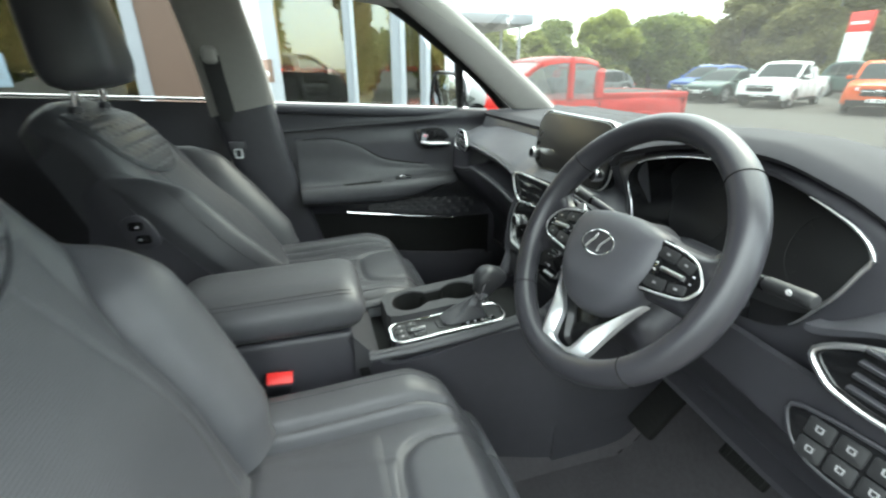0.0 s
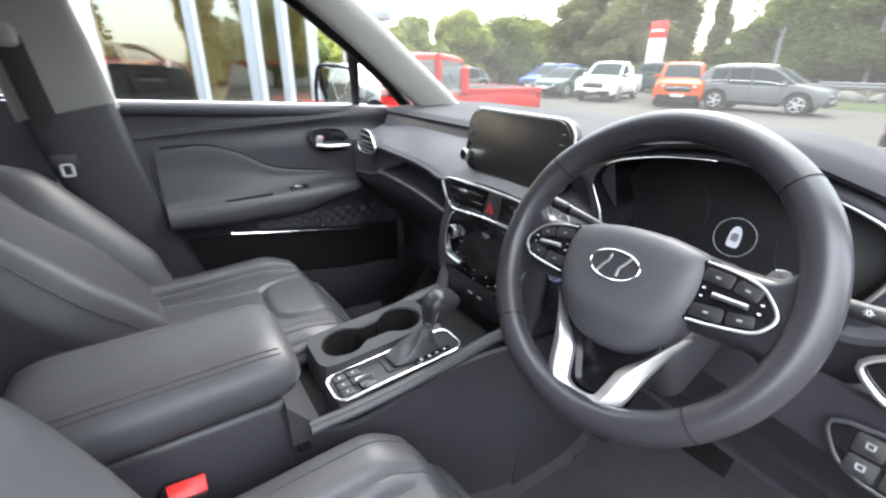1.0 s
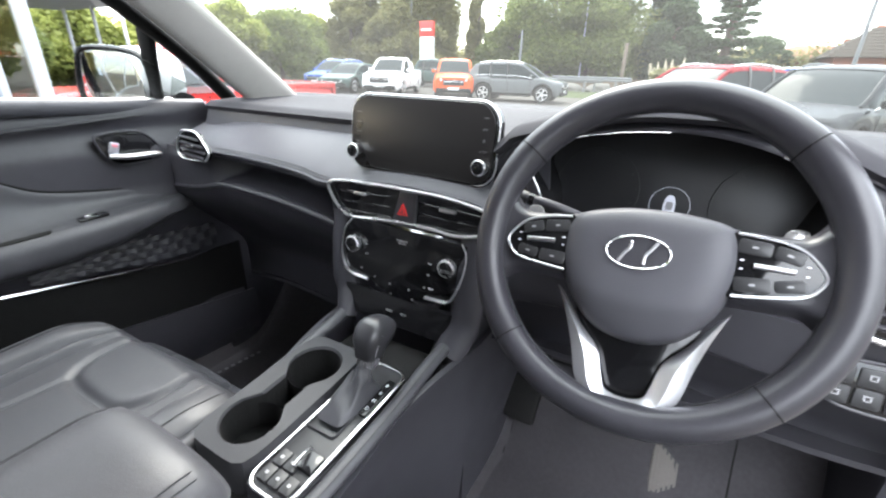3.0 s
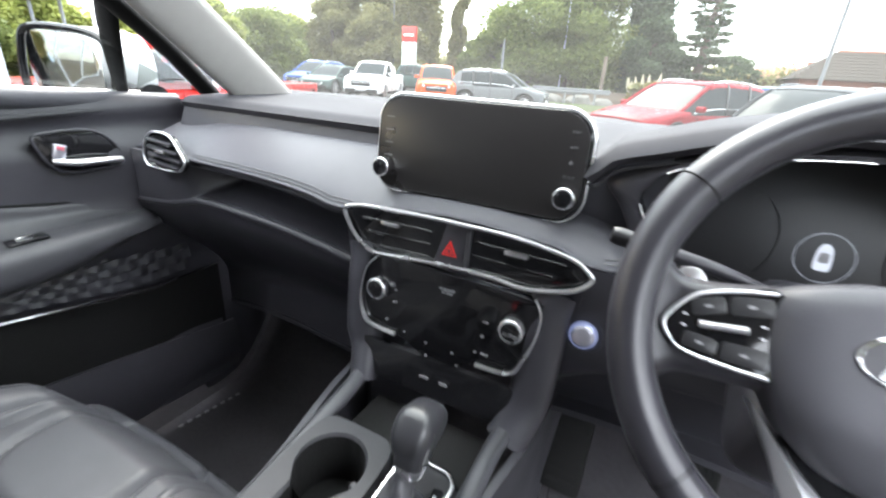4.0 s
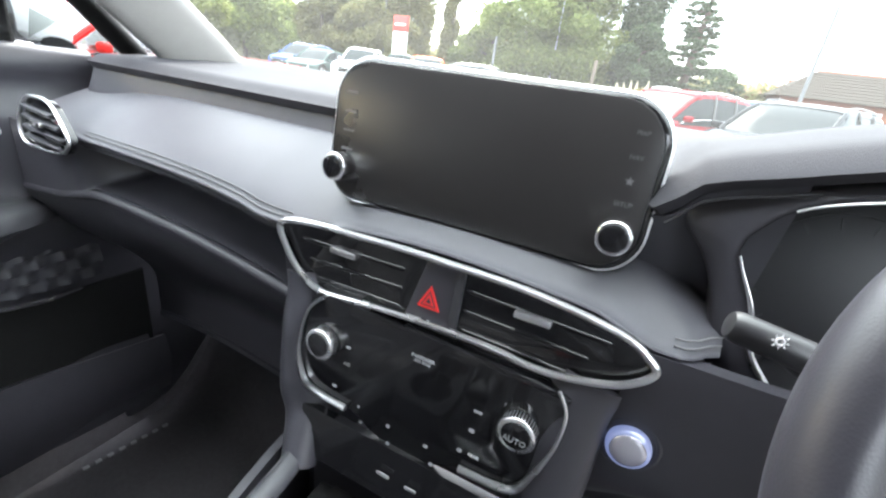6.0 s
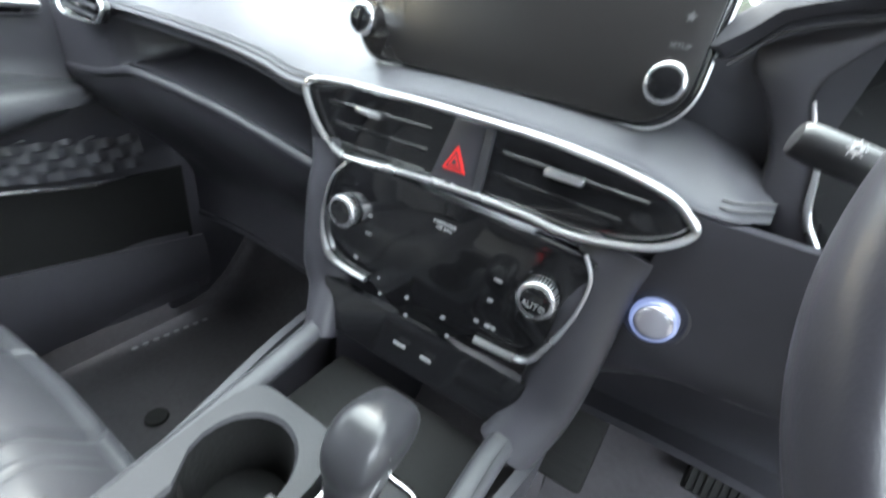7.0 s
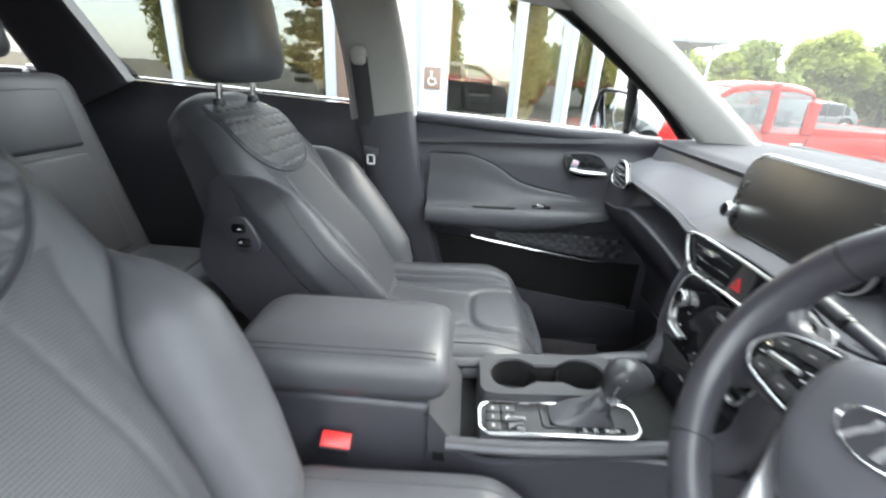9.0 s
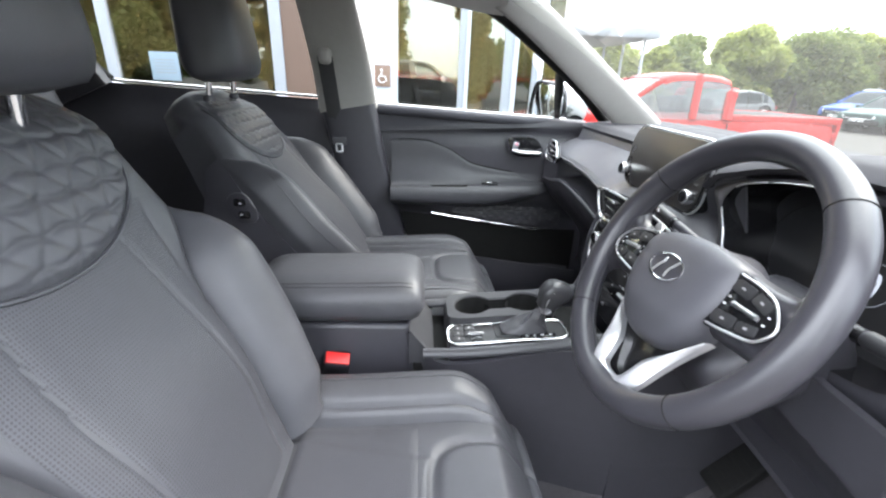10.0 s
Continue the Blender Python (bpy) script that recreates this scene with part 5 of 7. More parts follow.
    part("airbag_mark", plate(rounded(0.026, 0.004, 0.0015, 3, 0, -0.042), 0.0008, 0, Matrix.Translation((0, 0, 0.0128))), M["rubber"], cover)
    # side spokes that widen into the rim, with key pads
    for sx in (-1, 1):
        rings = []
        for i in range(25):
            u = i / 24
            hi = 0.036 - 0.004 * sstep(0, 0.55, u) + 0.034 * sstep(0.62, 1.0, u) ** 1.5
            lo = -0.040 + 0.002 * u - 0.026 * sstep(0.62, 1.0, u) ** 1.5
            ring = []
            for j in range(21):
                v = j / 20
                y = lo + (hi - lo) * v
                x = min(0.055 + 0.103 * u, math.sqrt(0.1585 ** 2 - y * y))
                ring.append((sx * x, y, -0.002 - 0.016 * (1 - min(1.0, min(v, 1 - v) / 0.16)) ** 2 + 0.005 * sstep(0.72, 1.0, u)))
            for j in (18, 14, 10, 6, 2):
                y = lo + (hi - lo) * j / 20
                ring.append((sx * min(0.055 + 0.103 * u, math.sqrt(0.1585 ** 2 - y * y)), y, -0.024))
            rings.append(ring)
        part("spoke", loft(rings), M["rimleather"], w, angle=60)
        pd = [(sx * x, y) for x, y in outline2([(0.070, 0.0270), (0.098, 0.0240), (0.119, 0.0185), (0.131, 0.0090), (0.1385, -0.0030), (0.135, -0.0130), (0.125, -0.0215), (0.098, -0.0265), (0.070, -0.0295)], 4)]
        part("shift_paddle", plate([(sx * x, y) for x, y in outline2([(0.112, 0.028), (0.124, 0.028), (0.131, 0.034), (0.130, 0.041), (0.119, 0.042), (0.114, 0.037)], 3)], 0.004, 0.001, Matrix.Translation((0, 0, -0.030))), M["satin"], w, "satin metal shift paddle")
        padp = part("key_pad", plate(pd, 0.005, 0.0012, Matrix.Translation((0, 0, -0.0015))), M["gloss"], w, "gloss black key pad with satin edge")
        edge = smooth_line([(sx * 0.074, 0.0272, 0.003), (sx * 0.098, 0.0247, 0.0032), (sx * 0.119, 0.0192, 0.0034), (sx * 0.131, 0.0095, 0.0034), (sx * 0.1390, -0.0030, 0.0034), (sx * 0.1355, -0.0135, 0.0034), (sx * 0.125, -0.0223, 0.0032), (sx * 0.098, -0.0273, 0.003), (sx * 0.074, -0.0300, 0.003)], 6)
        part("pad_edge", tube(edge, 0.0015, 8), M["silver"], padp, "satin metal edge")
        for kx, ky, kw, kh, tilt in ((0.0875, 0.0155, 0.026, 0.0130, -6), (0.1130, 0.0115, 0.022, 0.0120, -14), (0.0885, -0.0180, 0.028, 0.0130, 4), (0.1155, -0.0150, 0.022, 0.0110, 10)):
            km = Matrix.Translation((sx * kx, ky, -0.0010)) @ pose(0, 0, 0, 0, 0, tilt * sx)
            part("key", plate(rounded(kw, kh, 0.003, 4), 0.0058, 0.0010, km), M["key"], padp)
            part("key_mark", plate(rounded(0.0046, 0.0020, 0.0008, 3), 0.0062, 0, km), M["dimprint"], padp)
        part("roller", tube([(sx * 0.0880, -0.0008, 0.0048), (sx * 0.1175, -0.0020, 0.0048)], 0.0026, 10), M["satin"], padp, "satin metal toggle bar")
        for kx in (0.0790, 0.1265):
            for ky in (0.0035, -0.0045):
                part("plus_mark", plate(rounded(0.0030, 0.0014, 0.0006, 3, sx * kx, ky), 0.0054, 0, Matrix.Translation((0, 0, -0.0010))), M["white"], padp)
    # lower fork: two creased satin blades joined by a foot on the rim
    outer = smooth_line([(0.080, -0.046, -0.014), (0.067, -0.074, -0.011), (0.056, -0.104, -0.008), (0.048, -0.132, -0.005), (0.037, -0.150, -0.003), (0.016, -0.157, -0.002), (0.0, -0.158, -0.002)], 5)
    crease = smooth_line([(0.076, -0.050, -0.010), (0.058, -0.078, -0.004), (0.042, -0.106, 0.001), (0.034, -0.132, 0.004), (0.026, -0.145, 0.006), (0.011, -0.151, 0.006), (0.0, -0.1515, 0.006)], 5)
    inner = smooth_line([(0.072, -0.054, -0.014), (0.050, -0.082, -0.011), (0.030, -0.104, -0.008), (0.023, -0.126, -0.006), (0.018, -0.139, -0.004), (0.008, -0.1435, -0.003), (0.0, -0.144, -0.003)], 5)
    for sx in (-1, 1):
        rr = []
        for o, c, q in zip(outer, crease, inner):
            rr.append([Vector((sx * p.x, p.y, p.z)) for p in (o, o + (c - o) * 0.5 + Vector((0, 0, 0.001)), c, c + (q - c) * 0.5 + Vector((0, 0, 0.001)), q, q - Vector((0, 0, 0.008)), o - Vector((0, 0, 0.008)))])
        part("blade", loft(rr), M["silver"], w, "creased satin metal lower spoke", angle=28)
    part("lower_spoke", plate(outline2([(-0.055, -0.060), (0.055, -0.060), (0.036, -0.104), (0.022, -0.148), (-0.022, -0.148), (-0.036, -0.104)], 4), 0.006, 0.003, Matrix.Translation((0, 0, -0.022))), M["gloss"], w)
    part("hub", cyl(0.055, 0.040, 0.06, 32, Matrix.Translation((0, 0, -0.068)), 0.004), M["plastic"], w)


build_wheel()


def build_column():
    c = thing("steering_column", (0.377, 0.74, 1.07), "black steering column shroud with two stalks", "steering column")
    S = Matrix.Translation((-0.377, -0.74, -1.07))
    sh = box(-0.060, 0.060, -0.075, 0.10, -0.055, 0.050, 0.025, 3)
    part("shroud", move(sh, pose(0, 0, -0.035, 28, 0, 0)), M["plastic"], c)
    for sx in (-1, 1):
        a = Vector((0.377 + sx * 0.050, 0.735, 1.120))
        b = Vector((0.377 + sx * 0.105, 0.712, 1.142))
        e = Vector((0.377 + (0.200 if sx > 0 else -0.192), 0.703, 1.152 if sx > 0 else 1.158))
        st = part("stalk", move(tube(smooth_line([a, b, b + (e - b) * 0.55], 5), lambda t: 0.0055 + 0.0012 * t, 14), S), M["plastic"], c, "black control stalk")
        part("stalk_end", move(tube([b + (e - b) * q for q in (0.5, 0.52, 0.58, 0.70, 0.85, 0.92, 0.96, 0.99, 1.0)], lambda t: 0.0080 * math.sqrt(max(0.06, 1 - max(0.0, (t - 0.55) / 0.45) ** 3)), 20), S), M["key"], st)
        part("stalk_ring", move(tube([b + (e - b) * 0.40, b + (e - b) * 0.47], 0.0078, 20), S), M["gloss"], st)
        part("light_mark", move(frame_ring([(0.0024 * math.cos(radians(q)), 0.0024 * math.sin(radians(q))) for q in range(0, 360, 40)], 0.0007, rear_face(e.x - sx * 0.020, e.y - 0.0080, e.z + 0.002, 10) @ Matrix.Scale(0.7, 4)), S), M["white"], st)
        for q in range(8):
            ang = radians(45 * q)
            part("ray_mark", move(plate([(0.0036 * math.cos(ang) - 0.0005 * math.sin(ang), 0.0036 * math.sin(ang) + 0.0005 * math.cos(ang)), (0.0036 * math.cos(ang) + 0.0005 * math.sin(ang), 0.0036 * math.sin(ang) - 0.0005 * math.cos(ang)), (0.0054 * math.cos(ang), 0.0054 * math.sin(ang))], 0.0006, 0, rear_face(e.x - sx * 0.020, e.y - 0.0081, e.z + 0.002, 10) @ Matrix.Scale(0.7, 4)), S), M["white"], st)


build_column()


# ---- centre console ----
def build_console():
    c = thing("centre_console", (0, 0.45, FLOOR), "black centre console with cup holders and gear selector", "console")
    S = Matrix.Translation((0, -0.45, -FLOOR))

    def add(name, bm, mat, parent=c, label="", angle=38):
        return part(name, move(bm, S), mat, parent, label, angle=angle)

    def side(u, v, sx):
        y = -0.02 + 1.10 * u
        top = 0.865 - 0.055 * sstep(0.316, 0.38, y) + 0.045 * sstep(0.38, 0.70, y)
        z = FLOOR + (top - FLOOR) * v
        return (sx * (0.098 + 0.022 * sstep(0.0, 0.9, v) * (1 - 0.5 * v) + 0.008 * sstep(0.85, 1.0, v) + 0.030 * sstep(0.55, 0.80, y) - 0.034 * sstep(0.42, 0.30, y)), y, z)
    for sx in (-1, 1):
        add("side_wall", sheet(lambda u, v: side(u, v, sx), 56, 16, 0.01 * sx), M["plastic"])
        rail = smooth_line([(sx * 0.100, 0.350, 0.826), (sx * 0.104, 0.45, 0.832), (sx * 0.106, 0.58, 0.848), (sx * 0.107, 0.69, 0.866), (sx * 0.113, 0.745, 0.872)], 8)
        r = add("rail", tube(rail, 0.0120, 14, flat=0.75), M["leather"], label="padded black console rail")
        add("rail_seam", tube([p + Vector((sx * 0.005, 0, 0.0085)) for p in rail], 0.0007, 5), M["greyplastic"], r)
    # well behind the selector and bottom tray
    add("well", box(-0.09, 0.09, 0.33, 0.76, 0.775, 0.800, 0.004), M["rubber"])
    add("front_tray", box(-0.092, 0.092, 0.655, 0.74, 0.80, 0.828, 0.004), M["rubber"])
    # cup holder block: two wells joined by a slot, cut through a plate
    def top_z(y):
        return 0.850 + 0.020 * (y - 0.40) / 0.24
    cx, y1, y2, r = -0.045, 0.462, 0.578, 0.041
    hole = []
    for a in range(0, 360, 6):
        hole.append(radians(a))
    n = len(hole)

    def inner(a):
        dx, dy = math.cos(a), math.sin(a)
        best = 0.017 if abs(dx) > 0.3 else 0
        pts = []
        for yc in (y1 - 0.520, y2 - 0.520):
            bq = -yc * dy
            disc = bq * bq - (yc * yc - r * r)
            if disc >= 0:
                pts.append(-bq + math.sqrt(disc))
        neck = 0.022 / max(0.25, abs(dx))
        return max(max(pts) if pts else 0, min(neck, 0.06) if abs(dy) < 0.75 else 0)

    def outer_rect(a):
        dx, dy = math.cos(a), math.sin(a)
        k = (abs(dx / 0.056) ** 7 + abs(dy / 0.118) ** 7) ** (-1 / 7)
        return k
    rings = [[], [], [], [], []]
    for a in hole:
        dx, dy = math.cos(a), math.sin(a)
        i0, o0 = inner(a), outer_rect(a)
        for q, (rad, dz) in enumerate(((o0 + 0.003, -0.050), (o0, 0.0), (i0 + 0.003, 0.001), (i0, -0.003), (i0 * 0.94, -0.075))):
            y = 0.520 + rad * dy
            rings[q].append((cx + rad * dx, y, top_z(y) + dz))
    cupb = add("cup_holder", loft(rings[:4], True, False), M["greyplastic"], label="dark grey twin cup holder block")
    add("cup_well", loft(rings[3:], True, False), M["rubber"], cupb, "black rubber-lined wells")
    add("cup_floor", box(cx - 0.045, cx + 0.045, 0.41, 0.63, 0.785, 0.792), M["rubber"], cupb)
    for yc in (y1, y2):
        add("cup_liner", loft([[(cx + (r - k * 0.001) * math.cos(radians(a)), yc + (r - k * 0.001) * math.sin(radians(a)), top_z(yc) - 0.012 - 0.055 * k) for a in range(0, 360, 10)] for k in range(2)], True, False), M["rubber"], cupb)
        add("cup_tab", box(cx + 0.030, cx + 0.040, yc - 0.004, yc + 0.004, top_z(yc) - 0.030, top_z(yc) - 0.010, 0.002), M["plastic"], cupb)
    # selector plate with chrome frame
    gp = Matrix.Translation((0.050, 0.520, 0.846)) @ pose(0, 0, 0, 4.6, 0, 0)
    pl = [(x + 0.001 * (y > 0), y) for x, y in rounded(0.070, 0.244, 0.020, 8, 0.0, 0.003)]
    sel = add("selector_plate", plate(pl, 0.010, 0.002, gp @ Matrix.Translation((0, 0, -0.012))), M["key"], label="dark selector plate in a chrome frame")
    add("selector_frame", frame_ring(pl, 0.0028, gp @ Matrix.Translation((0, 0, 0.0)), 0.8), M["chrome"], sel, "chrome frame")
    add("selector_block", box(0.012, 0.088, 0.402, 0.648, 0.790, 0.832, 0.004), M["plastic"], sel)
    for i in range(2):
        for j in range(3):
            bx, by = -0.018 + 0.019 * j, -0.098 + 0.024 * i
            if i == 1 and j == 2:
                continue
            add("key", plate(rounded(0.0175, 0.022, 0.003, 4, bx, by), 0.006, 0.0012, gp @ Matrix.Translation((0, 0, -0.003))), M["key"], sel)
            add("key_mark", plate(rounded(0.005, 0.004, 0.001, 3, bx, by), 0.0064, 0, gp @ Matrix.Translation((0, 0, -0.003))), M["dimprint"], sel)
    add("brake_switch", plate(rounded(0.024, 0.026, 0.003, 4, 0.019, -0.062), 0.0066, 0.001, gp @ Matrix.Translation((0, 0, -0.003))), M["gloss"], sel)
    add("switch_edge", tube([gp @ Vector(p) for p in ((0.010, -0.0765, 0.0040), (0.004, -0.0765, 0.0044), (0.003, -0.062, 0.0046), (0.004, -0.0475, 0.0044), (0.010, -0.0475, 0.0040))], 0.0014, 8), M["chrome"], sel)
    add("gaiter_frame", frame_ring(rounded(0.050, 0.090, 0.006, 4, -0.008, 0.024), 0.0014, gp @ Matrix.Translation((0, 0, 0.0))), M["greyplastic"], sel)
    add("gate_panel", plate(rounded(0.013, 0.074, 0.003, 4, 0.0245, 0.064), 0.004, 0.001, gp @ Matrix.Translation((0, 0, -0.002))), M["gloss"], sel)
    for i, wd in enumerate(("P", "R", "N", "D")):
        text_part("gate_letter", wd, 0.0085, M["white"], S @ gp @ Matrix.Translation((0.0245, 0.088 - 0.016 * i, 0.0024)) @ pose(0, 0, 0, 0, 0, 0), sel)
    # lever: gaiter, chrome collar, knob
    rings = []
    for i in range(24):
        t = i / 23
        k = (1 - t) ** 2.4
        cxx, cyy, czz = 0.044 + 0.006 * t, 0.560 + 0.034 * t ** 0.7, 0.850 + 0.004 * (0.560 - 0.52) + 0.052 * t ** 0.75
        ring = []
        for j in range(48):
            a = 2 * math.pi * j / 48
            c0, s0 = math.cos(a), math.sin(a)
            e = 0.35 + 0.65 * min(1, t * 1.6)
            fold = 1 + (0.13 * math.sin(3 * a + 4 * t) + 0.05 * math.sin(5 * a - 5 * t)) * math.sin(math.pi * t) ** 0.8
            ring.append((cxx + (0.0115 + 0.0125 * k) * fold * math.copysign(abs(c0) ** e, c0), cyy + (0.0125 + 0.0365 * k) * fold * math.copysign(abs(s0) ** e, s0), czz + 0.006 * math.sin(3 * a + 8 * t) * math.sin(math.pi * t)))
        rings.append(ring)
    gear = add("gaiter", loft(rings), M["leather"], label="creased black leather gaiter", angle=75)
    ax0, ax1 = Vector((0.050, 0.594, 0.894)), Vector((0.048, 0.616, 0.958))
    add("lever_collar", tube([ax0, ax0 + (ax1 - ax0) * 0.10, ax0 + (ax1 - ax0) * 0.24], lambda t: 0.0150 + 0.0035 * t, 24), M["chrome"], gear, "chrome collar")
    d = (ax1 - ax0).normalized()
    sd = Vector((1, 0, 0))
    fw = sd.cross(d)
    rings = []
    for i in range(22):
        t = i / 21
        hh = 0.012 + 0.062 * t
        k = 1.0 if t < 0.62 else math.sqrt(max(0.02, 1 - ((t - 0.62) / 0.38) ** 2.6))
        wx, wy = (0.0165 + 0.0060 * sstep(0.0, 0.6, t)) * k, (0.0190 + 0.0115 * sstep(0.0, 0.6, t)) * k
        off = 0.010 * sstep(0.2, 0.9, t)
        rings.append([ax0 + d * hh + sd * wx * math.copysign(abs(math.cos(2 * math.pi * j / 36)) ** 0.56, math.cos(2 * math.pi * j / 36)) + fw * (wy * math.copysign(abs(math.sin(2 * math.pi * j / 36)) ** 0.56, math.sin(2 * math.pi * j / 36)) - off) for j in range(36)])
    add("lever_knob", loft(rings), M["knob"], gear, "polished black selector knob with metal edge", 60)
    for sx in (-1, 1):
        add("knob_edge", tube([ax0 + d * hh + sd * sx * xx + fw * yy for hh, xx, yy in ((0.010, 0.0130, 0.006), (0.034, 0.0190, 0.010), (0.052, 0.0205, 0.006), (0.064, 0.0165, -0.010))], 0.0018, 8), M["satin"], gear)
    # arm rest box with padded lid
    add("storage_box", box(-0.084, 0.084, 0.005, 0.325, 0.70, 0.880, 0.012, 3), M["plastic"], label="black storage box")

    add("box_front", loft([[(-0.095, 0.322, 0.80), (0.095, 0.322, 0.80), (0.095, 0.322, 0.875), (-0.095, 0.322, 0.875)], [(-0.095, 0.372, 0.80), (0.095, 0.372, 0.80), (0.095, 0.372, 0.812), (-0.095, 0.372, 0.812)]]), M["greyplastic"])
    rings = []
    for i in range(30):
        t = i / 29
        y = 0.015 + 0.335 * t
        e = min(1, min(t, 1 - t) / 0.16)
        k = math.sqrt(max(0.0, 1 - (1 - e) ** 2.2))
        w = 0.105 * (0.82 + 0.18 * k)
        hi = 0.964 + 0.010 * t
        lo = 0.876
        zc, h = (hi + lo) / 2, (hi - lo) / 2 * (0.35 + 0.65 * k)
        ring = []
        for j in range(48):
            a = 2 * math.pi * j / 48
            cc, ss = math.cos(a), math.sin(a)
            ring.append((w * math.copysign(abs(cc) ** 0.68, cc), y, zc + h * math.copysign(abs(ss) ** 0.80, ss) + (0.004 * (1 - cc * cc) if ss > 0 else 0)))
        rings.append(ring)
    lid = add("arm_rest", loft(rings), M["leather"], label="padded black leather arm rest lid", angle=70)
    for k, dz in ((7, 0.0004), (17, 0.0004), (6, 0.0004), (18, 0.0004)):
        add("lid_seam", tube([Vector(rings[i][k]) + Vector((0, 0, dz)) for i in range(3, 28)], 0.0009, 5), M["greyplastic"], lid)
    add("hinge_trim", tube(smooth_line([(-0.105, 0.032, 0.932), (-0.098, 0.010, 0.916), (-0.088, -0.002, 0.893), (-0.074, -0.006, 0.862)], 6), 0.0035, 8), M["chrome"])


build_console()


# ---- belts, buckles, mats, pedals, mirror ----
def build_belt():
    b = thing("seat_belt", (-0.705, 0.07, 0.60), "black seat belt hanging down the door pillar", "seat belt")
    S = Matrix.Translation((0.705, -0.07, -0.60))
    line = smooth_line([(-0.665, 0.035, 1.375), (-0.690, 0.045, 1.25), (-0.706, 0.060, 1.10), (-0.706, 0.075, 0.90), (-0.700, 0.085, 0.64)], 8)
    rings = []
    for p in line:
        rings.append([(p.x - 0.004, p.y - 0.022, p.z), (p.x, p.y - 0.024, p.z), (p.x + 0.004, p.y, p.z), (p.x, p.y + 0.024, p.z), (p.x - 0.004, p.y + 0.022, p.z)])
    part("webbing", move(loft(rings), S), M["webbing"], b)
    part("anchor", move(box(-0.685, -0.650, 0.014, 0.056, 1.352, 1.400, 0.015, 4), S), M["pillar"], b)
    side = Matrix(((0, 0, 1, -0.700), (1, 0, 0, 0.062), (0, 1, 0, 1.098), (0, 0, 0, 1)))
    t = part("tongue", move(plate(rounded(0.050, 0.030, 0.006), 0.012, 0.003, side @ Matrix.Translation((0, 0.018, 0))), S), M["plastic"], b)
    part("tongue_plate", move(frame_ring(rounded(0.020, 0.026, 0.003, 3), 0.0032, side @ Matrix.Translation((0, -0.004, 0.010))), S), M["signwhite"], t, "bright metal buckle tongue")


build_belt()


def build_buckle():
    b = thing("seat_belt_buckle", (0.105, 0.184, 0.712), "black belt buckle with red release button", "belt buckle")
    m = pose(0, 0, 0.105, -14, 34, 0)
    part("casing", move(box(-0.014, 0.014, -0.026, 0.026, -0.060, 0.0, 0.006, 3), m), M["plastic"], b)
    part("release_button", move(box(-0.0115, 0.0115, -0.023, 0.023, -0.012, 0.0045, 0.0025), m), M["red"], b, "bright red release button")
    part("stem", move(box(-0.006, 0.006, -0.015, 0.015, -0.13, -0.055, 0.003), m), M["webbing"], b)


build_buckle()


def build_mat(name, x0, x1, y0, y1, label, bars):
    mt = thing(name, ((x0 + x1) / 2, (y0 + y1) / 2, FLOOR), label, "floor mat")
    w, h = (x1 - x0) / 2, (y1 - y0) / 2

    def f(u, v):
        x, y = w * (2 * u - 1), h * (2 * v - 1)
        yw = y + (y0 + y1) / 2
        return (x, y, 0.012 + 0.42 * sstep(0.92, 1.35, yw))
    part("mat", sheet(f, 16, 24, 0.006), M["carpet"], mt)
    edge = [f(u, v) for u, v in [(0, i / 12) for i in range(12)] + [(i / 12, 1) for i in range(12)] + [(1, 1 - i / 12) for i in range(12)] + [(1 - i / 12, 0) for i in range(12)]]
    part("binding", tube(edge, 0.005, 8, True), M["rubber"], mt)
    if bars:
        for i in range(bars):
            k = i / (bars - 1)
            part("woven_mark", plate(rounded(0.011, 0.009, 0.002, 3), 0.0012, 0, Matrix.Translation((-0.2275 + 0.02 * k, -0.105 + 0.145 * k, 0.0195)) @ pose(0, 0, 0, 0, 0, 82)), M["wovenmark"], mt)
        part("fixing_button", cyl(0.021, 0.019, 0.008, 28, Matrix.Translation((-0.028, -0.17, 0.017)), 0.002), M["rubber"], mt)
    return mt


build_mat("floor_mat", -0.735, -0.20, 0.60, 1.12, "black carpet mat with small pale woven letters", 8)
build_mat("floor_mat", 0.15, 0.60, 0.54, 1.12, "plain black carpet mat before the pedals", 0)


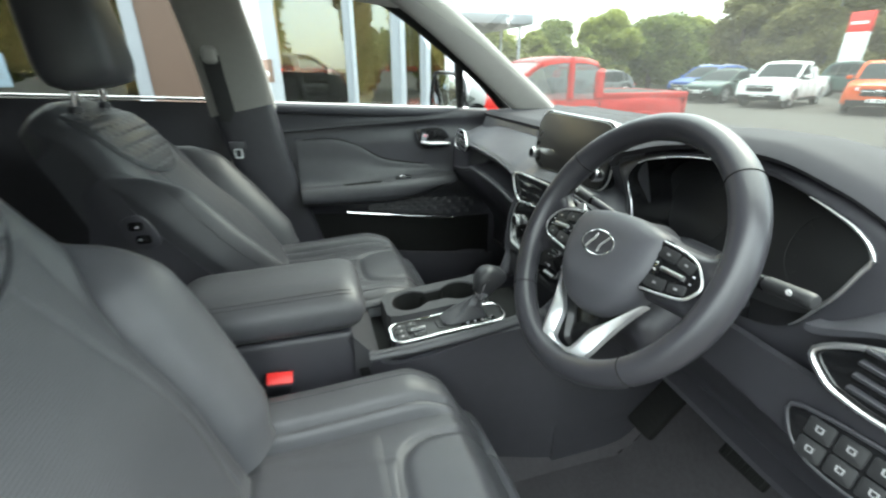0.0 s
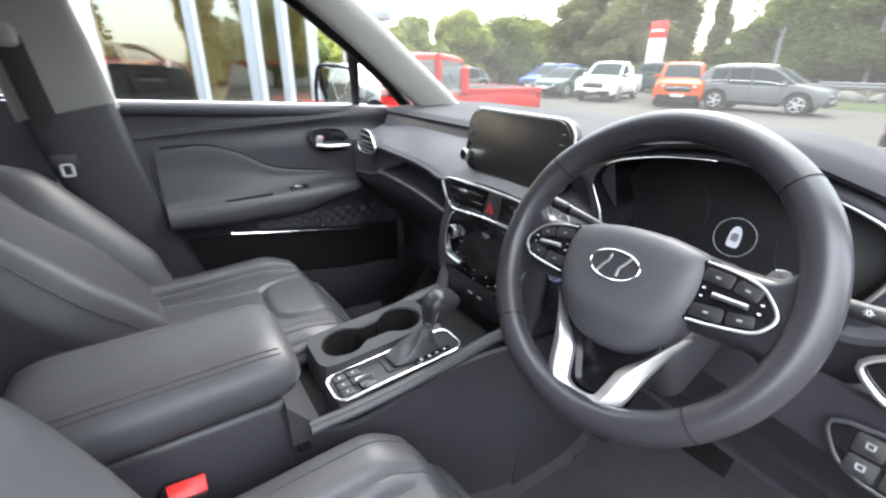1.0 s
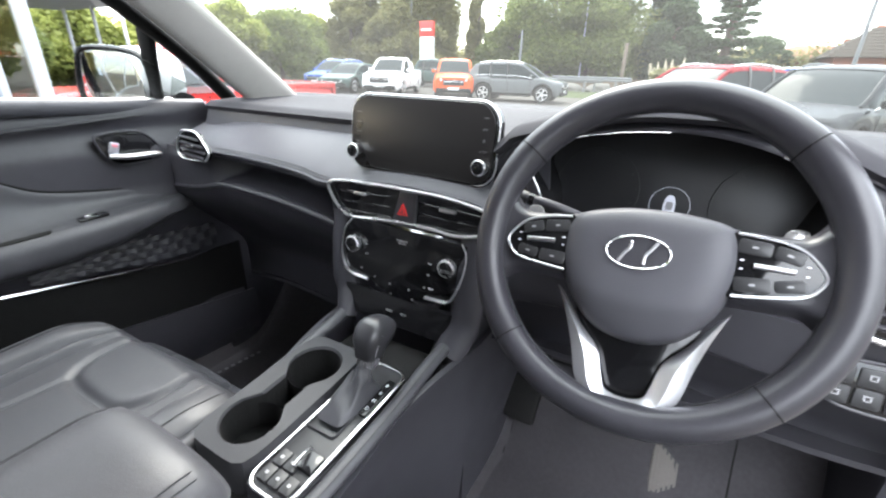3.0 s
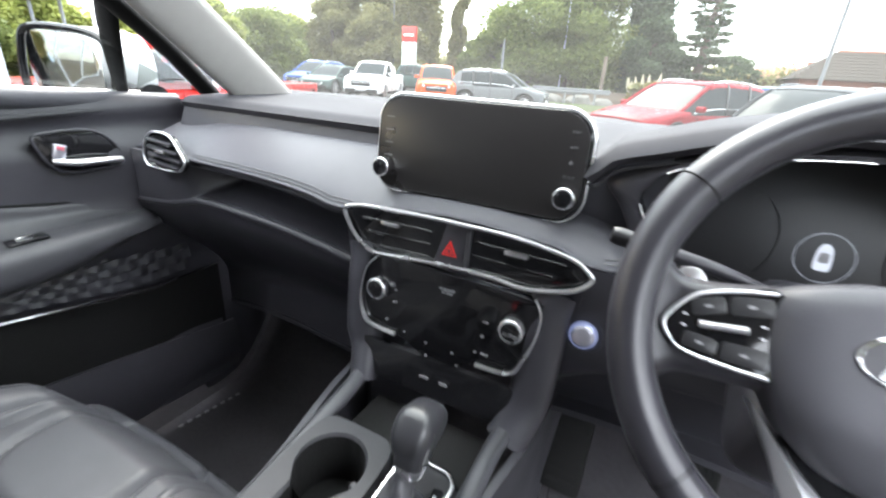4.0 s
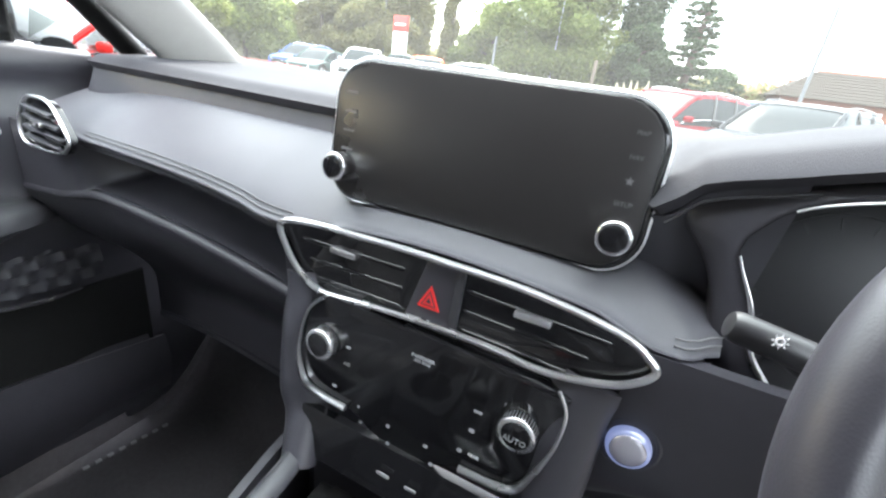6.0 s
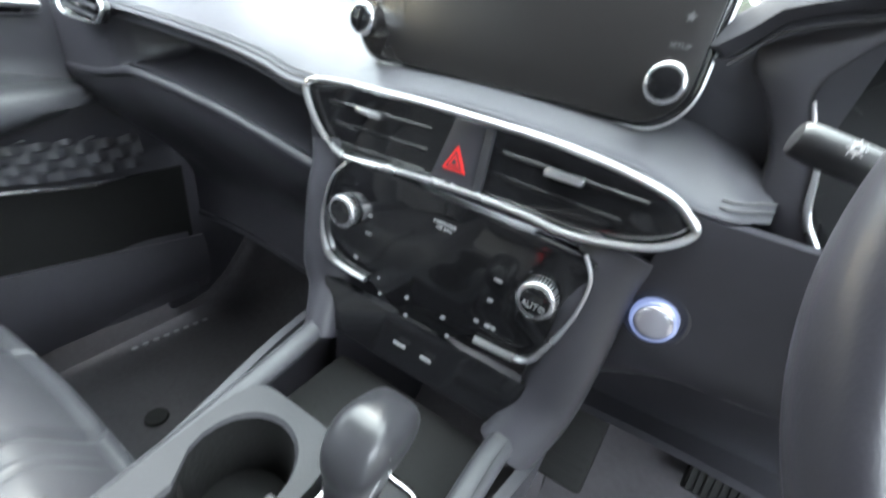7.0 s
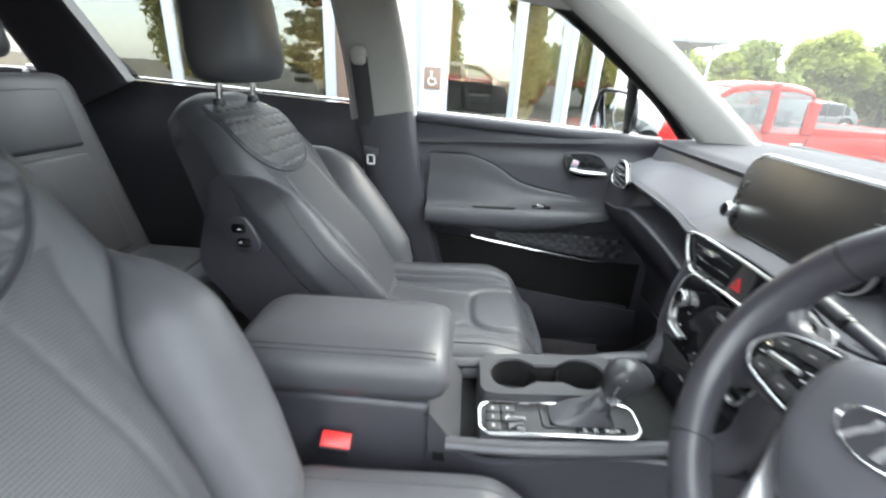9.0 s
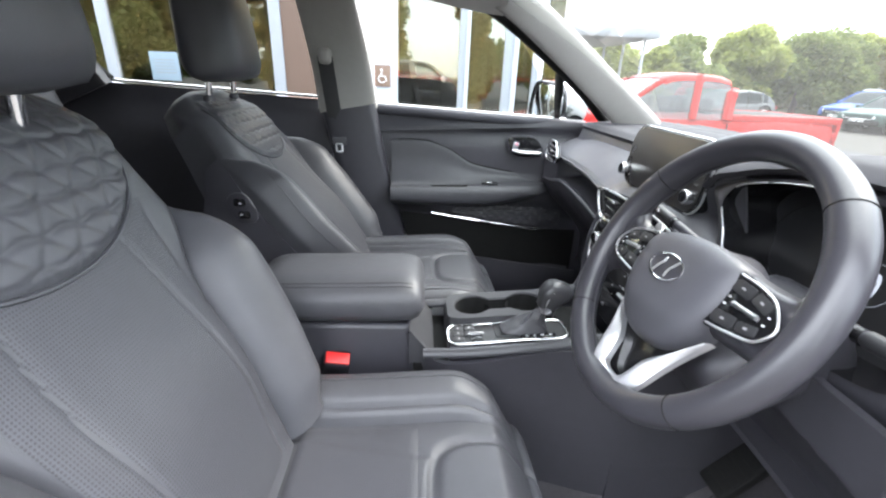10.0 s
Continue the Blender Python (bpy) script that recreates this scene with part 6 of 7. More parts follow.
def build_pedals():
    b = thing("brake_pedal", (0.375, 1.05, 0.61), "black ribbed brake pedal", "pedal")
    m = pose(0, 0, 0.02, 55, 0, 0)
    part("pad", move(box(-0.050, 0.050, -0.032, 0.032, -0.008, 0.008, 0.005, 2), m), M["rubber"], b)
    for i in range(9):
        part("rib", move(box(-0.046 + 0.0105 * i, -0.040 + 0.0105 * i, -0.028, 0.028, 0.007, 0.011), m), M["rubber"], b)
    part("arm", tube([(0, 0.01, 0.03), (0, 0.10, 0.15), (0, 0.14, 0.30)], 0.010, 10), M["steel"], b)
    a = thing("accelerator_pedal", (0.49, 0.99, 0.455), "long black ribbed accelerator pedal", "pedal")
    m = pose(0, 0.0, 0.0, 48, 0, 4)
    part("pad", move(box(-0.030, 0.030, -0.01, 0.215, -0.008, 0.008, 0.006, 2), m), M["pedal"], a)
    for i in range(6):
        part("rib", move(box(-0.025 + 0.0088 * i, -0.020 + 0.0088 * i, 0.01, 0.20, 0.007, 0.0085), m), M["pedal"], a)
    f = thing("foot_rest", (0.168, 1.03, 0.565), "black ribbed foot rest by the console", "foot rest")
    m = pose(0, 0, 0.03, 50, 0, 0)
    part("pad", move(box(-0.038, 0.038, -0.085, 0.085, -0.012, 0.012, 0.008, 2), m), M["rubber"], f)
    for i in range(8):
        part("rib", move(box(-0.030, 0.030, -0.070 + 0.018 * i, -0.062 + 0.018 * i, 0.011, 0.0130), m), M["rubber"], f)


build_pedals()


def build_mirror():
    r = thing("rear_view_mirror", (0.12, 0.60, 1.50), "black frameless rear-view mirror under the headliner", "mirror")
    m = pose(0, 0, 0, 0, 0, 0)
    part("housing", move(box(-0.125, 0.125, -0.020, 0.020, -0.034, 0.034, 0.016, 4), m), M["gloss"], r)
    part("glass", plate(rounded(0.235, 0.056, 0.02), 0.003, 0.001, rear_face(0, -0.020, 0, 0)), M["mirror"], r)
    part("stem", tube([(0, 0.01, 0.02), (0, 0.04, 0.06), (0, 0.03, 0.09)], 0.013, 12), M["plastic"], r)
    part("sensor_pod", move(box(-0.05, 0.05, 0.015, 0.09, 0.030, 0.085, 0.015, 3), m), M["plastic"], r)


build_mirror()


# ---- outside: ground ----
def ground_z(x, y):
    """The car park rises very slightly ahead of the car."""
    return -0.26 + 0.003 * max(-8, min(60, y))


def build_ground():
    xs = [-400, -120, -60, -40, -30, -20, -14, -10, -8, -6, -4, -2, 0, 2, 4, 6, 10, 16, 24, 40, 80, 400]
    ys = [-400, -100, -40, -20, -8, 0, 4, 8, 12, 16, 20, 24, 30, 40, 60, 100, 400]
    bm = bmesh.new()
    g = [[bm.verts.new((x, y, ground_z(x, y))) for y in ys] for x in xs]
    for i in range(len(xs) - 1):
        for j in range(len(ys) - 1):
            bm.faces.new((g[i][j], g[i + 1][j], g[i + 1][j + 1], g[i][j + 1]))
    solo("ground", bm, M["asphalt"], "worn grey-brown asphalt car park", "car park", kind="structure")


build_ground()


def verge(name, x0, x1, y0, y1, rise, mat, label):
    def f(u, v):
        x, y = x0 + (x1 - x0) * u, y0 + (y1 - y0) * v
        return (x, y, ground_z(x, y) + 0.004 + rise * math.sin(math.pi * v) ** 0.5 + 0.04 * noise.noise((x * 0.7, y * 0.7, 0)) * math.sin(math.pi * v))
    return solo(name, sheet(f, 60, 10, 0.0), mat, label, "verge", kind="structure")


verge("verge_grass", -9.0, 30.0, 25.0, 29.0, 0.22, M["grass"], "rough grass verge along the car park")
verge("verge_hedge_foot", -60.0, -20.0, 26.0, 40.0, 0.25, M["grass"], "rough grass under the trees")


# ---- outside: vehicles ----


def wheel_parts(car, x, y, r, sx):
    m = Matrix.Translation((x, y, r)) @ pose(0, 0, 0, 0, 90 * sx, 0)
    ty = part("wheel", cyl(r, r, 0.22, 28, m @ Matrix.Translation((0, 0, -0.20)), 0.03), M["tyre"], car)
    part("rim", cyl(r * 0.66, r * 0.62, 0.012, 24, m @ Matrix.Translation((0, 0, 0.016)), 0.003), M["blackpaint"], ty)
    for k in range(5):
        part("rim_spoke", move(box(-0.035, 0.035, 0.02, r * 0.63, 0.0, 0.02, 0.006), m @ Matrix.Translation((0, 0, 0.016)) @ pose(0, 0, 0, 0, 0, 72 * k)), M["alloy"], ty)
    part("rim_edge", frame_ring([(r * 0.65 * math.cos(radians(a)), r * 0.65 * math.sin(radians(a))) for a in range(0, 360, 15)], 0.016, m @ Matrix.Translation((0, 0, 0.022))), M["alloy"], ty)


def vehicle(name, style, paint, label, x, y, heading, L, W, H, group="parked cars", clad=True, glass="carglass"):
    """A parked vehicle: front along local +y. heading turns it, degrees anticlockwise."""
    c = thing(name, (x, y, ground_z(x, y)), label, style if style in ("van",) else ("pickup" if style == "pickup" else "car"), group, rz=heading)
    hw = W / 2
    y0, y1 = -L / 2, L / 2
    r = 0.37 if style != "van" else 0.34
    belt = H * (0.65 if style == "pickup" else 0.63)
    sill = 0.30
    P = M[paint]

    def shoulder(yy):
        t = (yy - y0) / L
        if style == "pickup":
            return belt - 0.04 - 0.10 * sstep(0.80, 1.0, t)
        if style == "van":
            return belt * 0.85 - 0.12 * sstep(0.90, 1.0, t)
        return belt - 0.16 * sstep(0.70, 1.0, t) ** 1.3 - 0.06 * sstep(0.06, 0.0, t)
    rings = []
    N = 44
    for i in range(N + 1):
        t = i / N
        yy = y0 + L * t
        e = min(1, min(t, 1 - t) / 0.07)
        k = math.sqrt(max(0.0, 1 - (1 - e) ** 2))
        w = hw * (0.80 + 0.20 * k)
        zt = shoulder(yy) - 0.10 * (1 - k) * (0.6 if style != "pickup" or t > 0.5 else 0.0)
        zb = sill + 0.12 * (1 - k)
        for yw in (y0 + L * 0.19, y1 - L * 0.185):
            dd = abs(yy - yw)
            if dd < r + 0.06:
                zb = max(zb, r + math.sqrt((r + 0.06) ** 2 - dd * dd) - 0.02)
        zb = min(zb, zt - 0.05)
        bow = 0.03 * math.sin(math.pi * t)
        ring = []
        for fx, fz in ((-0.93, 0.0), (-1.0, 0.15), (-1.0, 0.55), (-0.985, 0.78), (-0.93, 0.93), (-0.80, 1.0), (-0.4, 1.025), (0, 1.03), (0.4, 1.025), (0.80, 1.0), (0.93, 0.93), (0.985, 0.78), (1.0, 0.55), (1.0, 0.15), (0.93, 0.0)):
            ring.append((fx * w, yy, zb + (zt - zb) * fz + (bow if fz > 0.9 else 0)))
        rings.append(ring)
    body = part("body", loft(rings), P, c, "", angle=50)
    if clad:
        for yw in (y0 + L * 0.19, y1 - L * 0.185):
            for sx in (-1, 1):
                arch = [(sx * (hw + 0.004), yw + (r + 0.07) * math.cos(radians(a)), r + (r + 0.07) * math.sin(radians(a))) for a in range(0, 181, 12)]
                part("wheel_arch", tube(arch, 0.035, 8), M["rubber"] if style != "pickup" else P, body)
        for sx in (-1, 1):
            part("sill_trim", box(sx * hw - 0.03, sx * hw + 0.03, y0 + L * 0.30, y1 - L * 0.30, 0.27, 0.40, 0.015), M["rubber"], body)
    # wheels
    for yw in (y0 + L * 0.19, y1 - L * 0.185):
        for sx in (-1, 1):
            wheel_parts(c, sx * (hw - 0.04), yw, r, sx)
    # cabin: sections along the car under a curved roofline
    van = style == "van"
    zb = (belt if not van else belt * 0.85) - 0.08
    LINES = {
        "pickup": [(-0.142, belt - 0.02), (-0.135, H * 0.90), (-0.122, H * 0.968), (-0.06, H * 0.998), (0.0, H), (0.055, H * 0.985), (0.085, H * 0.955), (0.235, belt - 0.03)],
        "van": [(-0.498, belt), (-0.490, H * 0.93), (-0.46, H * 0.99), (0.10, H), (0.20, H * 0.985), (0.25, H * 0.95), (0.43, belt * 0.86)],
        "saloon": [(-0.470, belt - 0.03), (-0.37, H * 0.86), (-0.27, H * 0.955), (-0.10, H), (0.0, H * 0.985), (0.04, H * 0.955), (0.275, belt - 0.06)],
    }
    line = LINES.get(style, [(-0.492, belt - 0.02), (-0.455, H * 0.82), (-0.405, H * 0.945), (-0.28, H * 0.985), (-0.10, H), (0.03, H * 0.985), (0.070, H * 0.955), (0.285, belt - 0.05)])
    ends = (line[0][0], line[-1][0])
    roof_ends = (line[2][0], line[-2][0])
    SEC = ((1.0, 0.0), (1.0, 0.25), (1.0, 0.5), (0.995, 0.72), (0.98, 0.86), (0.94, 0.945), (0.82, 0.985), (0.45, 1.008), (0.0, 1.014))

    def cabin(f, k, grow=0.0):
        """Point k of the section at the fraction f of the length, on the side +x."""
        zt = curve_at(line, f)
        fx, fz = SEC[k]
        z = zb + max(0.03, zt - zb) * fz
        near = min(1.0, min(f - ends[0], ends[1] - f) / 0.10)
        wide = hw * (0.955 - 0.05 * (1 - near) ** 2 if not van else 0.985)
        lean_in = (0.20 if not van else 0.08) * (z - zb) / (H - zb)
        bow = 0.035 * (1 - (fx * 1.0) ** 2) * (1 if f > 0 else -1) * (1 - near)
        return Vector((wide * (1 - lean_in) * fx + grow * (1 if fx else 0), f * L + bow, z + grow * (fz > 0.9)))

    def shell(f0, f1, k0, k1, grow, n=26, both=True):
        rows = []
        for i in range(n + 1):
            f = f0 + (f1 - f0) * i / n
            half = [cabin(f, k, grow) for k in range(k0, k1 + 1)]
            rows.append(half + [Vector((-p.x, p.y, p.z)) for p in (half[::-1][1:] if k1 == 8 else half[::-1])] if both else half)
        return rows
    part("windows", loft(shell(ends[0], ends[1], 0, 8, 0.0, 48)), P if van else M[glass], c, "tinted windows", angle=50)
    if glass == "cabglass":
        part("cabin_floor", box(-hw * 0.85, hw * 0.85, -0.13 * L, 0.20 * L, zb - 0.02, zb + 0.03), M["rubber"], c)
        for sx in (-1, 1):
            for f in (-0.09, 0.035):
                part("seat_back", move(box(-0.24, 0.24, -0.07, 0.07, 0.0, 0.34, 0.05, 3), Matrix.Translation((sx * 0.38, f * L, zb))), M["rubber"], c)
    roof_paint = M["blackpaint"] if style == "suv_black_roof" else P
    part("roof", loft(shell(roof_ends[0] - 0.01, roof_ends[1] + 0.004, 4, 8, 0.014)), roof_paint, c, angle=50)
    for sx in (-1, 1):
        def side_line(pts, rad, mat, name):
            part(name, tube([Vector((sx * p.x, p.y, p.z)) for p in pts], rad, 8), mat, c)
        side_line([cabin(roof_ends[1] + (ends[1] - 0.01 - roof_ends[1]) * i / 8, 5, 0.0) for i in range(9)], 0.045, P, "pillar")
        if style == "pickup":
            posts = ((-0.118, 0.085, P), (-0.005, 0.060, P))
        elif van:
            posts = ()
        elif style == "saloon":
            posts = ((-0.06, 0.035, M["gloss"]), (-0.26, 0.05, P))
        else:
            posts = ((-0.05, 0.035, M["gloss"]), (-0.235, 0.035, M["gloss"]))
        for f, rad, mat in posts:
            side_line([cabin(f - 0.02 * k / 5, k, 0.004) for k in range(6)], rad, mat, "pillar")
        if style not in ("pickup", "van"):
            f0, f1 = (-0.475, -0.375) if style != "saloon" else (-0.455, -0.345)
            rows = [[Vector((sx * p.x, p.y, p.z)) for p in r_] for r_ in shell(f0, f1, 0, 5, 0.010, 8, False)]
            part("rear_quarter", loft(rows, False, False), P, c, angle=50)
        side_line([cabin(ends[0] + 0.03 + (ends[1] - 0.05 - ends[0]) * i / 12, 1 if style != "van" else 0, 0.008) + Vector((0, 0, -0.03)) for i in range(13)], 0.013, M["chrome"] if style in ("suv", "suv_black_roof") else M["gloss"], "window_trim")
        # shut lines of the doors
        for f in ((-0.118, 0.040, 0.205) if style == "pickup" else (-0.235, -0.045, 0.185)):
            if not van:
                part("door_seam", box(sx * hw - 0.010, sx * hw + 0.0035, f * L - 0.006, f * L + 0.006, 0.42, belt - 0.12), M["rubber"], body)
        mp = cabin(0.165 if style == "pickup" else (0.20 if not van else 0.30), 1)
        part("wing_mirror", move(box(-0.10, 0.10, -0.06, 0.06, -0.065, 0.065, 0.04, 3), Matrix.Translation((sx * (mp.x + 0.14), mp.y, belt + 0.05))), P, c)
        if not van:
            for f in ((-0.09, 0.075) if style == "pickup" else (-0.195, -0.005)):
                part("door_handle", box(sx * (hw + 0.010) - 0.012, sx * (hw + 0.010) + 0.012, f * L - 0.09, f * L + 0.09, belt - 0.24, belt - 0.205, 0.008), M["chrome"] if style == "pickup" else P, c)
        if style in ("suv", "suv_black_roof"):
            part("roof_rail", tube([Vector((sx * hw * 0.70, L * (-0.37 + 0.40 * q / 8), curve_at(line, -0.37 + 0.40 * q / 8) + 0.005 + 0.03 * math.sin(math.pi * q / 8) ** 0.4)) for q in range(9)], 0.016, 8), M["satin"] if paint != "blackpaint" else M["gloss"], c)
    if van:
        rows = [[cabin(f, k, 0.010) for k in range(1, 9)] for f in [0.265 + 0.14 * i / 8 for i in range(9)]]
        part("windscreen", loft([r_ + [Vector((-p.x, p.y, p.z)) for p in r_[::-1][1:]] for r_ in rows], False, False), M["carglass"], c)
        for sx in (-1, 1):
            rows = [[Vector((sx * p.x, p.y, p.z)) for p in (cabin(f, k, 0.010) for k in range(2, 5))] for f in (0.10, 0.15, 0.20, 0.235)]
            part("door_window", loft(rows, False, False), M["carglass"], c)
    # wipers' scuttle, grille, lamps, bumper
    zf = shoulder(y1 - 0.05) - 0.10
    gw = hw * (0.62 if style != "pickup" else 0.52)
    part("grille", move(box(-gw, gw, -0.03, 0.03, -0.14, 0.10, 0.03, 2), Matrix.Translation((0, y1 - 0.015, zf - 0.16))), M["gloss"], c, "black grille")
    for k in range(4):
        part("grille_bar", move(box(-gw * 0.95, gw * 0.95, -0.01, 0.012, -0.010, 0.010, 0.004), Matrix.Translation((0, y1 + 0.017, zf - 0.25 + 0.06 * k))), M["greyplastic"] if k != 2 else M["satin"], c)
    part("emblem", plate([(0.085 * math.cos(radians(q)), 0.045 * math.sin(radians(q))) for q in range(0, 360, 20)], 0.01, 0.002, Matrix.Translation((0, y1 + 0.022, zf - 0.12)) @ pose(0, 0, 0, 90, 0, 180)), M["chrome"], c)
    part("lower_bumper", move(box(-hw * 0.86, hw * 0.86, -0.05, 0.04, -0.11, 0.10, 0.04, 2), Matrix.Translation((0, y1 - 0.02, 0.42))), M["rubber"], c)
    part("number_plate", move(box(-0.26, 0.26, 0, 0.012, -0.055, 0.055, 0.004), Matrix.Translation((0, y1 + 0.022, 0.50))), M["signwhite"], c, "white plate with plain bars")
    for k in range(7):
        if k != 4:
            part("plate_bar", move(box(-0.022, 0.022, 0, 0.004, -0.036, 0.036), Matrix.Translation((-0.20 + 0.067 * k, y1 + 0.032, 0.50))), M["plastic"], c)
    for sx in (-1, 1):
        part("headlamp", move(box(-0.16, 0.16, -0.10, 0.05, -0.055, 0.055, 0.03, 3), Matrix.Translation((sx * hw * 0.72, y1 - 0.075, zf - 0.05)) @ pose(0, 0, 0, 0, -6 * sx, -24 * sx)), M["lamp"], c, "clear headlamp")
        part("fog_lamp", move(box(-0.09, 0.09, -0.03, 0.03, -0.06, 0.06, 0.02, 2), Matrix.Translation((sx * hw * 0.76, y1 - 0.07, 0.55)) @ pose(0, 0, 0, 0, 0, -24 * sx)), M["gloss"], c)
        zt = shoulder(y0 + 0.05) - 0.14
        part("tail_lamp", move(box(-0.12, 0.12, -0.05, 0.06, -0.075, 0.075, 0.03, 3), Matrix.Translation((sx * hw * 0.80, y0 + 0.05, zt - (0.10 if style == "pickup" else 0)))), M["tail"], c, "red tail lamp")
    part("rear_bumper", move(box(-hw * 0.84, hw * 0.84, -0.05, 0.05, -0.12, 0.12, 0.04, 2), Matrix.Translation((0, y0 + 0.0, 0.45))), M["rubber"] if style != "pickup" else M["satin"], c)
    part("rear_plate", move(box(-0.26, 0.26, -0.012, 0, -0.055, 0.055, 0.004), Matrix.Translation((0, y0 - 0.02, 0.86))), M["signwhite"], c)
    if style == "pickup":
        by0, by1 = y0 + 0.06, -0.135 * L
        part("load_liner", box(-hw * 0.80, hw * 0.80, by0 + 0.05, by1 - 0.02, belt - 0.40, belt + 0.012, 0.01), M["rubber"], c, "black load cover")
        for sx in (-1, 1):
            part("bed_rail", box(sx * hw * 0.90 - 0.045, sx * hw * 0.90 + 0.045, by0, by1, belt - 0.09, belt + 0.02, 0.02), P, c)
        part("tailgate", box(-hw * 0.92, hw * 0.92, y0 - 0.012, y0 + 0.06, 0.55, belt + 0.02, 0.02), P, c)
    return c


# red pickup in front of the showroom, nose to the rear of our car
vehicle("pickup", "pickup", "redpaint", "bright red double-cab pickup truck", -7.25, 4.72, 180, 5.28, 1.88, 1.76, glass="cabglass")
vehicle("pickup", "pickup", "whitepaint", "white double-cab pickup truck", -14.6, 20.6, 200, 5.28, 1.88, 1.80)
vehicle("pickup", "pickup", "orangepaint", "orange-red double-cab pickup truck", -11.2, 21.2, 208, 5.28, 1.88, 1.80)
vehicle("car", "suv", "greypaint", "metallic grey family SUV side on", -7.6, 20.8, -84, 4.45, 1.89, 1.70)
vehicle("car", "suv", "winepaint", "dark red SUV with black grille", 0.25, 12.65, 145, 4.5, 1.87, 1.66)
vehicle("car", "suv", "blackpaint", "black SUV with large grille", 2.45, 11.3, 150, 4.77, 1.89, 1.68)
vehicle("car", "suv", "bluepaint", "blue SUV in the parked row", -19.5, 21.5, 188, 4.4, 1.85, 1.66)
vehicle("car", "saloon", "greenpaint", "dark green car in the parked row", -17.2, 20.2, 192, 4.4, 1.82, 1.50)
vehicle("car", "suv", "greenpaint", "dark green SUV behind the pickups", -16.5, 29.0, 250, 4.8, 1.9, 1.85)
vehicle("van", "van", "whitepaint", "small white panel van on the road", -15.0, 40.5, -85, 4.4, 1.8, 1.85)
vehicle("car", "saloon", "whitepaint", "white car behind the dark SUVs", 3.2, 16.2, 150, 4.4, 1.8, 1.60)
vehicle("car", "suv", "bluepaint", "dark SUV by the verge", 4.2, 27.0, -80, 4.6, 1.85, 1.7)
vehicle("car", "saloon", "greypaint", "grey saloon far behind the pickup", -20.5, 15.0, 195, 4.5, 1.8, 1.45)
# cars inside the showroom
for (cx, cy, h, pt, lb) in ((-9.6, -0.1, 100, "redpaint", "red showroom car behind glass"), (-10.6, 2.8, 80, "winepaint", "dark red showroom car behind glass"), (-9.8, -4.3, 95, "blackpaint", "black showroom car behind glass")):
    vehicle("car", "suv", pt, lb, cx, cy, h, 4.4, 1.85, 1.62, "showroom cars")


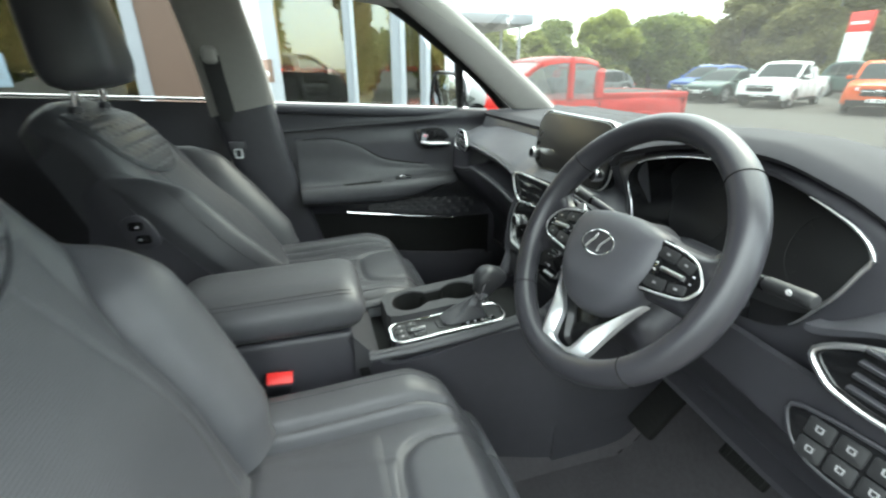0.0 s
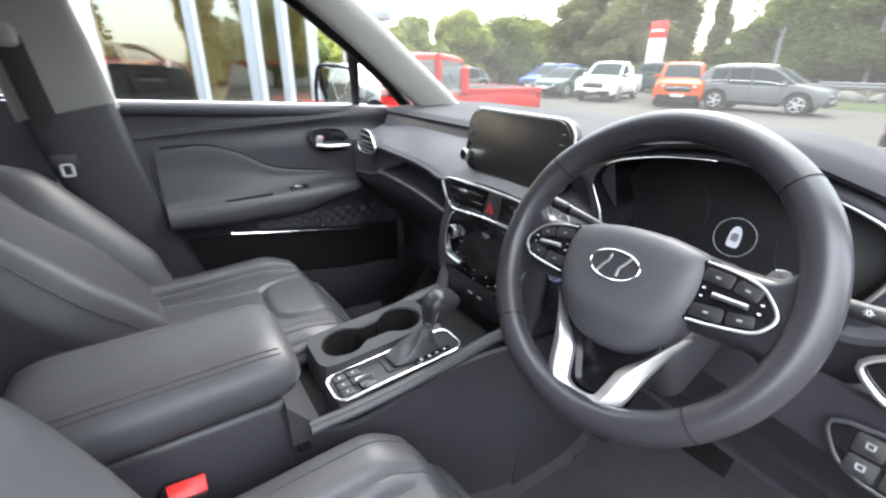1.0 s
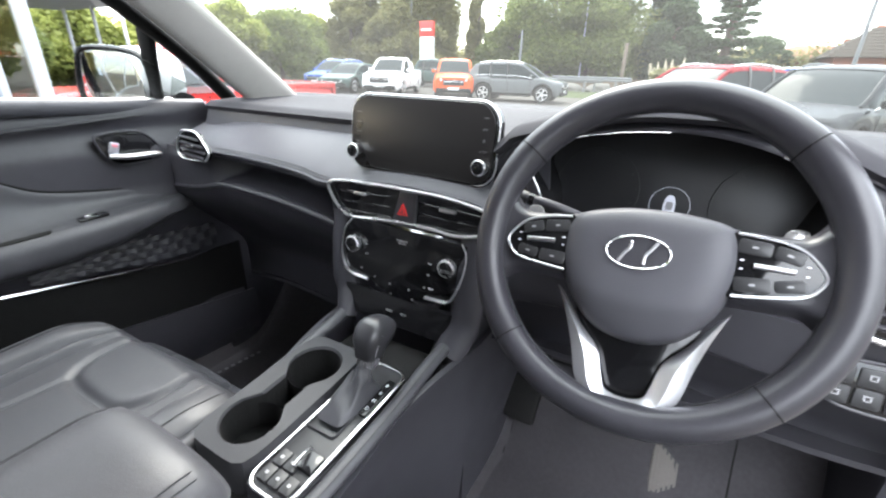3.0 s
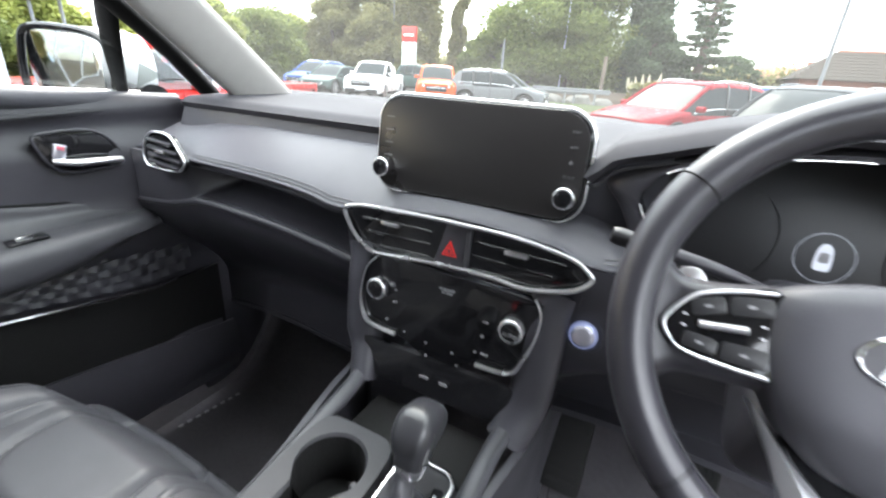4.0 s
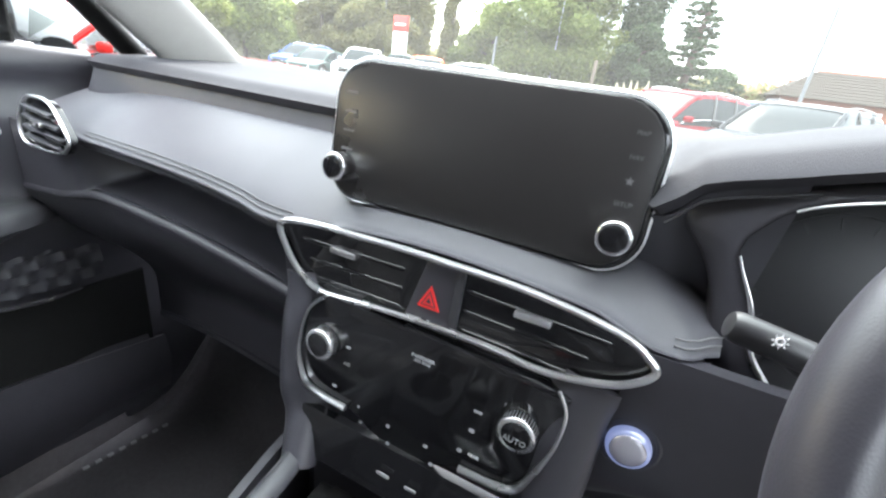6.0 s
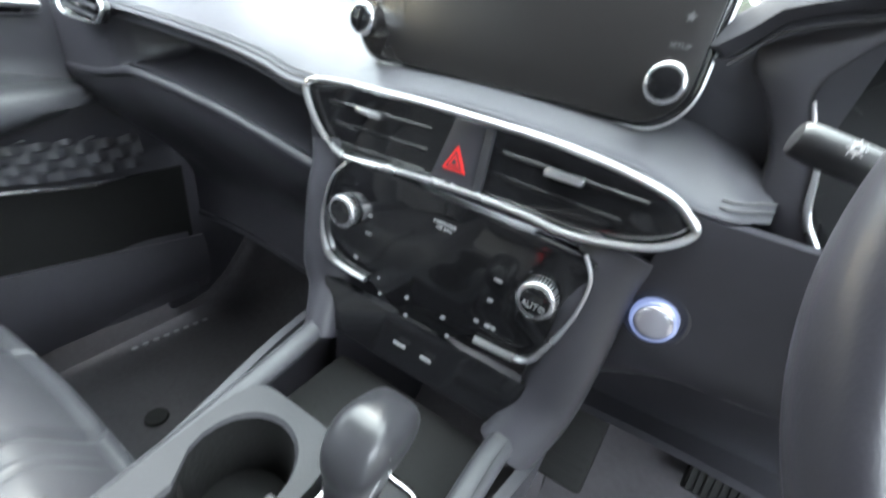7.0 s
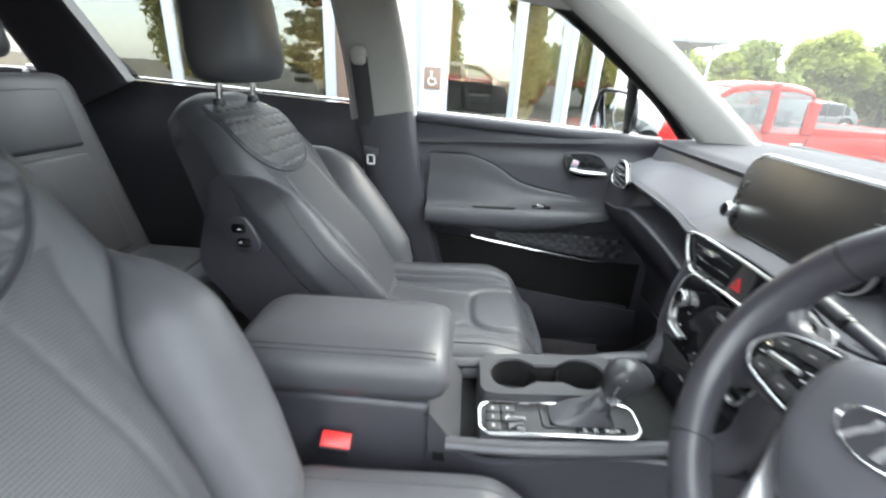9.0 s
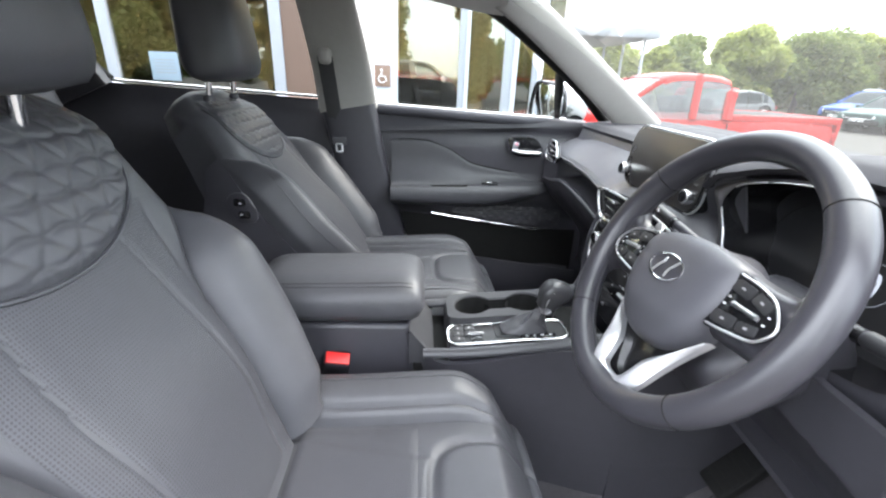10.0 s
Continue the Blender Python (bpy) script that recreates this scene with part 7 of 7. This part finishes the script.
# ---- outside: showroom ----
def build_showroom():
    X = -6.5
    b = thing("showroom", (X, -2.0, ground_z(X, -2)), "glass-fronted showroom with white frames", "building")
    S = Matrix.Translation((-X, 2.0, -ground_z(X, -2)))
    g = ground_z(X, 0)

    def add(name, bm, mat, parent=b, label=""):
        return part(name, move(bm, S), mat, parent, label)
    add("inner_floor", box(X - 9, X, -14, 2.6, g - 0.25, g + 0.02), M["tilefloor"])
    add("back_wall", box(X - 9.2, X - 9, -14, 2.6, g, 4.2), M["innerwall"])
    add("end_wall", box(X - 9, X, -14.2, -14, g, 4.2), M["innerwall"])
    add("inner_ceiling", box(X - 9, X, -14, 2.6, 3.55, 3.65), M["innerwall"])
    add("roof", box(X - 9.4, X + 0.5, -14.4, 3.0, 4.2, 4.5, 0.03), M["greyframe"])
    add("fascia", box(X - 0.05, X + 0.08, -14, 2.6, 3.3, 4.2), M["greyframe"])
    panes = [(-10.5, -7.4), (-7.4, -4.35), (-4.25, -1.90), (-0.02, 0.92), (1.06, 1.64), (1.78, 2.08), (2.22, 2.5)]
    for y0, y1 in panes:
        p = add("pane", box(X - 0.006, X + 0.006, y0, y1, g + 0.06, 3.3), M["facadeglass"], label="reflecting showroom glass")
        p.visible_shadow = False
    for y0, y1, mt, xo in ((-4.38, -4.22, "whiteframe", 0.05), (-1.93, -1.76, "whiteframe", 0.05), (-1.76, -1.10, "brown", 0.03), (-1.10, -0.46, "greyframe", 0.02), (-0.46, -0.04, "whiteframe", 0.06), (0.90, 1.00, "greyframe", 0.04), (1.00, 1.06, "whiteframe", 0.06), (1.60, 1.74, "greyframe", 0.04), (1.74, 1.82, "whiteframe", 0.06), (2.06, 2.14, "greyframe", 0.04), (2.14, 2.22, "whiteframe", 0.06), (2.48, 2.62, "whiteframe", 0.06), (-7.46, -7.34, "whiteframe", 0.05), (-10.6, -10.4, "whiteframe", 0.05)):
        add("mullion", box(X - 0.06, X + xo, y0, y1, g, 3.3, 0.008), M[mt])
    add("sill", box(X - 0.06, X + 0.07, -14, 2.62, g, g + 0.08, 0.01), M["greyframe"])
    # return wall of glass beyond the corner
    p = add("pane", box(X - 9, X - 0.1, 2.594, 2.606, g + 0.06, 3.3), M["facadeglass"])
    p.visible_shadow = False
    for x in (-8.0, -9.5, -11.0, -12.5):
        add("mullion", box(x - 0.05, x + 0.05, 2.55, 2.66, g, 3.3, 0.008), M["whiteframe"])
    # warm ceiling lamps
    for y in (-8.2, -5.6, -3.4, -1.0, 0.4, 1.6):
        for x in (X - 2.6, X - 5.2):
            add("ceiling_lamp", box(x - 0.10, x + 0.10, y - 0.35, y + 0.35, 3.49, 3.545, 0.01), M["warmlamp"], label="glowing warm ceiling lamp")
    # parking sign
    sg = thing("wall_sign", (X + 0.065, -0.275, 1.29), "brown disabled parking sign with white symbol", "sign")
    side = Matrix(((0, 0, 1, 0), (1, 0, 0, 0), (0, 1, 0, 0), (0, 0, 0, 1)))
    part("board", plate(rounded(0.25, 0.31, 0.01, 3), 0.012, 0.002, side), M["brown"], sg)
    part("symbol_head", cyl(0.020, 0.020, 0.004, 18, side @ Matrix.Translation((-0.012, 0.085, 0.012))), M["white"], sg)
    part("symbol_body", move(tube([(0, -0.012, 0.055), (0, -0.008, -0.005), (0, 0.045, -0.010), (0, 0.062, -0.070)], 0.011, 8), Matrix.Translation((0.014, 0, 0))), M["white"], sg)
    part("symbol_wheel", move(tube([(0, -0.004 + 0.055 * math.cos(radians(a)), -0.040 + 0.055 * math.sin(radians(a))) for a in range(110, 331, 15)], 0.009, 8), Matrix.Translation((0.014, 0, 0))), M["white"], sg)
    nt = thing("paper_notice", (X + 0.012, -3.55, 1.30), "pale blue paper notice on the glass", "notice")
    part("sheet", plate(rounded(0.42, 0.40, 0.004, 2), 0.004, 0.001, side), M["noticepaper"], nt)
    for k in range(5):
        part("text_bar", plate(rounded(0.32, 0.012, 0.003, 2, 0, 0.09 - 0.045 * k), 0.006, 0, side), M["dimprint"], nt)
    # flat canopy further along
    cn = thing("canopy", (-15.5, 7.2, ground_z(-15, 7)), "flat grey entrance canopy on thin posts", "canopy")
    part("deck", move(box(-4.5, 0.4, -2.4, 1.2, 3.0, 3.35, 0.05), Matrix.Identity(4)), M["greyframe"], cn)
    for px in (0.1, -1.6, -3.5):
        part("post", cyl(0.05, 0.05, 3.2, 14, Matrix.Translation((px, 0.8, 0))), M["whiteframe"], cn)


build_showroom()


# ---- outside: trees ----
def leaf_cloud(clumps, count, size, flat=0.6, seed=1):
    """Leaves scattered through the outer part of each clump; every leaf a folded quad."""
    rng = random.Random(seed)
    vs, fs = [], []
    weights = [c[1][0] * c[1][1] for c in clumps]
    for _ in range(count):
        (cx, cy, cz), (rx, ry, rz) = rng.choices(clumps, weights)[0]
        d = Vector((rng.gauss(0, 1), rng.gauss(0, 1), rng.gauss(0, 1))).normalized()
        k = rng.uniform(0.25, 1.08) ** 0.6
        p = Vector((cx + d.x * rx * k, cy + d.y * ry * k, cz + d.z * rz * k))
        s = size * rng.uniform(0.6, 1.4)
        a = Vector((rng.gauss(0, 1), rng.gauss(0, 1), rng.gauss(0, 1) * flat)).normalized()
        b = a.cross(Vector((rng.gauss(0, 1), rng.gauss(0, 1), rng.gauss(0, 1)))).normalized()
        i = len(vs)
        vs += [p - a * s, p + b * s * 0.55, p + a * s, p - b * s * 0.55]
        fs.append((i, i + 1, i + 2, i + 3))
    me = bpy.data.meshes.new("crown")
    me.from_pydata([tuple(v) for v in vs], [], fs)
    return me


def tree(name, kind, x, y, h, w, leaf, label, seed, count=5200, size=0.22):
    rng = random.Random(seed)
    t = thing(name, (x, y, ground_z(x, y)), label, "tree", "trees round the car park")
    r0 = 0.05 * h ** 0.8
    lean = rng.uniform(-0.3, 0.3)
    part("trunk", tube(smooth_line([(0, 0, -0.1), (lean * 0.3, 0, h * 0.3), (lean, 0.1, h * 0.6), (lean * 1.2, 0, h * 0.92)], 5), lambda q: r0 * (1 - 0.85 * q) + 0.02, 9), M["bark"], t)
    clumps = []
    if kind == "round":
        for i in range(26):
            a, q = rng.uniform(0, 6.28), rng.uniform(0, 1)
            z = h * (0.16 + 0.70 * q)
            rad = w * math.sin(math.pi * (0.18 + 0.74 * q)) * rng.uniform(0.45, 0.78)
            s = w * rng.uniform(0.26, 0.44)
            clumps.append(((rad * math.cos(a), rad * math.sin(a), z), (s, s, s * 0.8)))
        clumps.append(((0, 0, h * 0.84), (w * 0.42, w * 0.42, h * 0.14)))
    elif kind == "poplar":
        for i in range(30):
            q = i / 29
            a = rng.uniform(0, 6.28)
            rad = w * (0.35 + 0.65 * math.sin(math.pi * (0.12 + 0.82 * q))) * rng.uniform(0.1, 0.55)
            s = w * rng.uniform(0.30, 0.52) * (1 - 0.5 * q)
            clumps.append(((rad * math.cos(a), rad * math.sin(a), h * (0.10 + 0.88 * q)), (s, s, s * 2.1)))
    else:
        # tiers of drooping boughs with gaps between them
        for i in range(156):
            tier = i // 6
            q = tier / 25
            a = i * 2.4 + rng.uniform(-0.3, 0.3)
            rad = w * (1 - q) ** 0.8 * rng.uniform(0.25, 1.0)
            s = w * (0.07 + 0.15 * (1 - q)) * rng.uniform(0.7, 1.2)
            clumps.append(((rad * math.cos(a), rad * math.sin(a), h * (0.10 + 0.88 * q) - rad * 0.22 + rng.uniform(-0.1, 0.1)), (s * 1.3, s * 1.3, s * 0.42)))
    for i in range(0, len(clumps), 4 if kind != "conifer" else 3):
        (cx, cy, cz), _ = clumps[i]
        part("limb", tube([(lean * cz / h, 0, max(0.2, cz - (0.25 * h * 0.3 if kind != "conifer" else -0.1))), (cx * 0.55, cy * 0.55, cz - 0.1), (cx, cy, cz)], lambda q: r0 * 0.28 * (1 - 0.8 * q) + 0.012, 6), M["bark"], t)
    me = leaf_cloud(clumps, count, size, seed=seed)
    me.materials.append(M[leaf])
    cr = new("crown", me)
    cr.parent = t
    return t


TREES = (
    ("round", -24, 6.5, 3.5, 2.4, "leaf"), ("round", -27, 11, 3.9, 2.7, "leaflight"), ("round", -26, 15.5, 4.4, 2.6, "leaf"), ("round", -25, 13.6, 3.6, 1.5, "leaflight"),
    ("round", -27.5, 20.5, 5.1, 2.5, "leaflight"), ("round", -29, 25.5, 4.9, 3.0, "leaf"), ("round", -33, 31, 5.6, 3.4, "leaf"),
    ("round", -36, 36, 5.8, 3.4, "leaflight"),
    ("poplar", -33, 40.5, 15, 2.4, "leafolive"), ("poplar", -30.3, 40, 13, 2.7, "leafolive"), ("poplar", -27.8, 41, 15.5, 2.8, "leafolive"), ("poplar", -25.2, 40.5, 15, 2.7, "leafolive"), ("poplar", -22.8, 42, 14, 2.2, "leafolive"),
    ("round", -30.5, 37, 8.0, 2.8, "leafolive"), ("round", -26, 37.5, 7.2, 2.8, "leafolive"), ("round", -22, 38, 5.0, 2.0, "leafolive"),
    ("poplar", -19.2, 42, 14, 1.4, "leafolive"), ("round", -17.4, 42, 4.6, 1.9, "leaf"),
    ("round", -11.5, 41, 10.2, 4.9, "leaf"), ("round", -6.6, 42, 10.0, 4.6, "leaf"), ("round", -9.0, 44, 10.6, 4.4, "leaf"), ("round", -15, 43, 7.5, 2.8, "leaf"),
    ("poplar", -2.6, 43, 14, 3.0, "leafdark"), ("round", -1.6, 41, 6.5, 2.6, "leafdark"),
    ("conifer", 1.7, 42, 12.5, 2.5, "leafdark"), ("round", 4.6, 48, 4.2, 2.6, "leafdark"),
    ("poplar", 14, -2, 12, 1.9, "leafolive"), ("poplar", 15, 3.5, 13, 1.8, "leafolive"), ("conifer", 16, -9, 13, 2.8, "leafdark"), ("round", 18, 8, 8, 3.5, "leaf"), ("round", 20, -4, 8, 3.8, "leaf"), ("round", 12, -14, 7, 3.5, "leaf"),
)
WORDS = {"leaf": "mid-green", "leaflight": "yellow-green", "leafolive": "olive-green", "leafdark": "dark green"}
KINDS = {"round": ("tree", "broad bushy tree with uneven crown"), "poplar": ("tree", "tall narrow poplar tree"), "conifer": ("conifer", "thin conifer with sparse drooping branches")}
for i, (kd, tx, ty, th, tw, tl) in enumerate(TREES):
    tree(KINDS[kd][0], kd, tx - (1.2 if ty > 36 else 0), ty, th, tw, tl, WORDS[tl] + " " + KINDS[kd][1], 100 + i, 24000 if kd != "conifer" else 20000, 0.145 if kd != "conifer" else 0.11)


# ---- outside: signs, posts, barrier, house ----
def build_roadside():
    s = thing("totem_sign", (-21.5, 34.8, ground_z(-21, 34)), "red and white totem sign at the entrance", "sign")
    part("panel", box(-0.66, 0.66, -0.12, 0.12, 1.1, 3.63, 0.02), M["signwhite"], s)
    part("header", box(-0.67, 0.67, -0.13, 0.13, 3.63, 4.82, 0.02), M["signred"], s, "red header")
    part("text_bar", box(-0.5, 0.5, -0.142, -0.13, 4.10, 4.25), M["signwhite"], s)
    part("foot", box(-0.6, 0.6, -0.10, 0.10, -0.05, 1.1), M["greyframe"], s)
    for (px, py, hh, r, lab) in ((-9.6, 40.0, 12.0, 0.07, "tall pale flag pole"), (6.05, 30.0, 12.0, 0.10, "tall grey lamp post"), (-25.6, 38.5, 9.0, 0.08, "thin grey lamp post"), (-19.8, 44.0, 9.0, 0.07, "thin pale lamp post"), (-11.2, 30.2, 3.7, 0.11, "short square grey post")):
        p = thing("lamp_post", (px, py, ground_z(px, py)), lab, "post", "posts")
        part("shaft", cyl(r, r * 0.6, hh, 12), M["steel"] if r > 0.075 else M["whiteframe"], p)
        part("base", cyl(r * 1.8, r * 1.5, 0.4, 12), M["steel"], p)
        if hh > 8.5:
            part("arm", tube([(0, 0, hh - 0.05), (0.4, -0.2, hh + 0.1), (0.9, -0.4, hh + 0.12)], 0.04, 8), M["steel"], p)
            part("lamp_head", box(0.7, 1.3, -0.6, -0.3, hh + 0.05, hh + 0.17, 0.03), M["steel"], p)
    d = thing("bollard_post", (-4.45, 29.6, ground_z(-4, 29)), "dark weathered timber post", "post")
    part("shaft", box(-0.10, 0.10, -0.10, 0.10, -0.05, 2.9, 0.02), M["bark"], d)
    b = thing("crash_barrier", (-6.5, 27.4, ground_z(-6, 27)), "galvanised steel crash barrier on posts", "barrier")
    for k in range(2):
        prof = [(0, 0.0), (0.03, 0.04), (0.0, 0.09), (0.03, 0.14), (0.0, 0.18)]
        x0, x1 = -2.6 + 1.2 * k, 1.4 + 1.6 * k
        part("beam", sheet(lambda u, v: (x0 + (x1 - x0) * u, prof[min(4, int(v * 4 + 0.5))][0] * -1 - 0.3 * k, 0.72 + 0.10 * k + prof[min(4, int(v * 4 + 0.5))][1] * 1.4), 6, 4, 0.01), M["steel"], b)
        for j in range(3):
            part("post", box(x0 + 0.2 + j * 1.7 - 0.05, x0 + 0.2 + j * 1.7 + 0.05, -0.3 * k, 0.1 - 0.3 * k, -0.1, 0.95 + 0.1 * k, 0.01), M["steel"], b)
    for k, (rx, ry, rs) in enumerate(((-5.4, 28.4, 0.55), (-4.0, 28.2, 0.45), (-7.2, 28.6, 0.5))):
        bm = bmesh.new()
        bmesh.ops.create_icosphere(bm, subdivisions=3, radius=1)
        for v in bm.verts:
            v.co *= 1 + 0.28 * noise.noise(v.co * 1.7 + Vector((k * 5, 0, 0)))
            v.co = Vector((v.co.x * rs * 1.5, v.co.y * rs, max(-0.2, v.co.z * rs)))
        solo("boulder", bm, M["boulder"], "weathered grey boulder on the verge", "rock", "boulders", loc=(rx, ry, ground_z(rx, ry) + 0.15))
    w = thing("boundary_wall", (2.0, 34.0, ground_z(2, 34)), "low weathered brown boundary wall", "wall")
    part("wall", box(-12, 22, -0.12, 0.12, -0.1, 0.75, 0.01), M["bark"], w)
    part("coping", box(-12.03, 22.03, -0.16, 0.16, 0.75, 0.82, 0.01), M["bark"], w)
    # pampas clump
    p = thing("pampas_grass", (-1.7, 30.0, ground_z(-1.7, 30)), "pampas grass clump with cream plumes", "plant")
    me = leaf_cloud([((rq * 0.9, 0.2 * rq, 1.0), (0.5, 0.4, 0.6)) for rq in (-0.8, 0, 0.8)], 500, 0.25, seed=5)
    me.materials.append(M["leafolive"])
    ob = new("blades", me)
    ob.parent = p
    rng = random.Random(7)
    for k in range(16):
        a = rng.uniform(-1.4, 1.4)
        q = rng.uniform(1.5, 2.2)
        part("plume", tube([(a * 0.6, 0, 0.5), (a, 0.1, q - 0.5), (a * 1.08, 0.1, q)], lambda t: 0.02 + 0.09 * math.sin(math.pi * t) * (t > 0.45), 8), M["plume"], p)
    # house
    h = thing("house", (14.5, 44.0, ground_z(14, 44)), "brick house with grey slate roof", "house")
    part("wall", box(-7.5, 9, -3, 4, -0.1, 2.6), M["brickwall"], h)
    roof = loft([[(-8.0, -3.5, 2.5), (9.5, -3.5, 2.5), (9.5, 4.5, 2.5), (-8.0, 4.5, 2.5)], [(-5.2, 0.4, 4.5), (7.5, 0.4, 4.5), (7.5, 0.6, 4.5), (-5.2, 0.6, 4.5)]])
    rf = part("roof", roof, M["slate"], h, "weathered slate roof", smooth=False)
    for k in range(9):
        part("slate_course", sheet(lambda u, v: (-7.9 + 0.30 * k + (17.2 - 0.52 * k) * u, -3.42 + 0.42 * k + 0.40 * v, 2.56 + 0.216 * k + 0.20 * v), 20, 1, 0.03), M["slate"], rf, smooth=False)
    part("ridge", tube([(-5.2, 0.5, 4.52), (7.5, 0.5, 4.52)], 0.12, 8), M["brickwall"], h)
    part("chimney", box(1.6, 2.4, 0.1, 0.9, 4.2, 5.6, 0.02), M["brickwall"], h)
    for wx in (-5.6, -2.2, 3.0):
        wd = part("window", box(wx - 0.7, wx + 0.7, -3.06, -2.98, 0.8, 2.1, 0.01), M["whiteframe"], h)
        part("pane", box(wx - 0.6, wx + 0.6, -3.08, -3.05, 0.9, 2.0), M["carglass"], wd)
    h2 = thing("house", (6.2, 50.0, ground_z(6, 50)), "distant house with red-brown tiled roof", "house")
    part("wall", box(-3.0, 4.0, -2, 3, -0.1, 2.6), M["brickwall"], h2)
    part("roof", loft([[(-3.4, -2.5, 2.5), (4.4, -2.5, 2.5), (4.4, 3.5, 2.5), (-3.4, 3.5, 2.5)], [(-0.5, 0.4, 3.6), (4.2, 0.4, 3.6), (4.2, 0.6, 3.6), (-0.5, 0.6, 3.6)]]), M["brickwall"], h2, smooth=False)
    part("chimney", box(2.6, 3.2, 0.2, 0.8, 3.3, 4.1, 0.02), M["brickwall"], h2)


build_roadside()



# low hedge and far bushes that close the view behind the trees
def build_far_hedge():
    rng = random.Random(77)
    clumps = []
    for i in range(150):
        q = i / 149
        x, y = -44 + 62 * q, 47 + rng.uniform(-1.5, 3)
        if -21.5 < x < -18.5:
            continue
        s = rng.uniform(1.0, 1.9)
        clumps.append(((x, y, ground_z(x, y) + rng.uniform(0.5, 2.2)), (s * 1.3, s, s)))
    for i in range(60):
        q = i / 59
        x, y = -34 + rng.uniform(-1.5, 1.5), 2 + 42 * q
        s = rng.uniform(1.0, 1.8)
        clumps.append(((x, y, ground_z(x, y) + rng.uniform(0.3, 1.3)), (s, s * 1.3, s)))
    me = leaf_cloud(clumps, 60000, 0.20, seed=78)
    me.materials.append(M["leafolive"])
    tagged(new("hedge", me), "olive green hedge and bushes closing the car park", "hedge", "", "stuff")


build_far_hedge()
